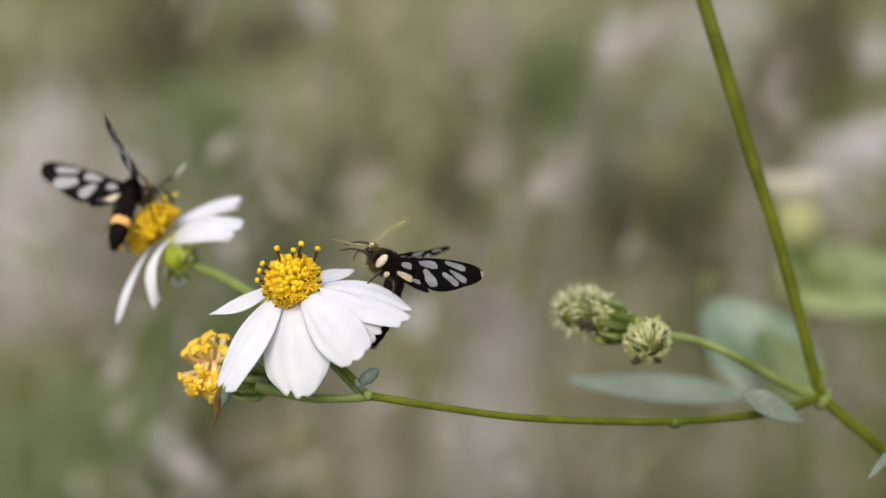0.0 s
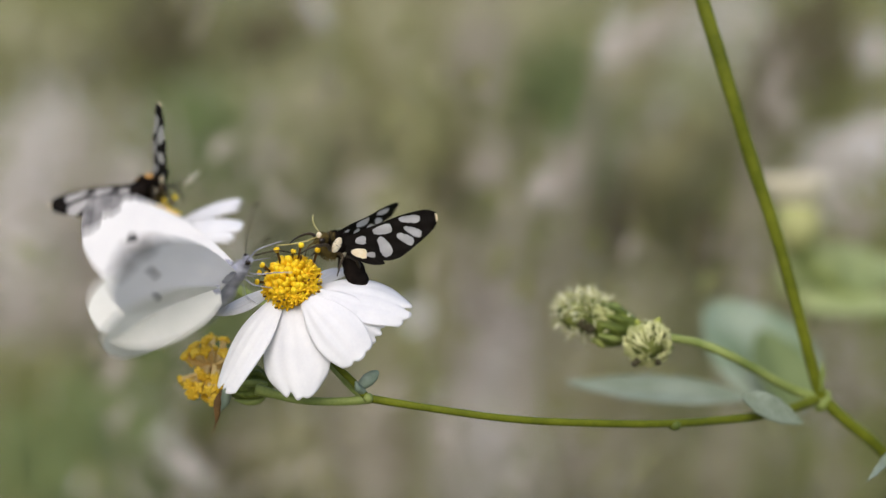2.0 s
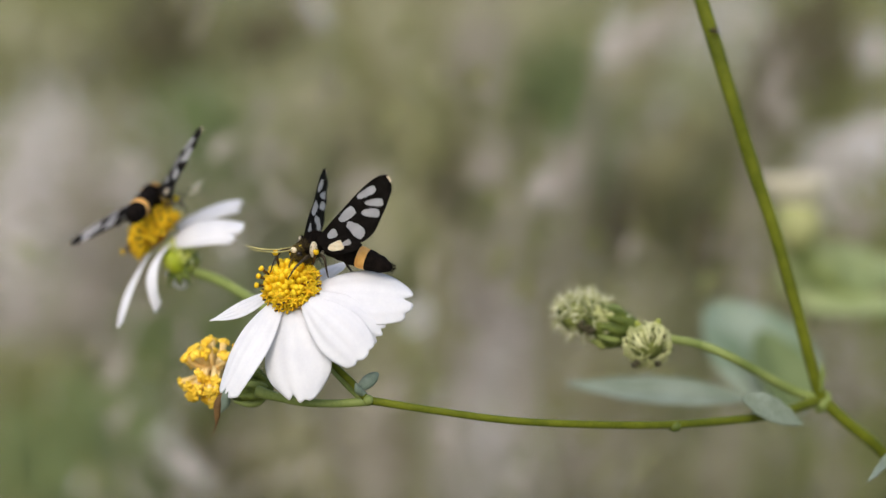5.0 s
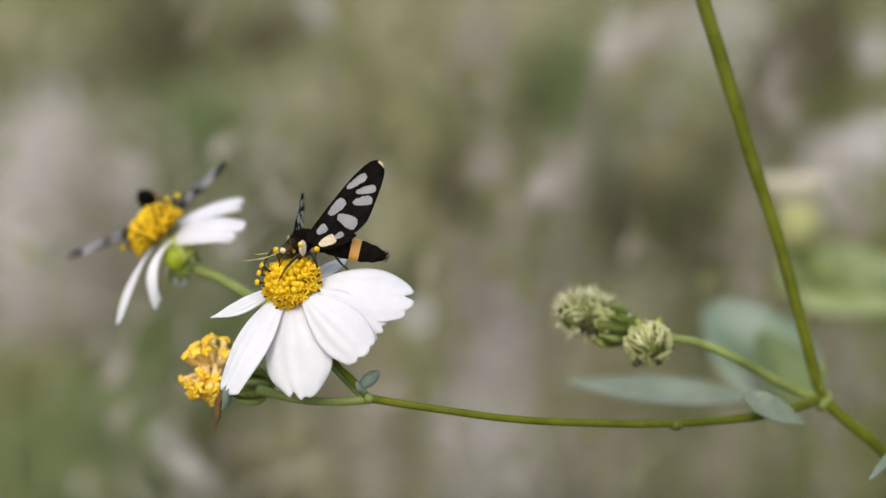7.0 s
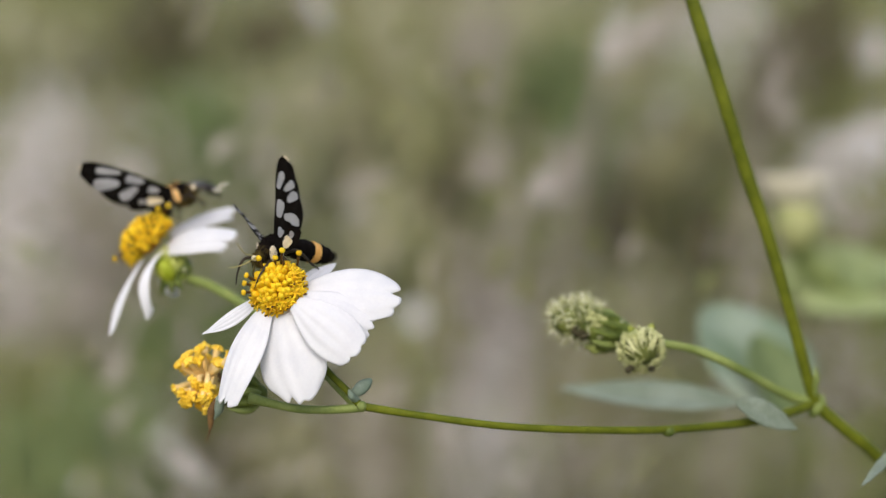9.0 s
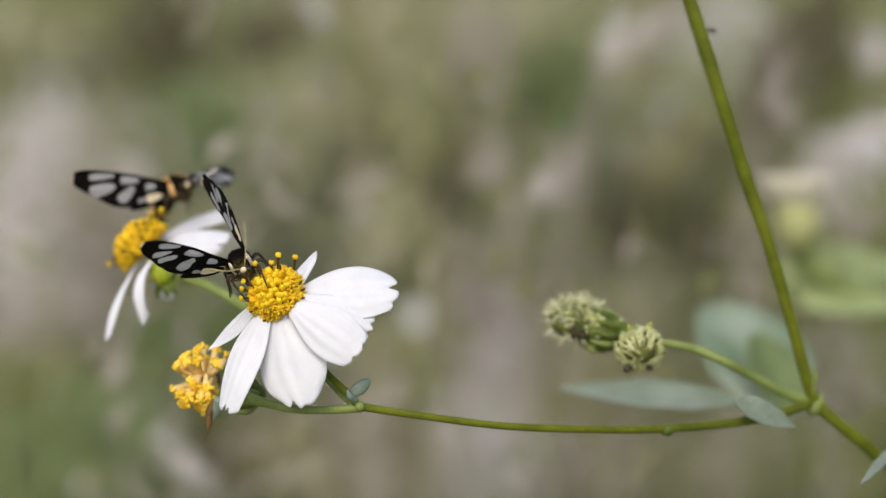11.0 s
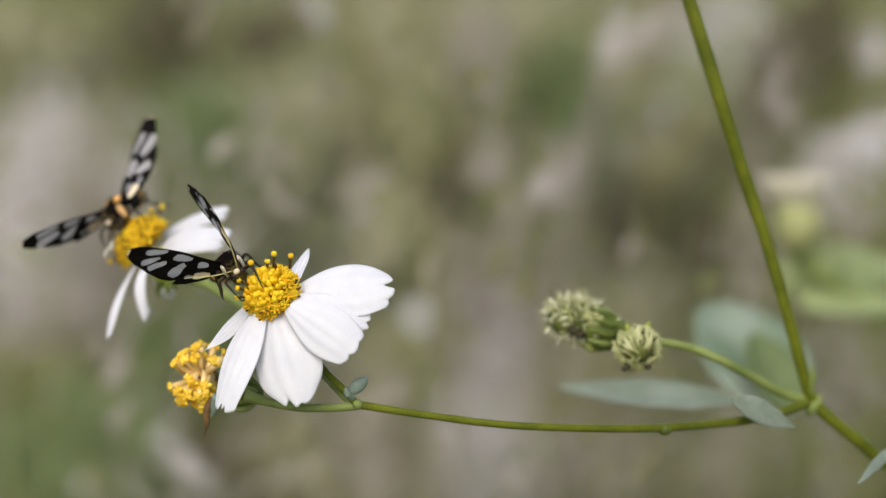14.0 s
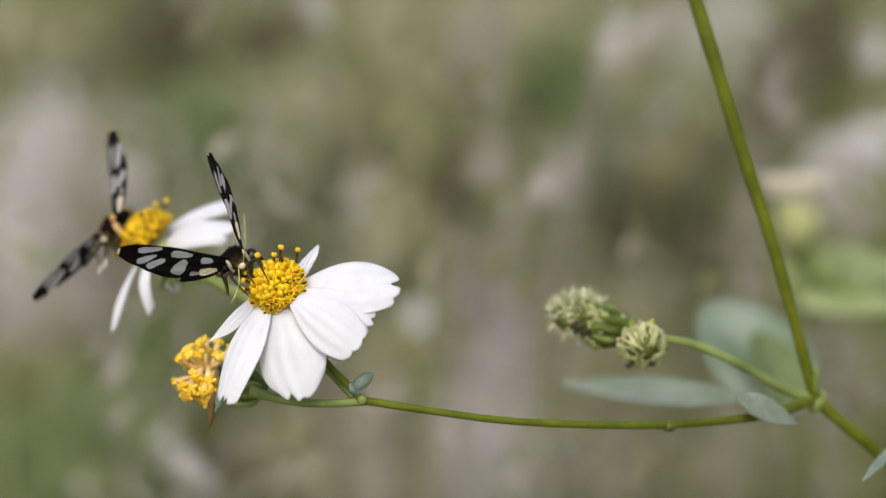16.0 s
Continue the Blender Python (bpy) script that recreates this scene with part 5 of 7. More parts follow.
    hinge = Matrix.Translation(S(478, 512, 2) - PIVOT)
    walk(side_petal, [(t, hinge @ pose(0, 0, 0, 0, a, 0) @ hinge.inverted()) for t, a in ((0, 0), (8.5, 0), (9.2, -2), (11.3, -11), (16, -12))])
    walk(wide_petal, [
        (0, pose(-0.00043, -0.00054, -0.00123, -21.1, 4.9, 4.8)),
        (0.5, pose(-0.00047, -0.00054, -0.00116, -20.9, 6.6, 4.9)),
        (1, pose(-0.00044, -0.00054, -0.00121, -21.0, 5.4, 4.8)),
        (1.5, pose(-0.00040, -0.00054, -0.00128, -21.2, 3.9, 4.8)),
        (2, pose(-0.00031, -0.00040, -0.00110, -17.4, 2.2, 4.0)),
        (2.5, pose(-0.00026, -0.00030, -0.00092, -14.5, 2.1, 3.3)),
        (3, pose(-0.00018, -0.00022, -0.00081, -11.7, -0.1, 2.7)),
        (3.5, pose(-0.00008, -0.00009, -0.00047, -5.9, -1.5, 1.3)),
        (4, pose(0.00001, 0.00000, -0.00010, 0.0, -2.7, 0.0)),
        (6.5, pose(0.00003, 0.00000, -0.00022, 0.0, -5.9, 0.0)),
        (7, pose(0.00002, 0.00000, -0.00019, 0.0, -4.9, 0.0)),
        (7.5, pose(0.00003, 0.00000, -0.00024, 0.0, -6.2, 0.0)),
        (8, pose(0.00003, 0.00000, -0.00023, 0.0, -6.0, 0.0)),
        (8.5, pose(0.00003, 0.00000, -0.00022, 0.0, -5.8, 0.0)),
        (9, pose(0.00001, 0.00000, -0.00009, 0.0, -2.4, 0.0)),
        (11.5, pose(0.00004, 0.00000, -0.00028, 0.0, -7.3, 0.0)),
        (12, pose(0.00004, 0.00000, -0.00029, 0.0, -7.5, 0.0)),
        (12.5, pose(0.00004, 0.00000, -0.00028, 0.0, -7.3, 0.0)),
        (13, pose(0.00004, 0.00000, -0.00030, 0.0, -7.9, 0.0)),
        (13.5, pose(0.00005, 0.00000, -0.00032, 0.0, -8.3, 0.0)),
        (14, pose(0.00004, 0.00000, -0.00028, 0.0, -7.4, 0.0)),
        (14.5, pose(0.00004, 0.00000, -0.00027, 0.0, -7.2, 0.0)),
        (15, pose(0.00004, 0.00000, -0.00028, 0.0, -7.5, 0.0)),
        (15.5, pose(0.00004, 0.00000, -0.00028, 0.0, -7.2, 0.0)),
        (16, pose(0.00003, 0.00000, -0.00024, 0.0, -6.2, 0.0)),
    ])
    walk(low_petal, [
        (0, pose(0.00000, 0.00000, 0.00000, 0.0, -0.0, 0.0)),
        (0.5, pose(0.00001, 0.00000, 0.00003, 0.0, 0.9, 0.0)),
        (1, pose(0.00000, 0.00000, 0.00001, 0.0, 0.3, 0.0)),
        (1.5, pose(-0.00001, 0.00000, -0.00002, 0.0, -0.7, 0.0)),
        (2, pose(-0.00001, 0.00000, -0.00003, 0.0, -0.9, 0.0)),
        (2.5, pose(-0.00000, 0.00000, -0.00001, 0.0, -0.2, 0.0)),
        (3, pose(-0.00001, 0.00000, -0.00004, 0.0, -1.1, 0.0)),
        (3.5, pose(-0.00001, 0.00000, -0.00005, 0.0, -1.4, 0.0)),
        (4, pose(-0.00001, 0.00000, -0.00006, 0.0, -1.8, 0.0)),
        (6.5, pose(-0.00002, 0.00000, -0.00013, 0.0, -3.8, 0.0)),
        (7, pose(-0.00002, 0.00000, -0.00011, 0.0, -3.2, 0.0)),
        (7.5, pose(-0.00003, 0.00000, -0.00014, 0.0, -4.0, 0.0)),
        (8, pose(-0.00003, 0.00000, -0.00013, 0.0, -3.9, 0.0)),
        (8.5, pose(-0.00002, 0.00000, -0.00013, 0.0, -3.8, 0.0)),
        (9, pose(-0.00001, 0.00000, -0.00005, 0.0, -1.5, 0.0)),
        (11.5, pose(-0.00003, 0.00000, -0.00016, 0.0, -4.7, 0.0)),
        (12, pose(-0.00003, 0.00000, -0.00016, 0.0, -4.9, 0.0)),
        (12.5, pose(-0.00003, 0.00000, -0.00016, 0.0, -4.7, 0.0)),
        (13, pose(-0.00003, 0.00000, -0.00017, 0.0, -5.1, 0.0)),
        (13.5, pose(-0.00003, 0.00000, -0.00018, 0.0, -5.4, 0.0)),
        (14, pose(-0.00003, 0.00000, -0.00016, 0.0, -4.8, 0.0)),
        (14.5, pose(-0.00003, 0.00000, -0.00016, 0.0, -4.7, 0.0)),
        (15, pose(-0.00003, 0.00000, -0.00016, 0.0, -4.8, 0.0)),
        (15.5, pose(-0.00003, 0.00000, -0.00016, 0.0, -4.7, 0.0)),
        (16, pose(-0.00003, 0.00000, -0.00014, 0.0, -4.0, 0.0)),
    ])
    hinge_top = Matrix.Translation(S(548, 500, 4) - PIVOT)
    walk(top_petal, [(t, hinge_top @ pose(0, 0, 0, 0, a, 0) @ hinge_top.inverted()) for t, a in (
        (0, -0.0), (0.5, 1.7), (1, 0.5), (1.5, -3.9), (2, -5.1), (2.5, -1.4), (3, -6.5), (3.5, -8.3), (4, -10.3),
        (6.5, -22.0), (7, -18.5), (7.5, -23.4), (8, -22.5), (8.5, -22.0), (9, -8.9), (11.5, -42.5), (12, -43.2),
        (12.5, -42.5), (13, -44.7), (13.5, -46.2), (14, -42.8), (14.5, -42.1), (15, -43.1), (15.5, -42.3), (16, -38.4))])
    walk(back, [
        (0, pose(-0.04122, 0.03400, -0.00134, 0.0, -0.0, 0.0)),
        (0.5, pose(-0.04119, 0.03400, -0.00118, 0.0, -0.1, 0.0)),
        (1, pose(-0.04129, 0.03400, -0.00139, 0.0, -0.2, 0.0)),
        (1.5, pose(-0.04123, 0.03400, -0.00126, 0.0, -0.1, 0.0)),
        (2, pose(-0.04115, 0.03400, -0.00129, 0.0, -0.3, 0.0)),
        (2.5, pose(-0.04097, 0.03400, -0.00109, 0.0, -0.1, 0.0)),
        (3, pose(-0.04121, 0.03400, -0.00153, 0.0, -0.1, 0.0)),
        (3.5, pose(-0.04112, 0.03400, -0.00123, 0.0, 0.2, 0.0)),
        (4, pose(-0.04106, 0.03400, -0.00119, 0.0, -0.1, 0.0)),
        (6.5, pose(-0.04087, 0.03400, -0.00106, 0.0, 0.1, 0.0)),
        (7, pose(-0.04106, 0.03400, -0.00104, 0.0, 0.7, 0.0)),
        (7.5, pose(-0.04104, 0.03400, -0.00119, 0.0, 0.8, 0.0)),
        (8, pose(-0.04104, 0.03400, -0.00103, 0.0, 0.3, 0.0)),
        (8.5, pose(-0.04092, 0.03400, -0.00093, 0.0, 0.4, 0.0)),
        (9, pose(-0.04116, 0.03400, -0.00134, 0.0, 0.3, 0.0)),
        (11.5, pose(-0.04177, 0.03400, -0.00181, 0.0, -1.4, 0.0)),
        (12, pose(-0.04154, 0.03400, -0.00157, 0.0, -1.7, 0.0)),
        (12.5, pose(-0.04164, 0.03400, -0.00137, 0.0, -1.9, 0.0)),
        (13, pose(-0.04155, 0.03400, -0.00169, 0.0, -1.7, 0.0)),
        (13.5, pose(-0.04151, 0.03400, -0.00151, 0.0, -1.7, 0.0)),
        (14, pose(-0.04134, 0.03400, -0.00170, 0.0, -1.6, 0.0)),
        (14.5, pose(-0.04150, 0.03400, -0.00140, 0.0, -1.7, 0.0)),
        (15, pose(-0.04130, 0.03400, -0.00170, 0.0, -1.6, 0.0)),
        (15.5, pose(-0.04145, 0.03400, -0.00164, 0.0, -1.7, 0.0)),
        (16, pose(-0.04134, 0.03400, -0.00147, 0.0, -1.8, 0.0)),
    ])
    walk(moth_a[0], [
        (0, F @ pose(-0.00765, 0.00500, -0.00220, 44.8, -14.4, 78.0)),
        (0.5, F @ pose(-0.00797, 0.00500, -0.00203, 32.2, -10.5, 68.2)),
        (1, F @ pose(-0.01216, 0.00400, -0.00065, 14.7, -21.8, 123.5)),
        (1.5, F @ pose(-0.01305, 0.00200, 0.00081, 22.8, -21.8, 122.9)),
        (2, F @ pose(-0.01490, 0.00200, 0.00072, 17.7, -21.8, 124.9)),
        (2.5, F @ pose(-0.01595, 0.00200, -0.00072, 19.6, -21.7, 130.8)),
        (3, F @ pose(-0.01498, 0.00200, 0.00008, 22.9, -21.7, 130.4)),
        (3.5, F @ pose(-0.01724, 0.00200, -0.00040, 23.0, -21.8, 126.1)),
        (4, F @ pose(-0.01782, 0.00100, 0.00040, -6.4, -21.1, 139.5)),
        (6.5, F @ pose(-0.01983, 0.00100, 0.00072, -18.8, -15.5, 142.3)),
        (7, F @ pose(-0.02007, 0.00100, 0.00088, -20.4, -15.5, 142.2)),
        (7.5, F @ pose(-0.02071, 0.00100, 0.00120, -15.6, -15.1, 144.5)),
        (8, F @ pose(-0.02055, 0.00100, 0.00088, -18.8, -15.8, 140.2)),
        (8.5, F @ pose(-0.02230, 0.00300, 0.00089, -22.2, -15.5, 142.0)),
        (9, F @ pose(-0.02457, 0.00300, 0.00008, -24.9, -9.9, 146.4)),
        (9.2, F @ pose(-0.02602, 0.00300, -0.00057, -15.0, -4.9, 146.5)),
        (10, F @ pose(-0.02740, 0.00300, -0.00073, -18.4, 12.8, 163.8)),
        (10.7, F @ pose(-0.02891, 0.00200, -0.00137, -23.0, 24.1, -179.5)),
        (11.3, F @ pose(-0.02891, 0.00200, -0.00242, -19.3, 33.3, -174.6)),
        (11.5, F @ pose(-0.02940, 0.00200, -0.00258, -19.3, 33.7, -173.0)),
        (12, F @ pose(-0.02972, 0.00200, -0.00177, -19.6, 33.9, -171.6)),
        (12.5, F @ pose(-0.02940, 0.00200, -0.00129, -19.7, 33.9, -171.7)),
        (13, F @ pose(-0.02972, 0.00200, -0.00177, -19.6, 33.9, -171.6)),
        (13.5, F @ pose(-0.02972, 0.00200, -0.00177, -19.6, 33.9, -171.6)),
        (14, F @ pose(-0.03020, 0.00200, -0.00217, -21.3, 33.8, -172.5)),
        (14.5, F @ pose(-0.03004, 0.00200, -0.00185, -19.5, 34.0, -171.6)),
        (15, F @ pose(-0.03053, 0.00200, -0.00226, -19.5, 34.0, -171.4)),
        (15.5, F @ pose(-0.02940, 0.00200, -0.00177, -19.6, 33.9, -171.7)),
        (16, F @ pose(-0.02940, 0.00200, -0.00145, -19.6, 33.9, -171.7)),
    ])
    walk(moth_a[1], [
        (0, pose(0.00000, -0.00180, -0.00020, 58.3, -0.0, -42.4)),
        (0.5, pose(0.00000, -0.00180, -0.00020, 62.5, -0.0, -42.4)),
        (1, pose(0.00000, -0.00180, -0.00020, 47.1, 0.0, -51.4)),
        (1.5, pose(0.00000, -0.00180, -0.00020, 47.2, 0.0, -46.0)),
        (2, pose(0.00000, -0.00180, -0.00020, 44.2, -0.0, -48.6)),
        (2.5, pose(0.00000, -0.00180, -0.00020, 17.9, -0.0, 1.9)),
        (3, pose(0.00000, -0.00180, -0.00020, 20.2, -0.0, -23.5)),
        (3.2, pose(0.00000, -0.00180, -0.00020, 1.2, -1.0, -14.9)),
        (3.5, pose(-0.00000, -0.00180, -0.00020, 11.8, -0.0, -11.1)),
        (4, pose(0.00000, -0.00180, -0.00020, 14.7, -0.0, -54.8)),
        (6.5, pose(0.00000, -0.00180, -0.00020, 1.7, 0.0, -71.3)),
        (7, pose(0.00000, -0.00180, -0.00020, 12.9, 0.0, -53.8)),
        (7.5, pose(0.00000, -0.00180, -0.00020, -0.9, 0.0, -62.9)),
        (7.7, pose(0.00000, -0.00180, -0.00020, 10.2, -0.5, -60.8)),
        (8, pose(0.00000, -0.00180, -0.00020, -4.7, 0.0, -77.3)),
        (8.267, pose(0.00000, -0.00180, -0.00020, 9.3, 3.9, -41.9)),
        (8.5, pose(0.00000, -0.00180, -0.00020, 21.5, 0.0, -11.0)),
        (9, pose(-0.00000, -0.00180, -0.00020, 32.6, -0.0, -12.7)),
        (9.2, pose(0.00000, -0.00180, -0.00020, 21.1, 0.0, 3.5)),
        (10, pose(0.00000, -0.00180, -0.00020, 27.9, -0.0, 7.4)),
        (10.7, pose(-0.00000, -0.00180, -0.00020, 33.1, -0.0, 8.8)),
        (11.3, pose(0.00000, -0.00180, -0.00020, 22.4, -0.0, 18.8)),
        (11.5, pose(0.00000, -0.00180, -0.00020, 23.0, 0.0, 16.4)),
        (12, pose(0.00000, -0.00180, -0.00020, 23.8, 0.0, 15.4)),
        (12.5, pose(0.00000, -0.00180, -0.00020, 23.8, 0.0, 16.1)),
        (13, pose(0.00000, -0.00180, -0.00020, 23.8, 0.0, 15.4)),
        (13.5, pose(0.00000, -0.00180, -0.00020, 23.8, 0.0, 15.4)),
        (14, pose(0.00000, -0.00180, -0.00020, 25.5, 0.0, 16.2)),
        (14.5, pose(0.00000, -0.00180, -0.00020, 23.7, -0.0, 14.7)),
        (15, pose(-0.00000, -0.00180, -0.00020, 23.7, 0.0, 14.7)),
        (15.5, pose(0.00000, -0.00180, -0.00020, 24.0, -0.0, 15.0)),
        (16, pose(0.00000, -0.00180, -0.00020, 23.7, 0.0, 14.7)),
    ])
    walk(moth_a[2], [
        (0, pose(-0.00130, 0.00040, 0.00090, 49.0, 40.8, 58.6)),
        (0.5, pose(-0.00130, 0.00040, 0.00090, 79.1, 15.1, 107.6)),
        (1, pose(-0.00130, 0.00040, 0.00090, 82.2, 37.1, 57.5)),
        (1.5, pose(-0.00130, 0.00040, 0.00090, 74.1, 43.6, 25.9)),
        (2, pose(-0.00130, 0.00040, 0.00090, 70.2, 40.0, 15.2)),
        (2.5, pose(-0.00130, 0.00040, 0.00090, 93.1, 55.6, 17.9)),
        (3, pose(-0.00130, 0.00040, 0.00090, 83.2, 46.6, -14.1)),
        (3.2, pose(-0.00130, 0.00040, 0.00090, 70.6, 40.4, -28.2)),
        (3.5, pose(-0.00130, 0.00040, 0.00090, 87.0, 63.0, 2.2)),
        (4, pose(-0.00130, 0.00040, 0.00090, 82.6, 45.0, -7.6)),
        (6.5, pose(-0.00130, 0.00040, 0.00090, 120.9, 54.8, 66.0)),
        (7, pose(-0.00130, 0.00040, 0.00090, 107.3, 47.8, 44.7)),
        (7.5, pose(-0.00130, 0.00040, 0.00090, 85.0, 53.8, 18.6)),
        (7.7, pose(-0.00130, 0.00040, 0.00090, 94.1, 41.0, 21.4)),
        (8, pose(-0.00130, 0.00040, 0.00090, 131.9, 57.1, 82.2)),
        (8.5, pose(-0.00130, 0.00040, 0.00090, 128.2, 77.5, 46.6)),
        (9, pose(-0.00130, 0.00040, 0.00090, 86.0, 72.1, -10.5)),
        (9.2, pose(-0.00130, 0.00040, 0.00090, 9.4, 66.3, -76.8)),
        (10, pose(-0.00130, 0.00040, 0.00090, 45.2, 62.6, -74.9)),
        (10.33, pose(-0.00130, 0.00040, 0.00090, -120.6, 77.5, 105.2)),
        (10.7, pose(-0.00130, 0.00040, 0.00090, -116.0, 33.8, 92.7)),
        (11.3, pose(-0.00130, 0.00040, 0.00090, -103.1, 32.1, 93.7)),
        (11.5, pose(-0.00130, 0.00040, 0.00090, -97.1, 26.6, 96.0)),
        (12, pose(-0.00130, 0.00040, 0.00090, -105.2, 34.8, 86.9)),
        (12.5, pose(-0.00130, 0.00040, 0.00090, -81.7, 30.3, 102.7)),
        (13, pose(-0.00130, 0.00040, 0.00090, -94.7, 27.8, 92.7)),
        (13.5, pose(-0.00130, 0.00040, 0.00090, -95.5, 25.2, 91.9)),
        (14, pose(-0.00130, 0.00040, 0.00090, -101.7, 26.3, 90.7)),
        (14.5, pose(-0.00130, 0.00040, 0.00090, -121.4, 36.1, 77.7)),
        (15, pose(-0.00130, 0.00040, 0.00090, -96.7, 31.7, 94.2)),
        (15.5, pose(-0.00130, 0.00040, 0.00090, -123.3, 43.6, 75.0)),
        (16, pose(-0.00130, 0.00040, 0.00090, -125.2, 44.9, 69.9)),
    ])
    walk(moth_a[3], [
        (0, pose(0.00130, 0.00040, 0.00090, 106.2, -5.8, -20.3)),
        (0.5, pose(0.00130, 0.00040, 0.00090, 134.9, 1.0, -29.3)),
        (0.7667, pose(0.00130, 0.00040, 0.00090, 113.0, -10.1, -72.1)),
        (1, pose(0.00130, 0.00040, 0.00090, 103.7, -29.9, -107.8)),
        (1.5, pose(0.00130, 0.00040, 0.00090, 91.8, -30.6, -77.5)),
        (2, pose(0.00130, 0.00040, 0.00090, 99.2, -24.0, -63.7)),
        (2.5, pose(0.00130, 0.00040, 0.00090, 102.6, -48.6, -104.4)),
        (3, pose(0.00130, 0.00040, 0.00090, 97.6, -26.2, -89.2)),
        (3.2, pose(0.00130, 0.00040, 0.00090, 89.5, -37.9, -62.5)),
        (3.5, pose(0.00130, 0.00040, 0.00090, 96.7, -59.9, -117.5)),
        (4, pose(0.00130, 0.00040, 0.00090, 84.9, -32.3, -74.6)),
        (6.5, pose(0.00130, 0.00040, 0.00090, 81.7, -10.6, -51.0)),
        (7, pose(0.00130, 0.00040, 0.00090, 88.3, 2.5, -51.4)),
        (7.5, pose(0.00130, 0.00040, 0.00090, 39.1, 13.6, -41.7)),
        (7.7, pose(0.00130, 0.00040, 0.00090, 54.5, 10.9, -43.5)),
        (8, pose(0.00130, 0.00040, 0.00090, 67.0, -0.5, -37.6)),
        (8.5, pose(0.00130, 0.00040, 0.00090, 67.9, -6.7, -37.0)),
        (9, pose(0.00130, 0.00040, 0.00090, 56.6, 1.2, -35.4)),
        (9.2, pose(0.00130, 0.00040, 0.00090, 50.5, -9.4, -17.1)),
        (9.6, pose(0.00130, 0.00040, 0.00090, 34.1, -30.3, 23.3)),
        (10, pose(0.00130, 0.00040, 0.00090, 3.8, -33.7, 74.4)),
        (10.7, pose(0.00130, 0.00040, 0.00090, 25.1, -41.5, 51.4)),
        (11.3, pose(0.00130, 0.00040, 0.00090, 33.6, -49.0, 37.0)),
        (11.5, pose(0.00130, 0.00040, 0.00090, 34.0, -48.8, 36.3)),
        (12, pose(0.00130, 0.00040, 0.00090, 69.8, -27.3, 17.3)),
        (12.5, pose(0.00130, 0.00040, 0.00090, 43.8, -46.3, 26.3)),
        (13, pose(0.00130, 0.00040, 0.00090, 55.9, -40.3, 20.9)),
        (13.5, pose(0.00130, 0.00040, 0.00090, 66.5, -33.3, 18.0)),
        (14, pose(0.00130, 0.00040, 0.00090, 41.4, -47.1, 31.0)),
        (14.5, pose(0.00130, 0.00040, 0.00090, 51.2, -46.4, 19.8)),
        (15, pose(0.00130, 0.00040, 0.00090, 47.7, -46.1, 24.9)),
        (15.5, pose(0.00130, 0.00040, 0.00090, 47.3, -47.4, 17.3)),
        (16, pose(0.00130, 0.00040, 0.00090, 59.8, -42.8, 5.5)),
    ])
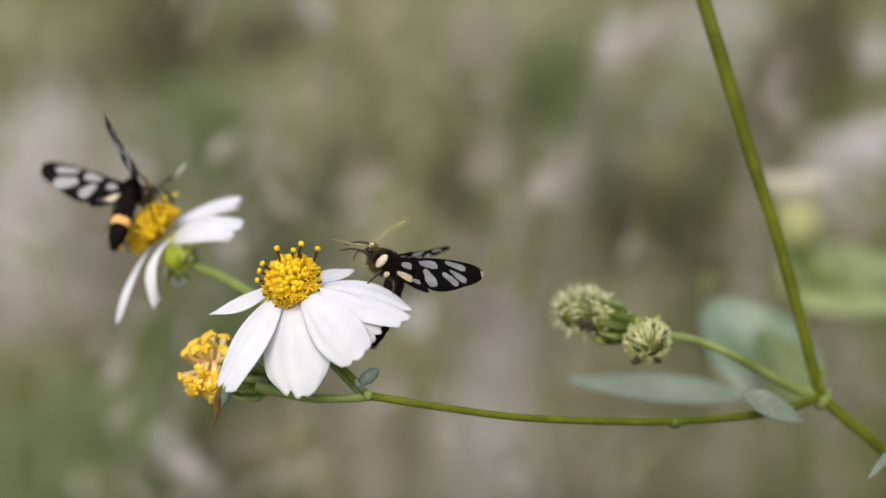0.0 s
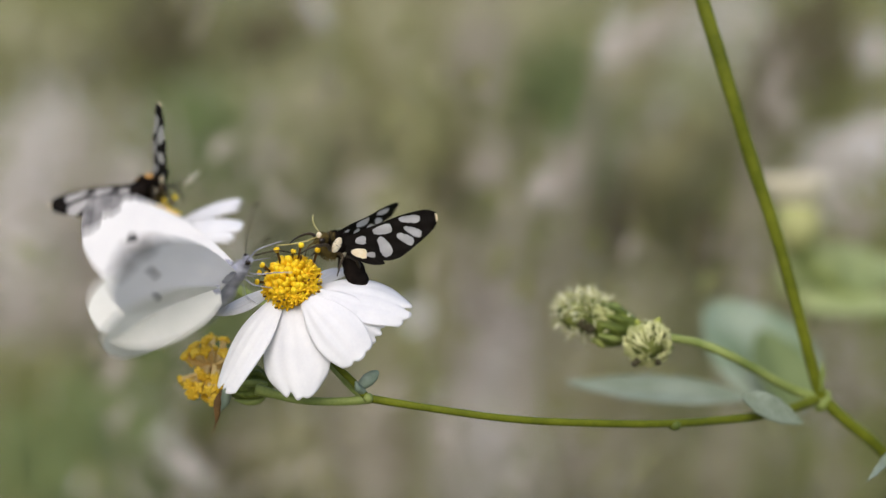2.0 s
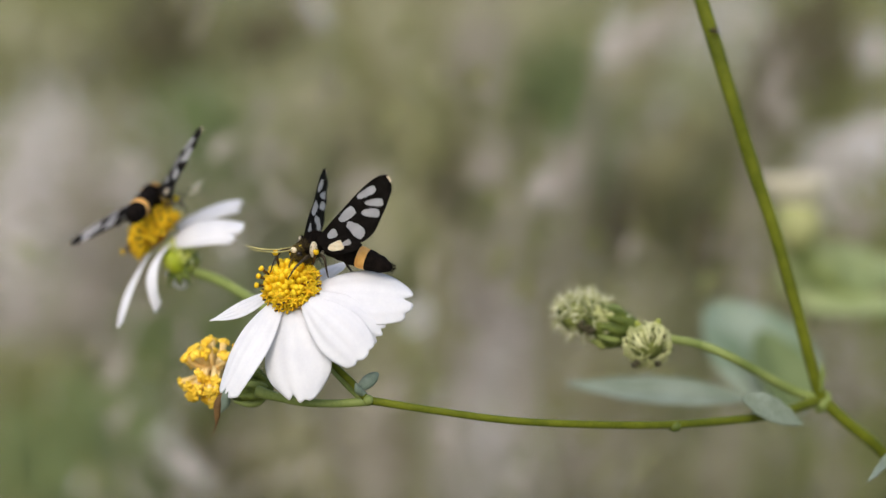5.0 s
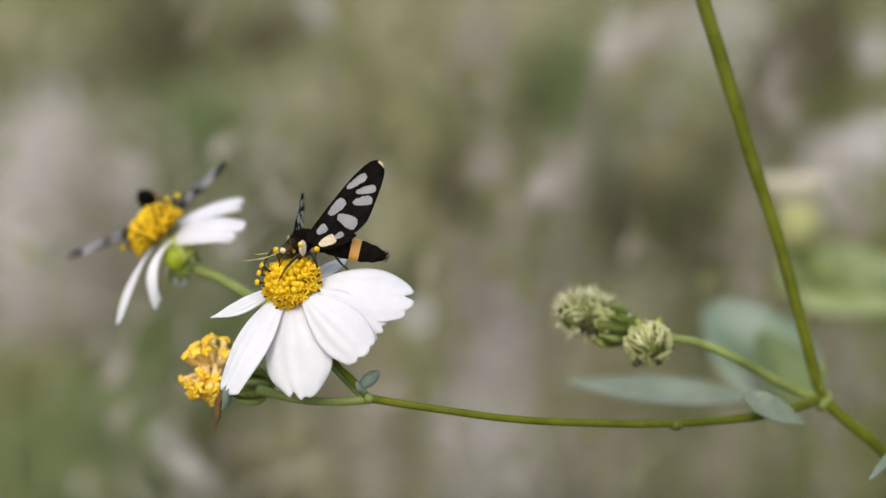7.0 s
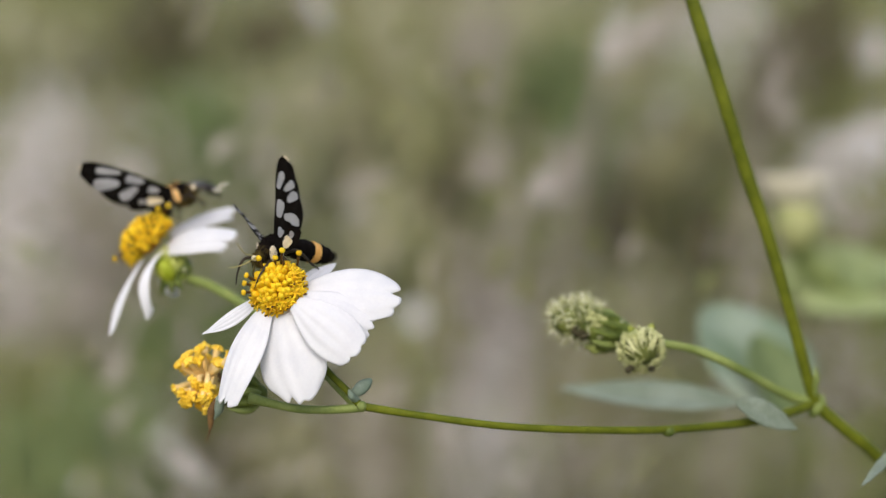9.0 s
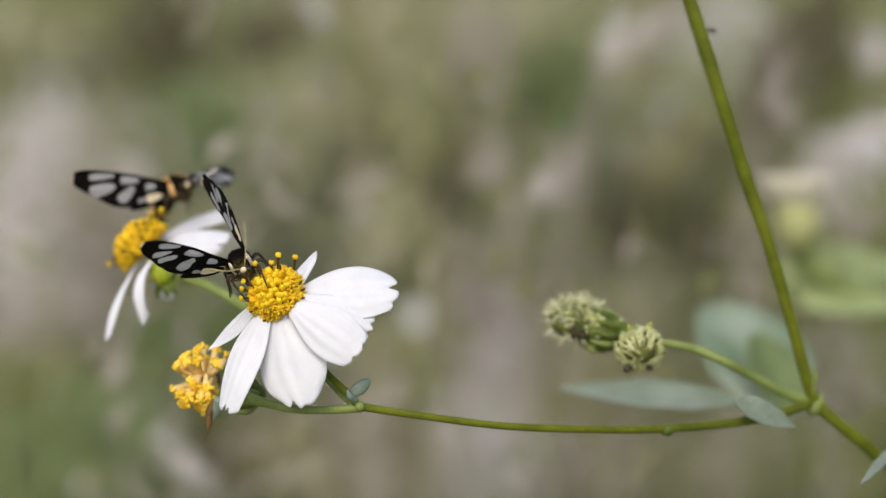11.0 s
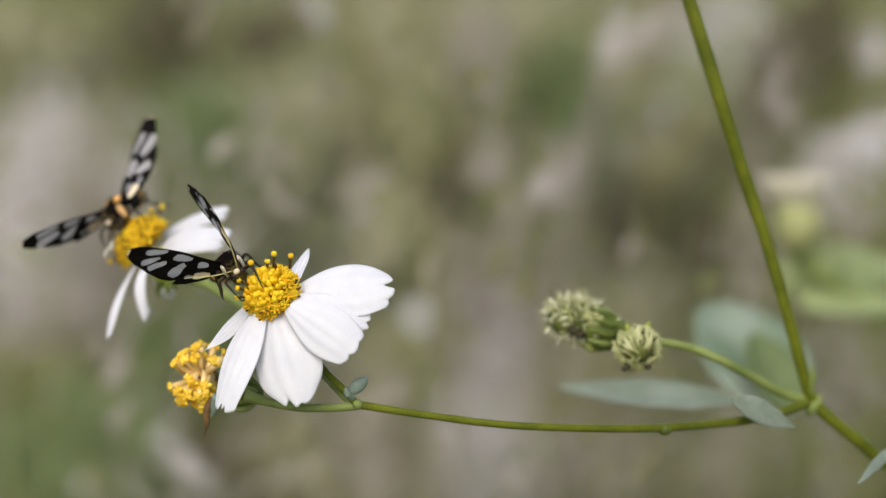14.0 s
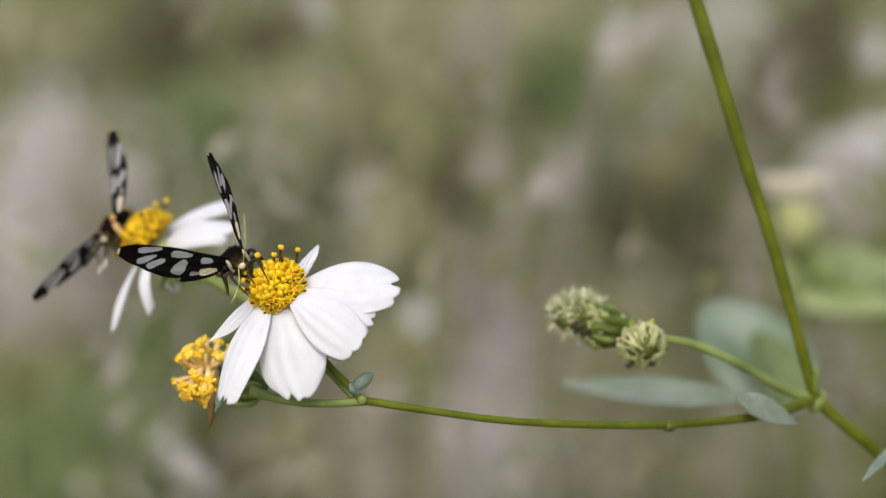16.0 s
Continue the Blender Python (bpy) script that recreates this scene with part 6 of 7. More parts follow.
    walk(moth_b[0], [
        (0, F @ pose(-0.04812, 0.03300, 0.00943, -3.7, -20.4, -23.4)),
        (0.5, F @ pose(-0.04714, 0.03300, 0.00854, 6.6, -15.7, -28.8)),
        (1, F @ pose(-0.04839, 0.03300, 0.00845, 8.1, -12.1, -32.8)),
        (1.5, F @ pose(-0.04794, 0.03300, 0.00827, 4.7, -14.7, -30.0)),
        (2, F @ pose(-0.04643, 0.03300, 0.00970, 1.6, -17.0, -27.4)),
        (2.5, F @ pose(-0.04643, 0.03300, 0.00881, 1.4, -15.3, -29.3)),
        (3, F @ pose(-0.04679, 0.03300, 0.00809, 4.6, -12.7, -32.1)),
        (3.5, F @ pose(-0.04643, 0.03300, 0.00827, 1.3, -13.4, -31.3)),
        (4, F @ pose(-0.04572, 0.03300, 0.00934, -2.0, -17.8, -26.5)),
        (5.2, F @ pose(-0.04569, 0.03600, 0.00799, -13.7, -26.8, -12.2)),
        (6.5, F @ pose(-0.04737, 0.05300, 0.00651, -50.5, -26.3, 16.3)),
        (7, F @ pose(-0.04700, 0.05300, 0.00538, -44.6, -25.9, 17.4)),
        (7.5, F @ pose(-0.04662, 0.05300, 0.00613, -47.0, -25.4, 18.3)),
        (7.7, F @ pose(-0.04662, 0.05300, 0.00613, -47.0, -25.4, 18.3)),
        (8, F @ pose(-0.04547, 0.04100, 0.00647, -23.7, -32.4, -17.7)),
        (8.5, F @ pose(-0.04201, 0.03600, 0.00871, 11.7, -14.8, -40.9)),
        (8.767, F @ pose(-0.04204, 0.03547, 0.00869, 19.1, 3.7, -84.8)),
        (9, F @ pose(-0.04206, 0.03500, 0.00868, 13.2, 20.3, -123.7)),
        (9.2, F @ pose(-0.04170, 0.03500, 0.00886, 9.5, 21.0, -130.1)),
        (10.2, F @ pose(-0.04224, 0.03500, 0.00922, 5.8, 21.5, -135.7)),
        (11.3, F @ pose(-0.04224, 0.03500, 0.00993, -1.5, 21.8, -146.2)),
        (11.5, F @ pose(-0.04385, 0.03500, 0.00975, -8.6, 21.8, -148.3)),
        (12, F @ pose(-0.04725, 0.03500, 0.00975, -19.5, 21.4, -158.2)),
        (12.5, F @ pose(-0.04707, 0.03500, 0.01011, -34.9, 19.0, -176.9)),
        (13, F @ pose(-0.04978, 0.03400, 0.00830, -33.9, 16.2, 170.3)),
        (13.5, F @ pose(-0.05014, 0.03400, 0.00723, -25.8, 15.8, 151.3)),
        (14, F @ pose(-0.05123, 0.03300, 0.00614, -38.9, 21.6, 147.8)),
        (14.5, F @ pose(-0.05123, 0.03300, 0.00632, -34.5, 21.3, 147.2)),
        (15, F @ pose(-0.05159, 0.03300, 0.00578, -39.3, 23.0, 150.9)),
        (15.5, F @ pose(-0.05212, 0.03300, 0.00382, -34.9, 24.2, 153.8)),
        (16, F @ pose(-0.05194, 0.03300, 0.00320, -32.4, 23.5, 152.0)),
    ])
    walk(moth_b[1], [
        (0, pose(-0.00000, -0.00180, -0.00020, 56.9, -0.0, -27.5)),
        (0.5, pose(-0.00000, -0.00180, -0.00020, 37.9, -0.0, -7.7)),
        (1, pose(-0.00000, -0.00180, -0.00020, 36.9, -0.0, 10.8)),
        (1.5, pose(0.00000, -0.00180, -0.00020, 33.9, -0.0, 16.4)),
        (2, pose(-0.00000, -0.00180, -0.00020, 41.3, -0.0, -11.5)),
        (2.5, pose(-0.00000, -0.00180, -0.00020, 37.3, 0.0, -7.5)),
        (3, pose(-0.00000, -0.00180, -0.00020, 31.2, -0.0, -0.3)),
        (3.5, pose(0.00000, -0.00180, -0.00020, 30.2, 0.0, 1.0)),
        (4, pose(-0.00000, -0.00180, -0.00020, 33.5, 0.0, -7.5)),
        (5.2, pose(0.00000, -0.00180, -0.00020, 30.9, 0.0, -0.3)),
        (6.5, pose(-0.00000, -0.00180, -0.00020, 38.7, -0.0, 8.1)),
        (7, pose(-0.00000, -0.00180, -0.00020, 19.9, 0.0, -17.8)),
        (7.5, pose(0.00000, -0.00180, -0.00020, 15.7, -0.0, -22.3)),
        (7.6, pose(0.00000, -0.00180, -0.00020, 15.7, -0.0, -22.3)),
        (7.767, pose(0.00000, -0.00180, -0.00020, 17.9, -0.9, -72.2)),
        (8, pose(0.00000, -0.00180, -0.00020, 19.9, 0.0, -115.8)),
        (8.5, pose(0.00000, -0.00180, -0.00020, 34.0, -0.0, -92.3)),
        (8.767, pose(0.00000, -0.00180, -0.00020, 29.9, -1.5, -46.3)),
        (9, pose(0.00000, -0.00180, -0.00020, 26.3, -0.0, -6.1)),
        (9.2, pose(-0.00000, -0.00180, -0.00020, 27.1, -0.0, -1.8)),
        (10.2, pose(-0.00000, -0.00180, -0.00020, 25.8, 0.0, -4.5)),
        (11.3, pose(0.00000, -0.00180, -0.00020, 29.2, -0.0, -2.0)),
        (11.5, pose(0.00000, -0.00180, -0.00020, 37.8, 0.0, -6.4)),
        (12, pose(0.00000, -0.00180, -0.00020, 45.4, -0.0, -3.6)),
        (12.5, pose(0.00000, -0.00180, -0.00020, 47.3, 0.0, 5.4)),
        (13, pose(0.00000, -0.00180, -0.00020, 39.7, -0.0, -5.5)),
        (13.5, pose(-0.00000, -0.00180, -0.00020, 20.8, 0.0, 9.1)),
        (14, pose(0.00000, -0.00180, -0.00020, 20.3, 0.0, 20.7)),
        (14.5, pose(0.00000, -0.00180, -0.00020, 18.9, -0.0, 18.5)),
        (15, pose(0.00000, -0.00180, -0.00020, 25.6, -0.0, 15.6)),
        (15.5, pose(-0.00000, -0.00180, -0.00020, 19.2, -0.0, 13.6)),
        (16, pose(-0.00000, -0.00180, -0.00020, 10.7, 0.0, 20.6)),
    ])
    walk(moth_b[2], [
        (0, pose(-0.00130, 0.00040, 0.00090, 71.5, 32.6, 11.3)),
        (0.5, pose(-0.00130, 0.00040, 0.00090, 63.0, 2.7, -2.1)),
        (1, pose(-0.00130, 0.00040, 0.00090, 68.6, -21.1, 2.5)),
        (1.5, pose(-0.00130, 0.00040, 0.00090, 34.4, -26.4, 28.5)),
        (2, pose(-0.00130, 0.00040, 0.00090, 64.2, 6.5, 13.4)),
        (2.5, pose(-0.00130, 0.00040, 0.00090, 63.5, -10.4, -1.2)),
        (3, pose(-0.00130, 0.00040, 0.00090, 62.3, -27.4, -2.1)),
        (3.5, pose(-0.00130, 0.00040, 0.00090, 58.4, -17.6, 3.3)),
        (4, pose(-0.00130, 0.00040, 0.00090, 38.4, -28.8, 28.9)),
        (5.2, pose(-0.00130, 0.00040, 0.00090, 40.7, 5.5, -7.0)),
        (6.5, pose(-0.00130, 0.00040, 0.00090, 59.4, 45.9, 5.2)),
        (7, pose(-0.00130, 0.00040, 0.00090, 54.6, 11.3, -10.9)),
        (7.5, pose(-0.00130, 0.00040, 0.00090, 44.1, 39.4, -36.6)),
        (7.7, pose(-0.00130, 0.00040, 0.00090, 73.7, 29.4, -36.5)),
        (8, pose(-0.00130, 0.00040, 0.00090, 70.4, 81.8, -60.5)),
        (8.5, pose(-0.00130, 0.00040, 0.00090, 98.1, 26.6, -27.9)),
        (9, pose(-0.00130, 0.00040, 0.00090, 137.2, -8.5, 27.7)),
        (9.2, pose(-0.00130, 0.00040, 0.00090, 149.3, -1.1, 31.8)),
        (10.2, pose(-0.00130, 0.00040, 0.00090, 142.6, -3.7, 29.5)),
        (11.3, pose(-0.00130, 0.00040, 0.00090, 137.9, -9.3, 34.0)),
        (11.5, pose(-0.00130, 0.00040, 0.00090, -167.9, 3.6, 45.0)),
        (12, pose(-0.00130, 0.00040, 0.00090, -163.0, 12.0, 46.7)),
        (12.2, pose(-0.00130, 0.00040, 0.00090, -181.5, -3.0, 55.3)),
        (12.5, pose(-0.00130, 0.00040, 0.00090, -178.4, 16.8, 46.2)),
        (12.8, pose(-0.00130, 0.00040, 0.00090, 135.8, 51.4, -16.7)),
        (13, pose(-0.00130, 0.00040, 0.00090, 164.6, 22.7, 42.5)),
        (13.5, pose(-0.00130, 0.00040, 0.00090, 150.6, 14.2, 55.0)),
        (14, pose(-0.00130, 0.00040, 0.00090, 164.3, 20.8, 70.3)),
        (14.2, pose(-0.00130, 0.00040, 0.00090, -0.4, 149.5, -88.6)),
        (14.5, pose(-0.00130, 0.00040, 0.00090, 170.5, 39.9, 78.0)),
        (15, pose(-0.00130, 0.00040, 0.00090, 157.9, 9.8, 72.4)),
        (15.5, pose(-0.00130, 0.00040, 0.00090, -160.4, 56.4, 96.7)),
        (16, pose(-0.00130, 0.00040, 0.00090, -167.5, 41.5, 80.5)),
    ])
    walk(moth_b[3], [
        (0, pose(0.00130, 0.00040, 0.00090, 93.0, -29.6, -73.4)),
        (0.5, pose(0.00130, 0.00040, 0.00090, 88.9, -26.6, -43.2)),
        (1, pose(0.00130, 0.00040, 0.00090, 64.5, -20.1, -22.9)),
        (1.5, pose(0.00130, 0.00040, 0.00090, 57.8, -21.0, -3.9)),
        (2, pose(0.00130, 0.00040, 0.00090, 90.3, -35.5, -40.1)),
        (2.5, pose(0.00130, 0.00040, 0.00090, 82.5, -29.3, -35.3)),
        (3, pose(0.00130, 0.00040, 0.00090, 57.6, -20.9, -16.0)),
        (3.5, pose(0.00130, 0.00040, 0.00090, 84.8, -42.0, -34.7)),
        (4, pose(0.00130, 0.00040, 0.00090, 71.4, -25.7, -24.3)),
        (5.2, pose(0.00130, 0.00040, 0.00090, 58.1, -5.6, -35.2)),
        (6.5, pose(0.00130, 0.00040, 0.00090, 54.7, 31.8, -56.9)),
        (7, pose(0.00130, 0.00040, 0.00090, 55.5, 16.4, -41.1)),
        (7.5, pose(0.00130, 0.00040, 0.00090, 60.3, 3.9, -54.4)),
        (7.7, pose(0.00130, 0.00040, 0.00090, 86.6, -16.4, -89.5)),
        (8, pose(0.00130, 0.00040, 0.00090, 84.0, -9.9, -77.7)),
        (8.5, pose(0.00130, 0.00040, 0.00090, 82.9, -20.7, -78.8)),
        (9, pose(0.00130, 0.00040, 0.00090, 58.3, -37.4, -18.8)),
        (9.2, pose(0.00130, 0.00040, 0.00090, 64.2, -25.7, -12.3)),
        (10.2, pose(0.00130, 0.00040, 0.00090, 65.1, -27.8, -8.9)),
        (11.3, pose(0.00130, 0.00040, 0.00090, 71.6, -26.6, -6.0)),
        (11.5, pose(0.00130, 0.00040, 0.00090, 66.4, -39.3, 3.7)),
        (12, pose(0.00130, 0.00040, 0.00090, 87.1, -25.4, -0.1)),
        (12.2, pose(0.00130, 0.00040, 0.00090, 86.4, -12.9, 1.8)),
        (12.5, pose(0.00130, 0.00040, 0.00090, 82.2, -37.5, 9.0)),
        (12.8, pose(0.00130, 0.00040, 0.00090, 81.4, -57.2, 34.4)),
        (13, pose(0.00130, 0.00040, 0.00090, 47.6, -37.9, 46.3)),
        (13.5, pose(0.00130, 0.00040, 0.00090, 38.3, -14.7, 71.2)),
        (14, pose(0.00130, 0.00040, 0.00090, 38.8, -24.6, 64.8)),
        (14.2, pose(0.00130, 0.00040, 0.00090, 44.3, -31.6, 73.4)),
        (14.5, pose(0.00130, 0.00040, 0.00090, 7.4, -42.7, 71.9)),
        (15, pose(0.00130, 0.00040, 0.00090, 40.2, -22.7, 66.4)),
        (15.5, pose(0.00130, 0.00040, 0.00090, 30.3, -28.8, 57.2)),
        (16, pose(0.00130, 0.00040, 0.00090, 39.7, 3.9, 50.4)),
    ])
    walk(butterfly[0], [
        (0, F @ pose(-0.13015, -0.01000, -0.06639, 54.1, 28.0, -45.1)),
        (1.6, F @ pose(-0.09371, -0.00800, -0.03572, 46.3, 43.1, -69.2)),
        (1.7, F @ pose(-0.07398, -0.00600, -0.02187, 50.2, 47.2, -65.0)),
        (1.8, F @ pose(-0.05256, -0.00400, -0.01176, 55.6, 51.1, -59.9)),
        (1.9, F @ pose(-0.04783, -0.00300, -0.00293, 50.8, 58.1, -49.6)),
        (2, F @ pose(-0.02892, -0.00200, -0.00350, 81.0, 53.1, -63.2)),
        (2.1, F @ pose(-0.02992, 0.00000, -0.00512, 98.3, 48.7, -59.7)),
        (2.2, F @ pose(-0.02954, 0.00100, -0.00594, 78.7, 51.9, -79.8)),
        (2.3, F @ pose(-0.02938, 0.00100, -0.00634, 79.0, 49.9, -79.3)),
        (2.4, F @ pose(-0.02922, 0.00100, -0.00714, 79.0, 49.8, -79.3)),
        (2.5, F @ pose(-0.02922, 0.00100, -0.00755, 79.2, 47.8, -78.8)),
        (2.6, F @ pose(-0.02922, 0.00100, -0.00714, 79.0, 49.8, -79.3)),
        (2.7, F @ pose(-0.03393, -0.01000, -0.00286, 92.7, 45.6, -27.0)),
        (2.8, F @ pose(-0.03835, 0.02000, 0.06000, 116.4, 35.8, -19.4)),
        (2.9, F @ pose(-0.03919, 0.03800, 0.04976, 69.7, 8.2, -0.1)),
        (3, F @ pose(-0.03888, 0.04800, 0.04269, 64.4, 5.7, 2.4)),
        (3.1, F @ pose(-0.03484, 0.05800, 0.07476, 78.3, 7.7, -1.0)),
        (3.4, F @ pose(0.00158, 0.07000, 0.15252, 85.8, 9.0, -3.1)),
        (4.4, F @ pose(0.02720, 0.02180, 0.08400, 89.2, 9.5, -3.9)),
        (16, F @ pose(0.02720, 0.02180, 0.08400, 89.2, 9.5, -3.9)),
    ])
    walk(butterfly[1], [
        (0, pose(-0.00090, 0.00080, 0.00090, 32.6, -7.7, 7.7)),
        (1.6, pose(-0.00090, 0.00080, 0.00090, 21.2, -4.5, 9.4)),
        (1.7, pose(-0.00090, 0.00080, 0.00090, 13.6, -27.2, 1.3)),
        (1.8, pose(-0.00090, 0.00080, 0.00090, -16.6, -61.5, 10.2)),
        (1.9, pose(-0.00090, 0.00080, 0.00090, -84.0, -44.8, 18.6)),
        (1.967, pose(-0.00090, 0.00080, 0.00090, -63.0, 11.6, 17.0)),
        (2, pose(-0.00090, 0.00080, 0.00090, -49.7, 38.9, 25.3)),
        (2.1, pose(-0.00090, 0.00080, 0.00090, -63.4, 37.2, 7.4)),
        (2.2, pose(-0.00090, 0.00080, 0.00090, -14.6, 43.9, 61.5)),
        (2.3, pose(-0.00090, 0.00080, 0.00090, -17.7, 44.2, 56.9)),
        (2.4, pose(-0.00090, 0.00080, 0.00090, 1.6, 44.3, 74.5)),
        (2.5, pose(-0.00090, 0.00080, 0.00090, 3.0, 45.2, 74.1)),
        (2.6, pose(-0.00090, 0.00080, 0.00090, 3.2, 44.2, 76.0)),
        (2.667, pose(-0.00090, 0.00080, 0.00090, -36.6, -25.4, 32.1)),
        (2.7, pose(-0.00090, 0.00080, 0.00090, -40.1, -65.1, 19.2)),
        (2.733, pose(-0.00090, 0.00080, 0.00090, -46.5, -49.1, 42.8)),
        (2.8, pose(-0.00090, 0.00080, 0.00090, -36.3, -17.8, 74.3)),
        (2.9, pose(-0.00090, 0.00080, 0.00090, -53.7, -22.1, 79.8)),
        (3, pose(-0.00090, 0.00080, 0.00090, -56.6, -25.6, 73.6)),
        (3.1, pose(-0.00090, 0.00080, 0.00090, -52.6, -16.2, 74.8)),
        (3.4, pose(-0.00090, 0.00080, 0.00090, -52.2, -19.7, 71.2)),
        (16, pose(-0.00090, 0.00080, 0.00090, -79.2, -58.2, 86.2)),
    ])
    walk(butterfly[2], [
        (0, pose(0.00090, 0.00080, 0.00090, 57.8, 1.6, 54.4)),
        (1.6, pose(0.00090, 0.00080, 0.00090, 50.6, 10.4, 61.4)),
        (1.7, pose(0.00090, 0.00080, 0.00090, 16.4, 17.0, 55.8)),
        (1.8, pose(0.00090, 0.00080, 0.00090, 2.8, 40.3, 41.6)),
        (1.833, pose(0.00090, 0.00080, 0.00090, 3.9, 21.8, 27.6)),
        (1.9, pose(0.00090, 0.00080, 0.00090, 18.8, -11.9, -1.0)),
        (1.967, pose(0.00090, 0.00080, 0.00090, -12.8, -53.6, 26.0)),
        (2, pose(0.00090, 0.00080, 0.00090, -56.8, -63.3, 68.0)),
        (2.1, pose(0.00090, 0.00080, 0.00090, -105.2, -56.1, 110.3)),
        (2.2, pose(0.00090, 0.00080, 0.00090, 3.9, -63.8, 34.2)),
        (2.3, pose(0.00090, 0.00080, 0.00090, -9.8, -68.3, 43.0)),
        (2.4, pose(0.00090, 0.00080, 0.00090, 25.6, -64.9, 13.3)),
        (2.5, pose(0.00090, 0.00080, 0.00090, 30.3, -65.4, 6.8)),
        (2.6, pose(0.00090, 0.00080, 0.00090, 28.2, -63.5, 11.5)),
        (2.667, pose(0.00090, 0.00080, 0.00090, 13.2, -9.9, 36.2)),
        (2.7, pose(0.00090, 0.00080, 0.00090, 14.5, 17.4, 43.2)),
        (2.8, pose(0.00090, 0.00080, 0.00090, 18.4, -0.2, 14.8)),
        (2.9, pose(0.00090, 0.00080, 0.00090, -36.6, 12.9, -18.8)),
        (3, pose(0.00090, 0.00080, 0.00090, -39.4, 10.1, -16.1)),
        (3.1, pose(0.00090, 0.00080, 0.00090, -40.0, 9.4, -13.7)),
        (3.4, pose(0.00090, 0.00080, 0.00090, -32.5, 8.3, -12.7)),
        (16, pose(0.00090, 0.00080, 0.00090, -19.2, -5.4, -22.1)),
    ])
    walk(moth_a[4], [
        (0, pose(-0.00040, 0.00360, 0.00050, -79.6, -35.6, 3.5)),
        (0.5, pose(-0.00040, 0.00360, 0.00050, -72.0, -36.6, 13.4)),
        (1, pose(-0.00040, 0.00360, 0.00050, -28.0, 3.2, -20.7)),
        (1.267, pose(-0.00040, 0.00360, 0.00050, -59.2, -10.0, -36.8)),
        (1.5, pose(-0.00040, 0.00360, 0.00050, -84.9, -26.8, -44.2)),
        (2, pose(-0.00040, 0.00360, 0.00050, -91.0, -32.6, -35.7)),
        (2.5, pose(-0.00040, 0.00360, 0.00050, -46.3, 7.2, -41.4)),
        (3, pose(-0.00040, 0.00360, 0.00050, -98.1, -36.3, -38.4)),
        (3.5, pose(-0.00040, 0.00360, 0.00050, -95.0, -34.9, -35.1)),
        (3.767, pose(-0.00040, 0.00360, 0.00050, -69.6, -4.4, -59.8)),
        (4, pose(-0.00040, 0.00360, 0.00050, -57.4, 27.2, -70.9)),
        (6.5, pose(-0.00040, 0.00360, 0.00050, -79.4, -21.1, -48.3)),
        (7, pose(-0.00040, 0.00360, 0.00050, -69.4, -1.8, -62.8)),
        (7.5, pose(-0.00040, 0.00360, 0.00050, -84.6, -26.1, -46.1)),
        (8, pose(-0.00040, 0.00360, 0.00050, -77.1, -18.9, -48.8)),
        (8.5, pose(-0.00040, 0.00360, 0.00050, -67.5, 1.0, -63.0)),
        (9, pose(-0.00040, 0.00360, 0.00050, -43.4, -6.2, -24.6)),
        (10.27, pose(-0.00040, 0.00360, 0.00050, -2.9, -0.3, -1.4)),
        (11.5, pose(-0.00040, 0.00360, 0.00050, 35.9, -10.4, 19.7)),
        (12, pose(-0.00040, 0.00360, 0.00050, 33.6, -13.9, 20.2)),
        (12.5, pose(-0.00040, 0.00360, 0.00050, 35.1, -11.7, 19.9)),
        (13, pose(-0.00040, 0.00360, 0.00050, 29.6, -19.0, 21.0)),
        (13.5, pose(-0.00040, 0.00360, 0.00050, 30.5, -17.9, 20.8)),
        (14, pose(-0.00040, 0.00360, 0.00050, 46.7, 5.2, 19.9)),
        (14.5, pose(-0.00040, 0.00360, 0.00050, 36.0, -10.3, 19.7)),
        (15, pose(-0.00040, 0.00360, 0.00050, 36.3, -9.8, 19.7)),
        (15.5, pose(-0.00040, 0.00360, 0.00050, 34.2, -12.7, 20.0)),
        (16, pose(-0.00040, 0.00360, 0.00050, 33.6, -13.7, 20.1)),
    ])
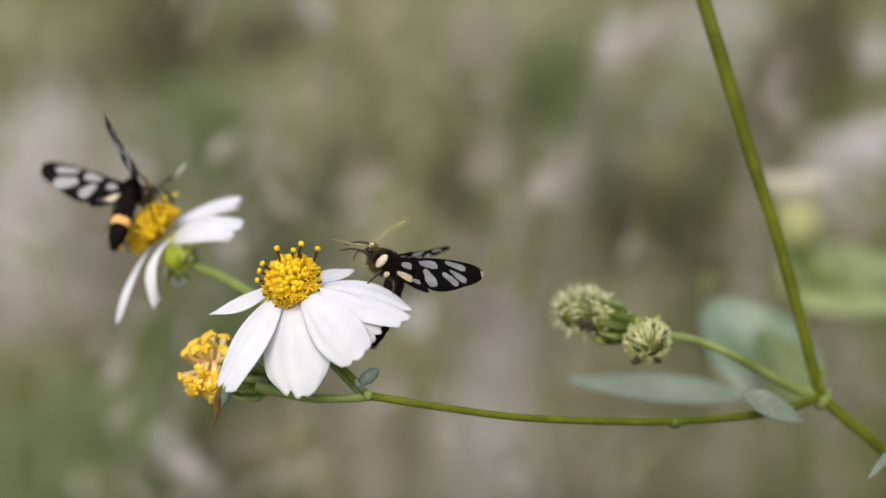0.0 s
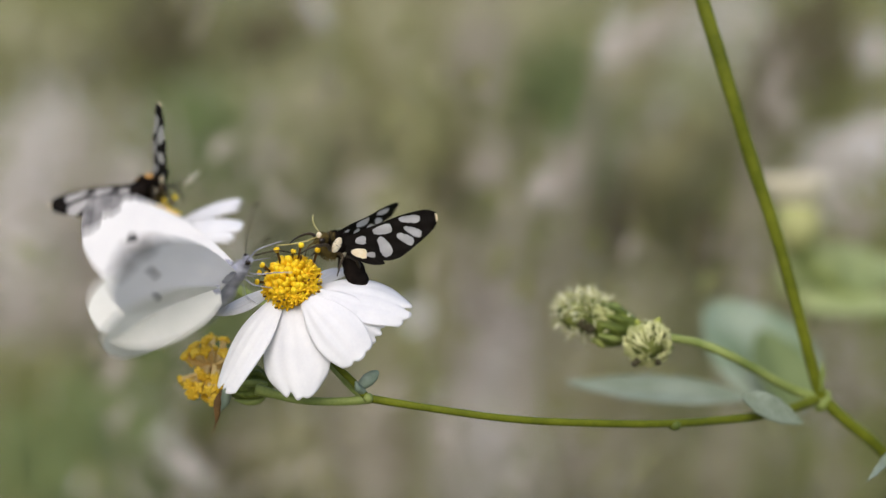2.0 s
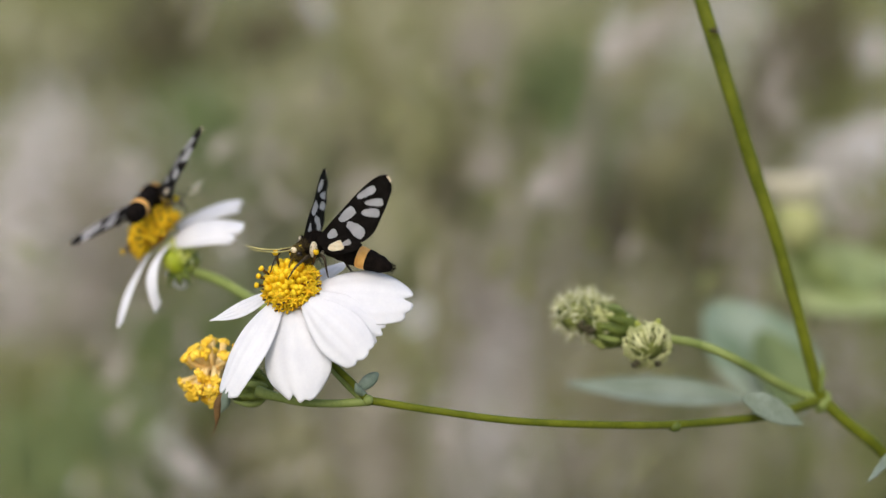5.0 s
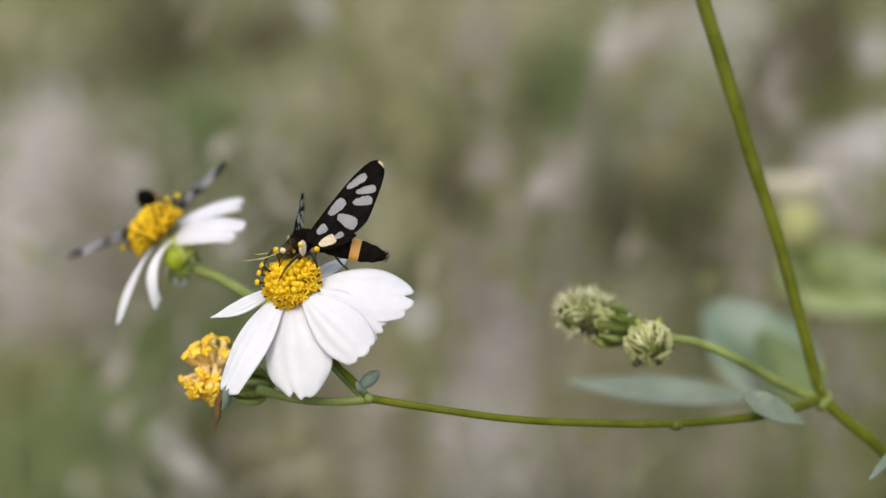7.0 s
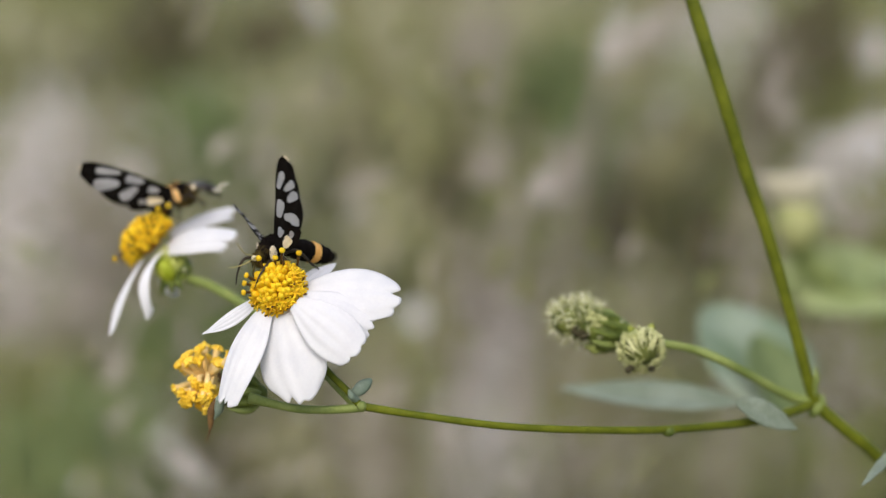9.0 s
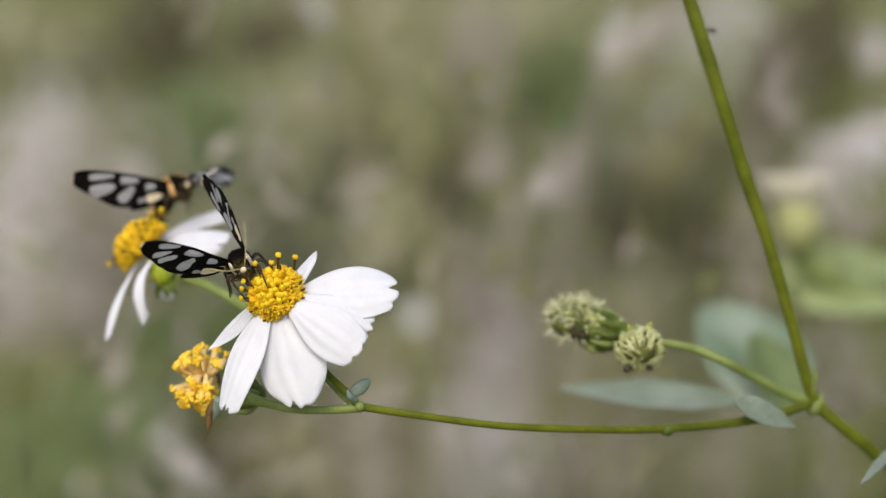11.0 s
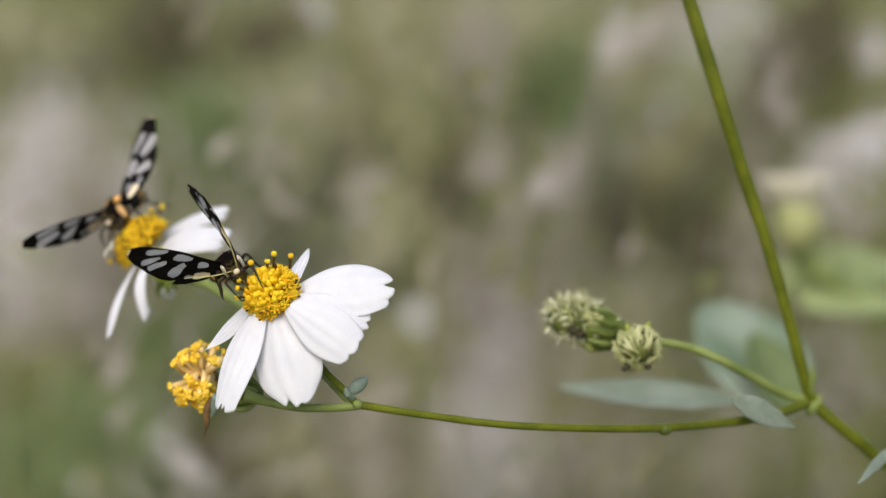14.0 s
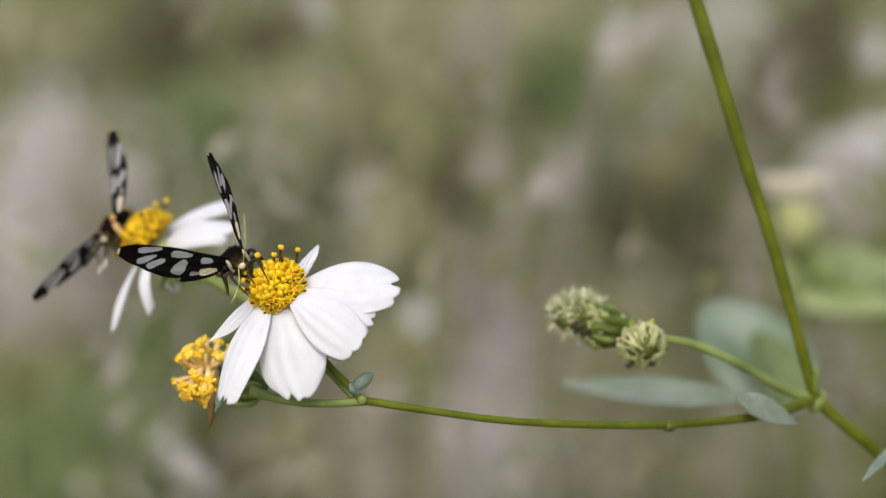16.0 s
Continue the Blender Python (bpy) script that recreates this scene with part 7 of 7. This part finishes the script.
    walk(moth_a[5], [
        (0, pose(0.00040, 0.00360, 0.00050, 37.1, 1.7, -17.6)),
        (0.5, pose(0.00040, 0.00360, 0.00050, -10.6, 32.5, -21.7)),
        (1, pose(0.00040, 0.00360, 0.00050, 38.6, 36.9, -29.5)),
        (1.5, pose(0.00040, 0.00360, 0.00050, 38.8, 31.0, -27.3)),
        (2, pose(0.00040, 0.00360, 0.00050, 6.0, 52.2, -42.0)),
        (2.5, pose(0.00040, 0.00360, 0.00050, -6.6, 36.9, -26.8)),
        (3, pose(0.00040, 0.00360, 0.00050, -18.4, 40.6, -30.6)),
        (3.5, pose(0.00040, 0.00360, 0.00050, -33.7, 50.0, -48.6)),
        (4, pose(0.00040, 0.00360, 0.00050, -24.7, 26.4, -11.2)),
        (6.5, pose(0.00040, 0.00360, 0.00050, -87.1, 48.1, -85.3)),
        (7, pose(0.00040, 0.00360, 0.00050, -70.0, 54.2, -86.0)),
        (7.267, pose(0.00040, 0.00360, 0.00050, 26.0, 24.6, -22.6)),
        (7.5, pose(0.00040, 0.00360, 0.00050, 70.4, -23.4, -29.5)),
        (8, pose(0.00040, 0.00360, 0.00050, 34.3, -58.9, -0.3)),
        (8.5, pose(0.00040, 0.00360, 0.00050, -24.6, -13.7, 25.9)),
        (9, pose(0.00040, 0.00360, 0.00050, -22.9, -25.9, 32.5)),
        (11.5, pose(0.00040, 0.00360, 0.00050, -10.1, 15.0, -5.6)),
        (12, pose(0.00040, 0.00360, 0.00050, -13.8, 7.9, 2.0)),
        (12.5, pose(0.00040, 0.00360, 0.00050, -21.1, 12.9, 1.7)),
        (13, pose(0.00040, 0.00360, 0.00050, -3.0, 12.1, -6.4)),
        (13.5, pose(0.00040, 0.00360, 0.00050, -4.6, 18.5, -10.5)),
        (14, pose(0.00040, 0.00360, 0.00050, 11.2, 38.8, -29.4)),
        (14.5, pose(0.00040, 0.00360, 0.00050, -11.9, 22.4, -11.4)),
        (15, pose(0.00040, 0.00360, 0.00050, -54.2, 33.5, -12.4)),
        (15.5, pose(0.00040, 0.00360, 0.00050, -51.1, 32.9, -12.4)),
        (16, pose(0.00040, 0.00360, 0.00050, -66.8, 39.4, -25.8)),
    ])
    walk(moth_b[4], [
        (0, pose(-0.00040, 0.00360, 0.00050, -63.4, 41.3, -86.8)),
        (0.5, pose(-0.00040, 0.00360, 0.00050, -88.4, 51.4, -124.0)),
        (1, pose(-0.00040, 0.00360, 0.00050, -61.2, 35.5, -80.9)),
        (1.5, pose(-0.00040, 0.00360, 0.00050, -61.5, 31.4, -78.8)),
        (2, pose(-0.00040, 0.00360, 0.00050, -58.3, 0.1, -48.5)),
        (2.5, pose(-0.00040, 0.00360, 0.00050, -52.5, 11.4, -52.4)),
        (3, pose(-0.00040, 0.00360, 0.00050, -56.7, 21.4, -65.9)),
        (3.5, pose(-0.00040, 0.00360, 0.00050, -55.6, 36.9, -74.6)),
        (4, pose(-0.00040, 0.00360, 0.00050, -95.9, -5.1, -117.7)),
        (5.267, pose(-0.00040, 0.00360, 0.00050, -100.7, 50.2, -140.7)),
        (6.5, pose(-0.00040, 0.00360, 0.00050, 142.7, 66.2, 90.4)),
        (7.333, pose(-0.00040, 0.00360, 0.00050, -22.3, 65.3, -53.2)),
        (8.167, pose(-0.00040, 0.00360, 0.00050, -44.1, 19.4, -49.2)),
        (9, pose(-0.00040, 0.00360, 0.00050, -69.2, -21.8, -28.7)),
        (11.5, pose(-0.00040, 0.00360, 0.00050, -45.5, -11.4, -20.3)),
        (11.77, pose(-0.00040, 0.00360, 0.00050, -73.4, -35.8, 9.7)),
        (12, pose(-0.00040, 0.00360, 0.00050, -112.4, -40.1, 50.3)),
        (13, pose(-0.00040, 0.00360, 0.00050, -111.3, -40.4, 46.2)),
        (14, pose(-0.00040, 0.00360, 0.00050, -76.0, -27.7, -22.8)),
        (16, pose(-0.00040, 0.00360, 0.00050, -80.9, -28.9, -27.2)),
    ])
    walk(moth_b[5], [
        (0, pose(0.00040, 0.00360, 0.00050, -16.4, 32.6, -20.8)),
        (0.5, pose(0.00040, 0.00360, 0.00050, -19.3, 39.5, -29.1)),
        (1, pose(0.00040, 0.00360, 0.00050, -21.5, 26.3, -12.2)),
        (1.5, pose(0.00040, 0.00360, 0.00050, -22.3, 29.6, -16.0)),
        (2, pose(0.00040, 0.00360, 0.00050, -39.7, 24.3, -2.0)),
        (2.5, pose(0.00040, 0.00360, 0.00050, -27.5, 24.5, -7.9)),
        (3, pose(0.00040, 0.00360, 0.00050, -23.3, 28.5, -14.3)),
        (3.5, pose(0.00040, 0.00360, 0.00050, -16.3, 25.7, -13.1)),
        (4, pose(0.00040, 0.00360, 0.00050, -60.9, 29.1, 2.0)),
        (5.267, pose(0.00040, 0.00360, 0.00050, -18.5, 33.4, -21.4)),
        (6.5, pose(0.00040, 0.00360, 0.00050, 24.3, 49.7, -36.8)),
        (7.333, pose(0.00040, 0.00360, 0.00050, -3.3, 26.3, -17.3)),
        (8.167, pose(0.00040, 0.00360, 0.00050, -34.0, 13.4, 8.9)),
        (9, pose(0.00040, 0.00360, 0.00050, -66.6, 15.7, 37.5)),
        (11.5, pose(0.00040, 0.00360, 0.00050, -52.6, -11.8, 53.0)),
        (12, pose(0.00040, 0.00360, 0.00050, -95.4, 32.2, 56.6)),
        (13, pose(0.00040, 0.00360, 0.00050, -111.1, 43.5, 46.0)),
        (14, pose(0.00040, 0.00360, 0.00050, -72.5, 20.5, 36.8)),
        (16, pose(0.00040, 0.00360, 0.00050, -75.1, 24.9, 29.7)),
    ])
    walk(fly, [
        (0, F @ pose(0.03473, 0.02200, 0.05166, 90.0, 80.0, 180.0)),
        (2.3, F @ pose(0.03473, 0.02200, 0.05166, -90.0, 70.0, 0.0)),
        (3, F @ pose(0.04109, 0.02200, 0.03241, 90.0, 80.0, 180.0)),
        (3.5, F @ pose(0.04040, 0.02200, 0.03267, -90.0, 70.0, 0.0)),
        (4.2, F @ pose(0.04100, 0.02200, 0.03327, 90.0, 80.0, 180.0)),
        (6.3, F @ pose(0.04152, 0.02200, 0.03275, -90.0, 70.0, 0.0)),
        (6.6, F @ pose(0.04386, 0.02400, 0.03036, 90.0, 80.0, 180.0)),
        (7, F @ pose(0.04403, 0.02400, 0.02708, -90.0, 70.0, 0.0)),
        (7.5, F @ pose(0.04753, 0.02600, 0.01889, 90.0, 80.0, 180.0)),
        (8, F @ pose(0.04991, 0.02900, 0.00975, -90.0, 70.0, 0.0)),
        (8.4, F @ pose(0.04944, 0.03000, 0.00361, 90.0, 80.0, 180.0)),
        (8.5, F @ pose(0.04382, 0.02000, 0.00060, -90.0, 70.0, 0.0)),
        (8.6, F @ pose(0.05076, 0.03000, 0.00097, 90.0, 80.0, 180.0)),
        (10.4, F @ pose(0.04812, 0.03000, 0.00978, -90.0, 70.0, 0.0)),
        (11.1, F @ pose(0.04019, 0.03000, 0.03534, 90.0, 80.0, 180.0)),
        (11.3, F @ pose(0.03750, 0.02000, 0.03272, -90.0, 70.0, 0.0)),
        (11.5, F @ pose(0.04125, 0.03000, 0.03270, 90.0, 80.0, 180.0)),
        (12.5, F @ pose(0.03578, 0.03000, 0.05209, -90.0, 70.0, 0.0)),
        (16, F @ pose(0.03578, 0.03000, 0.05209, 90.0, 80.0, 180.0)),
    ])


motions()
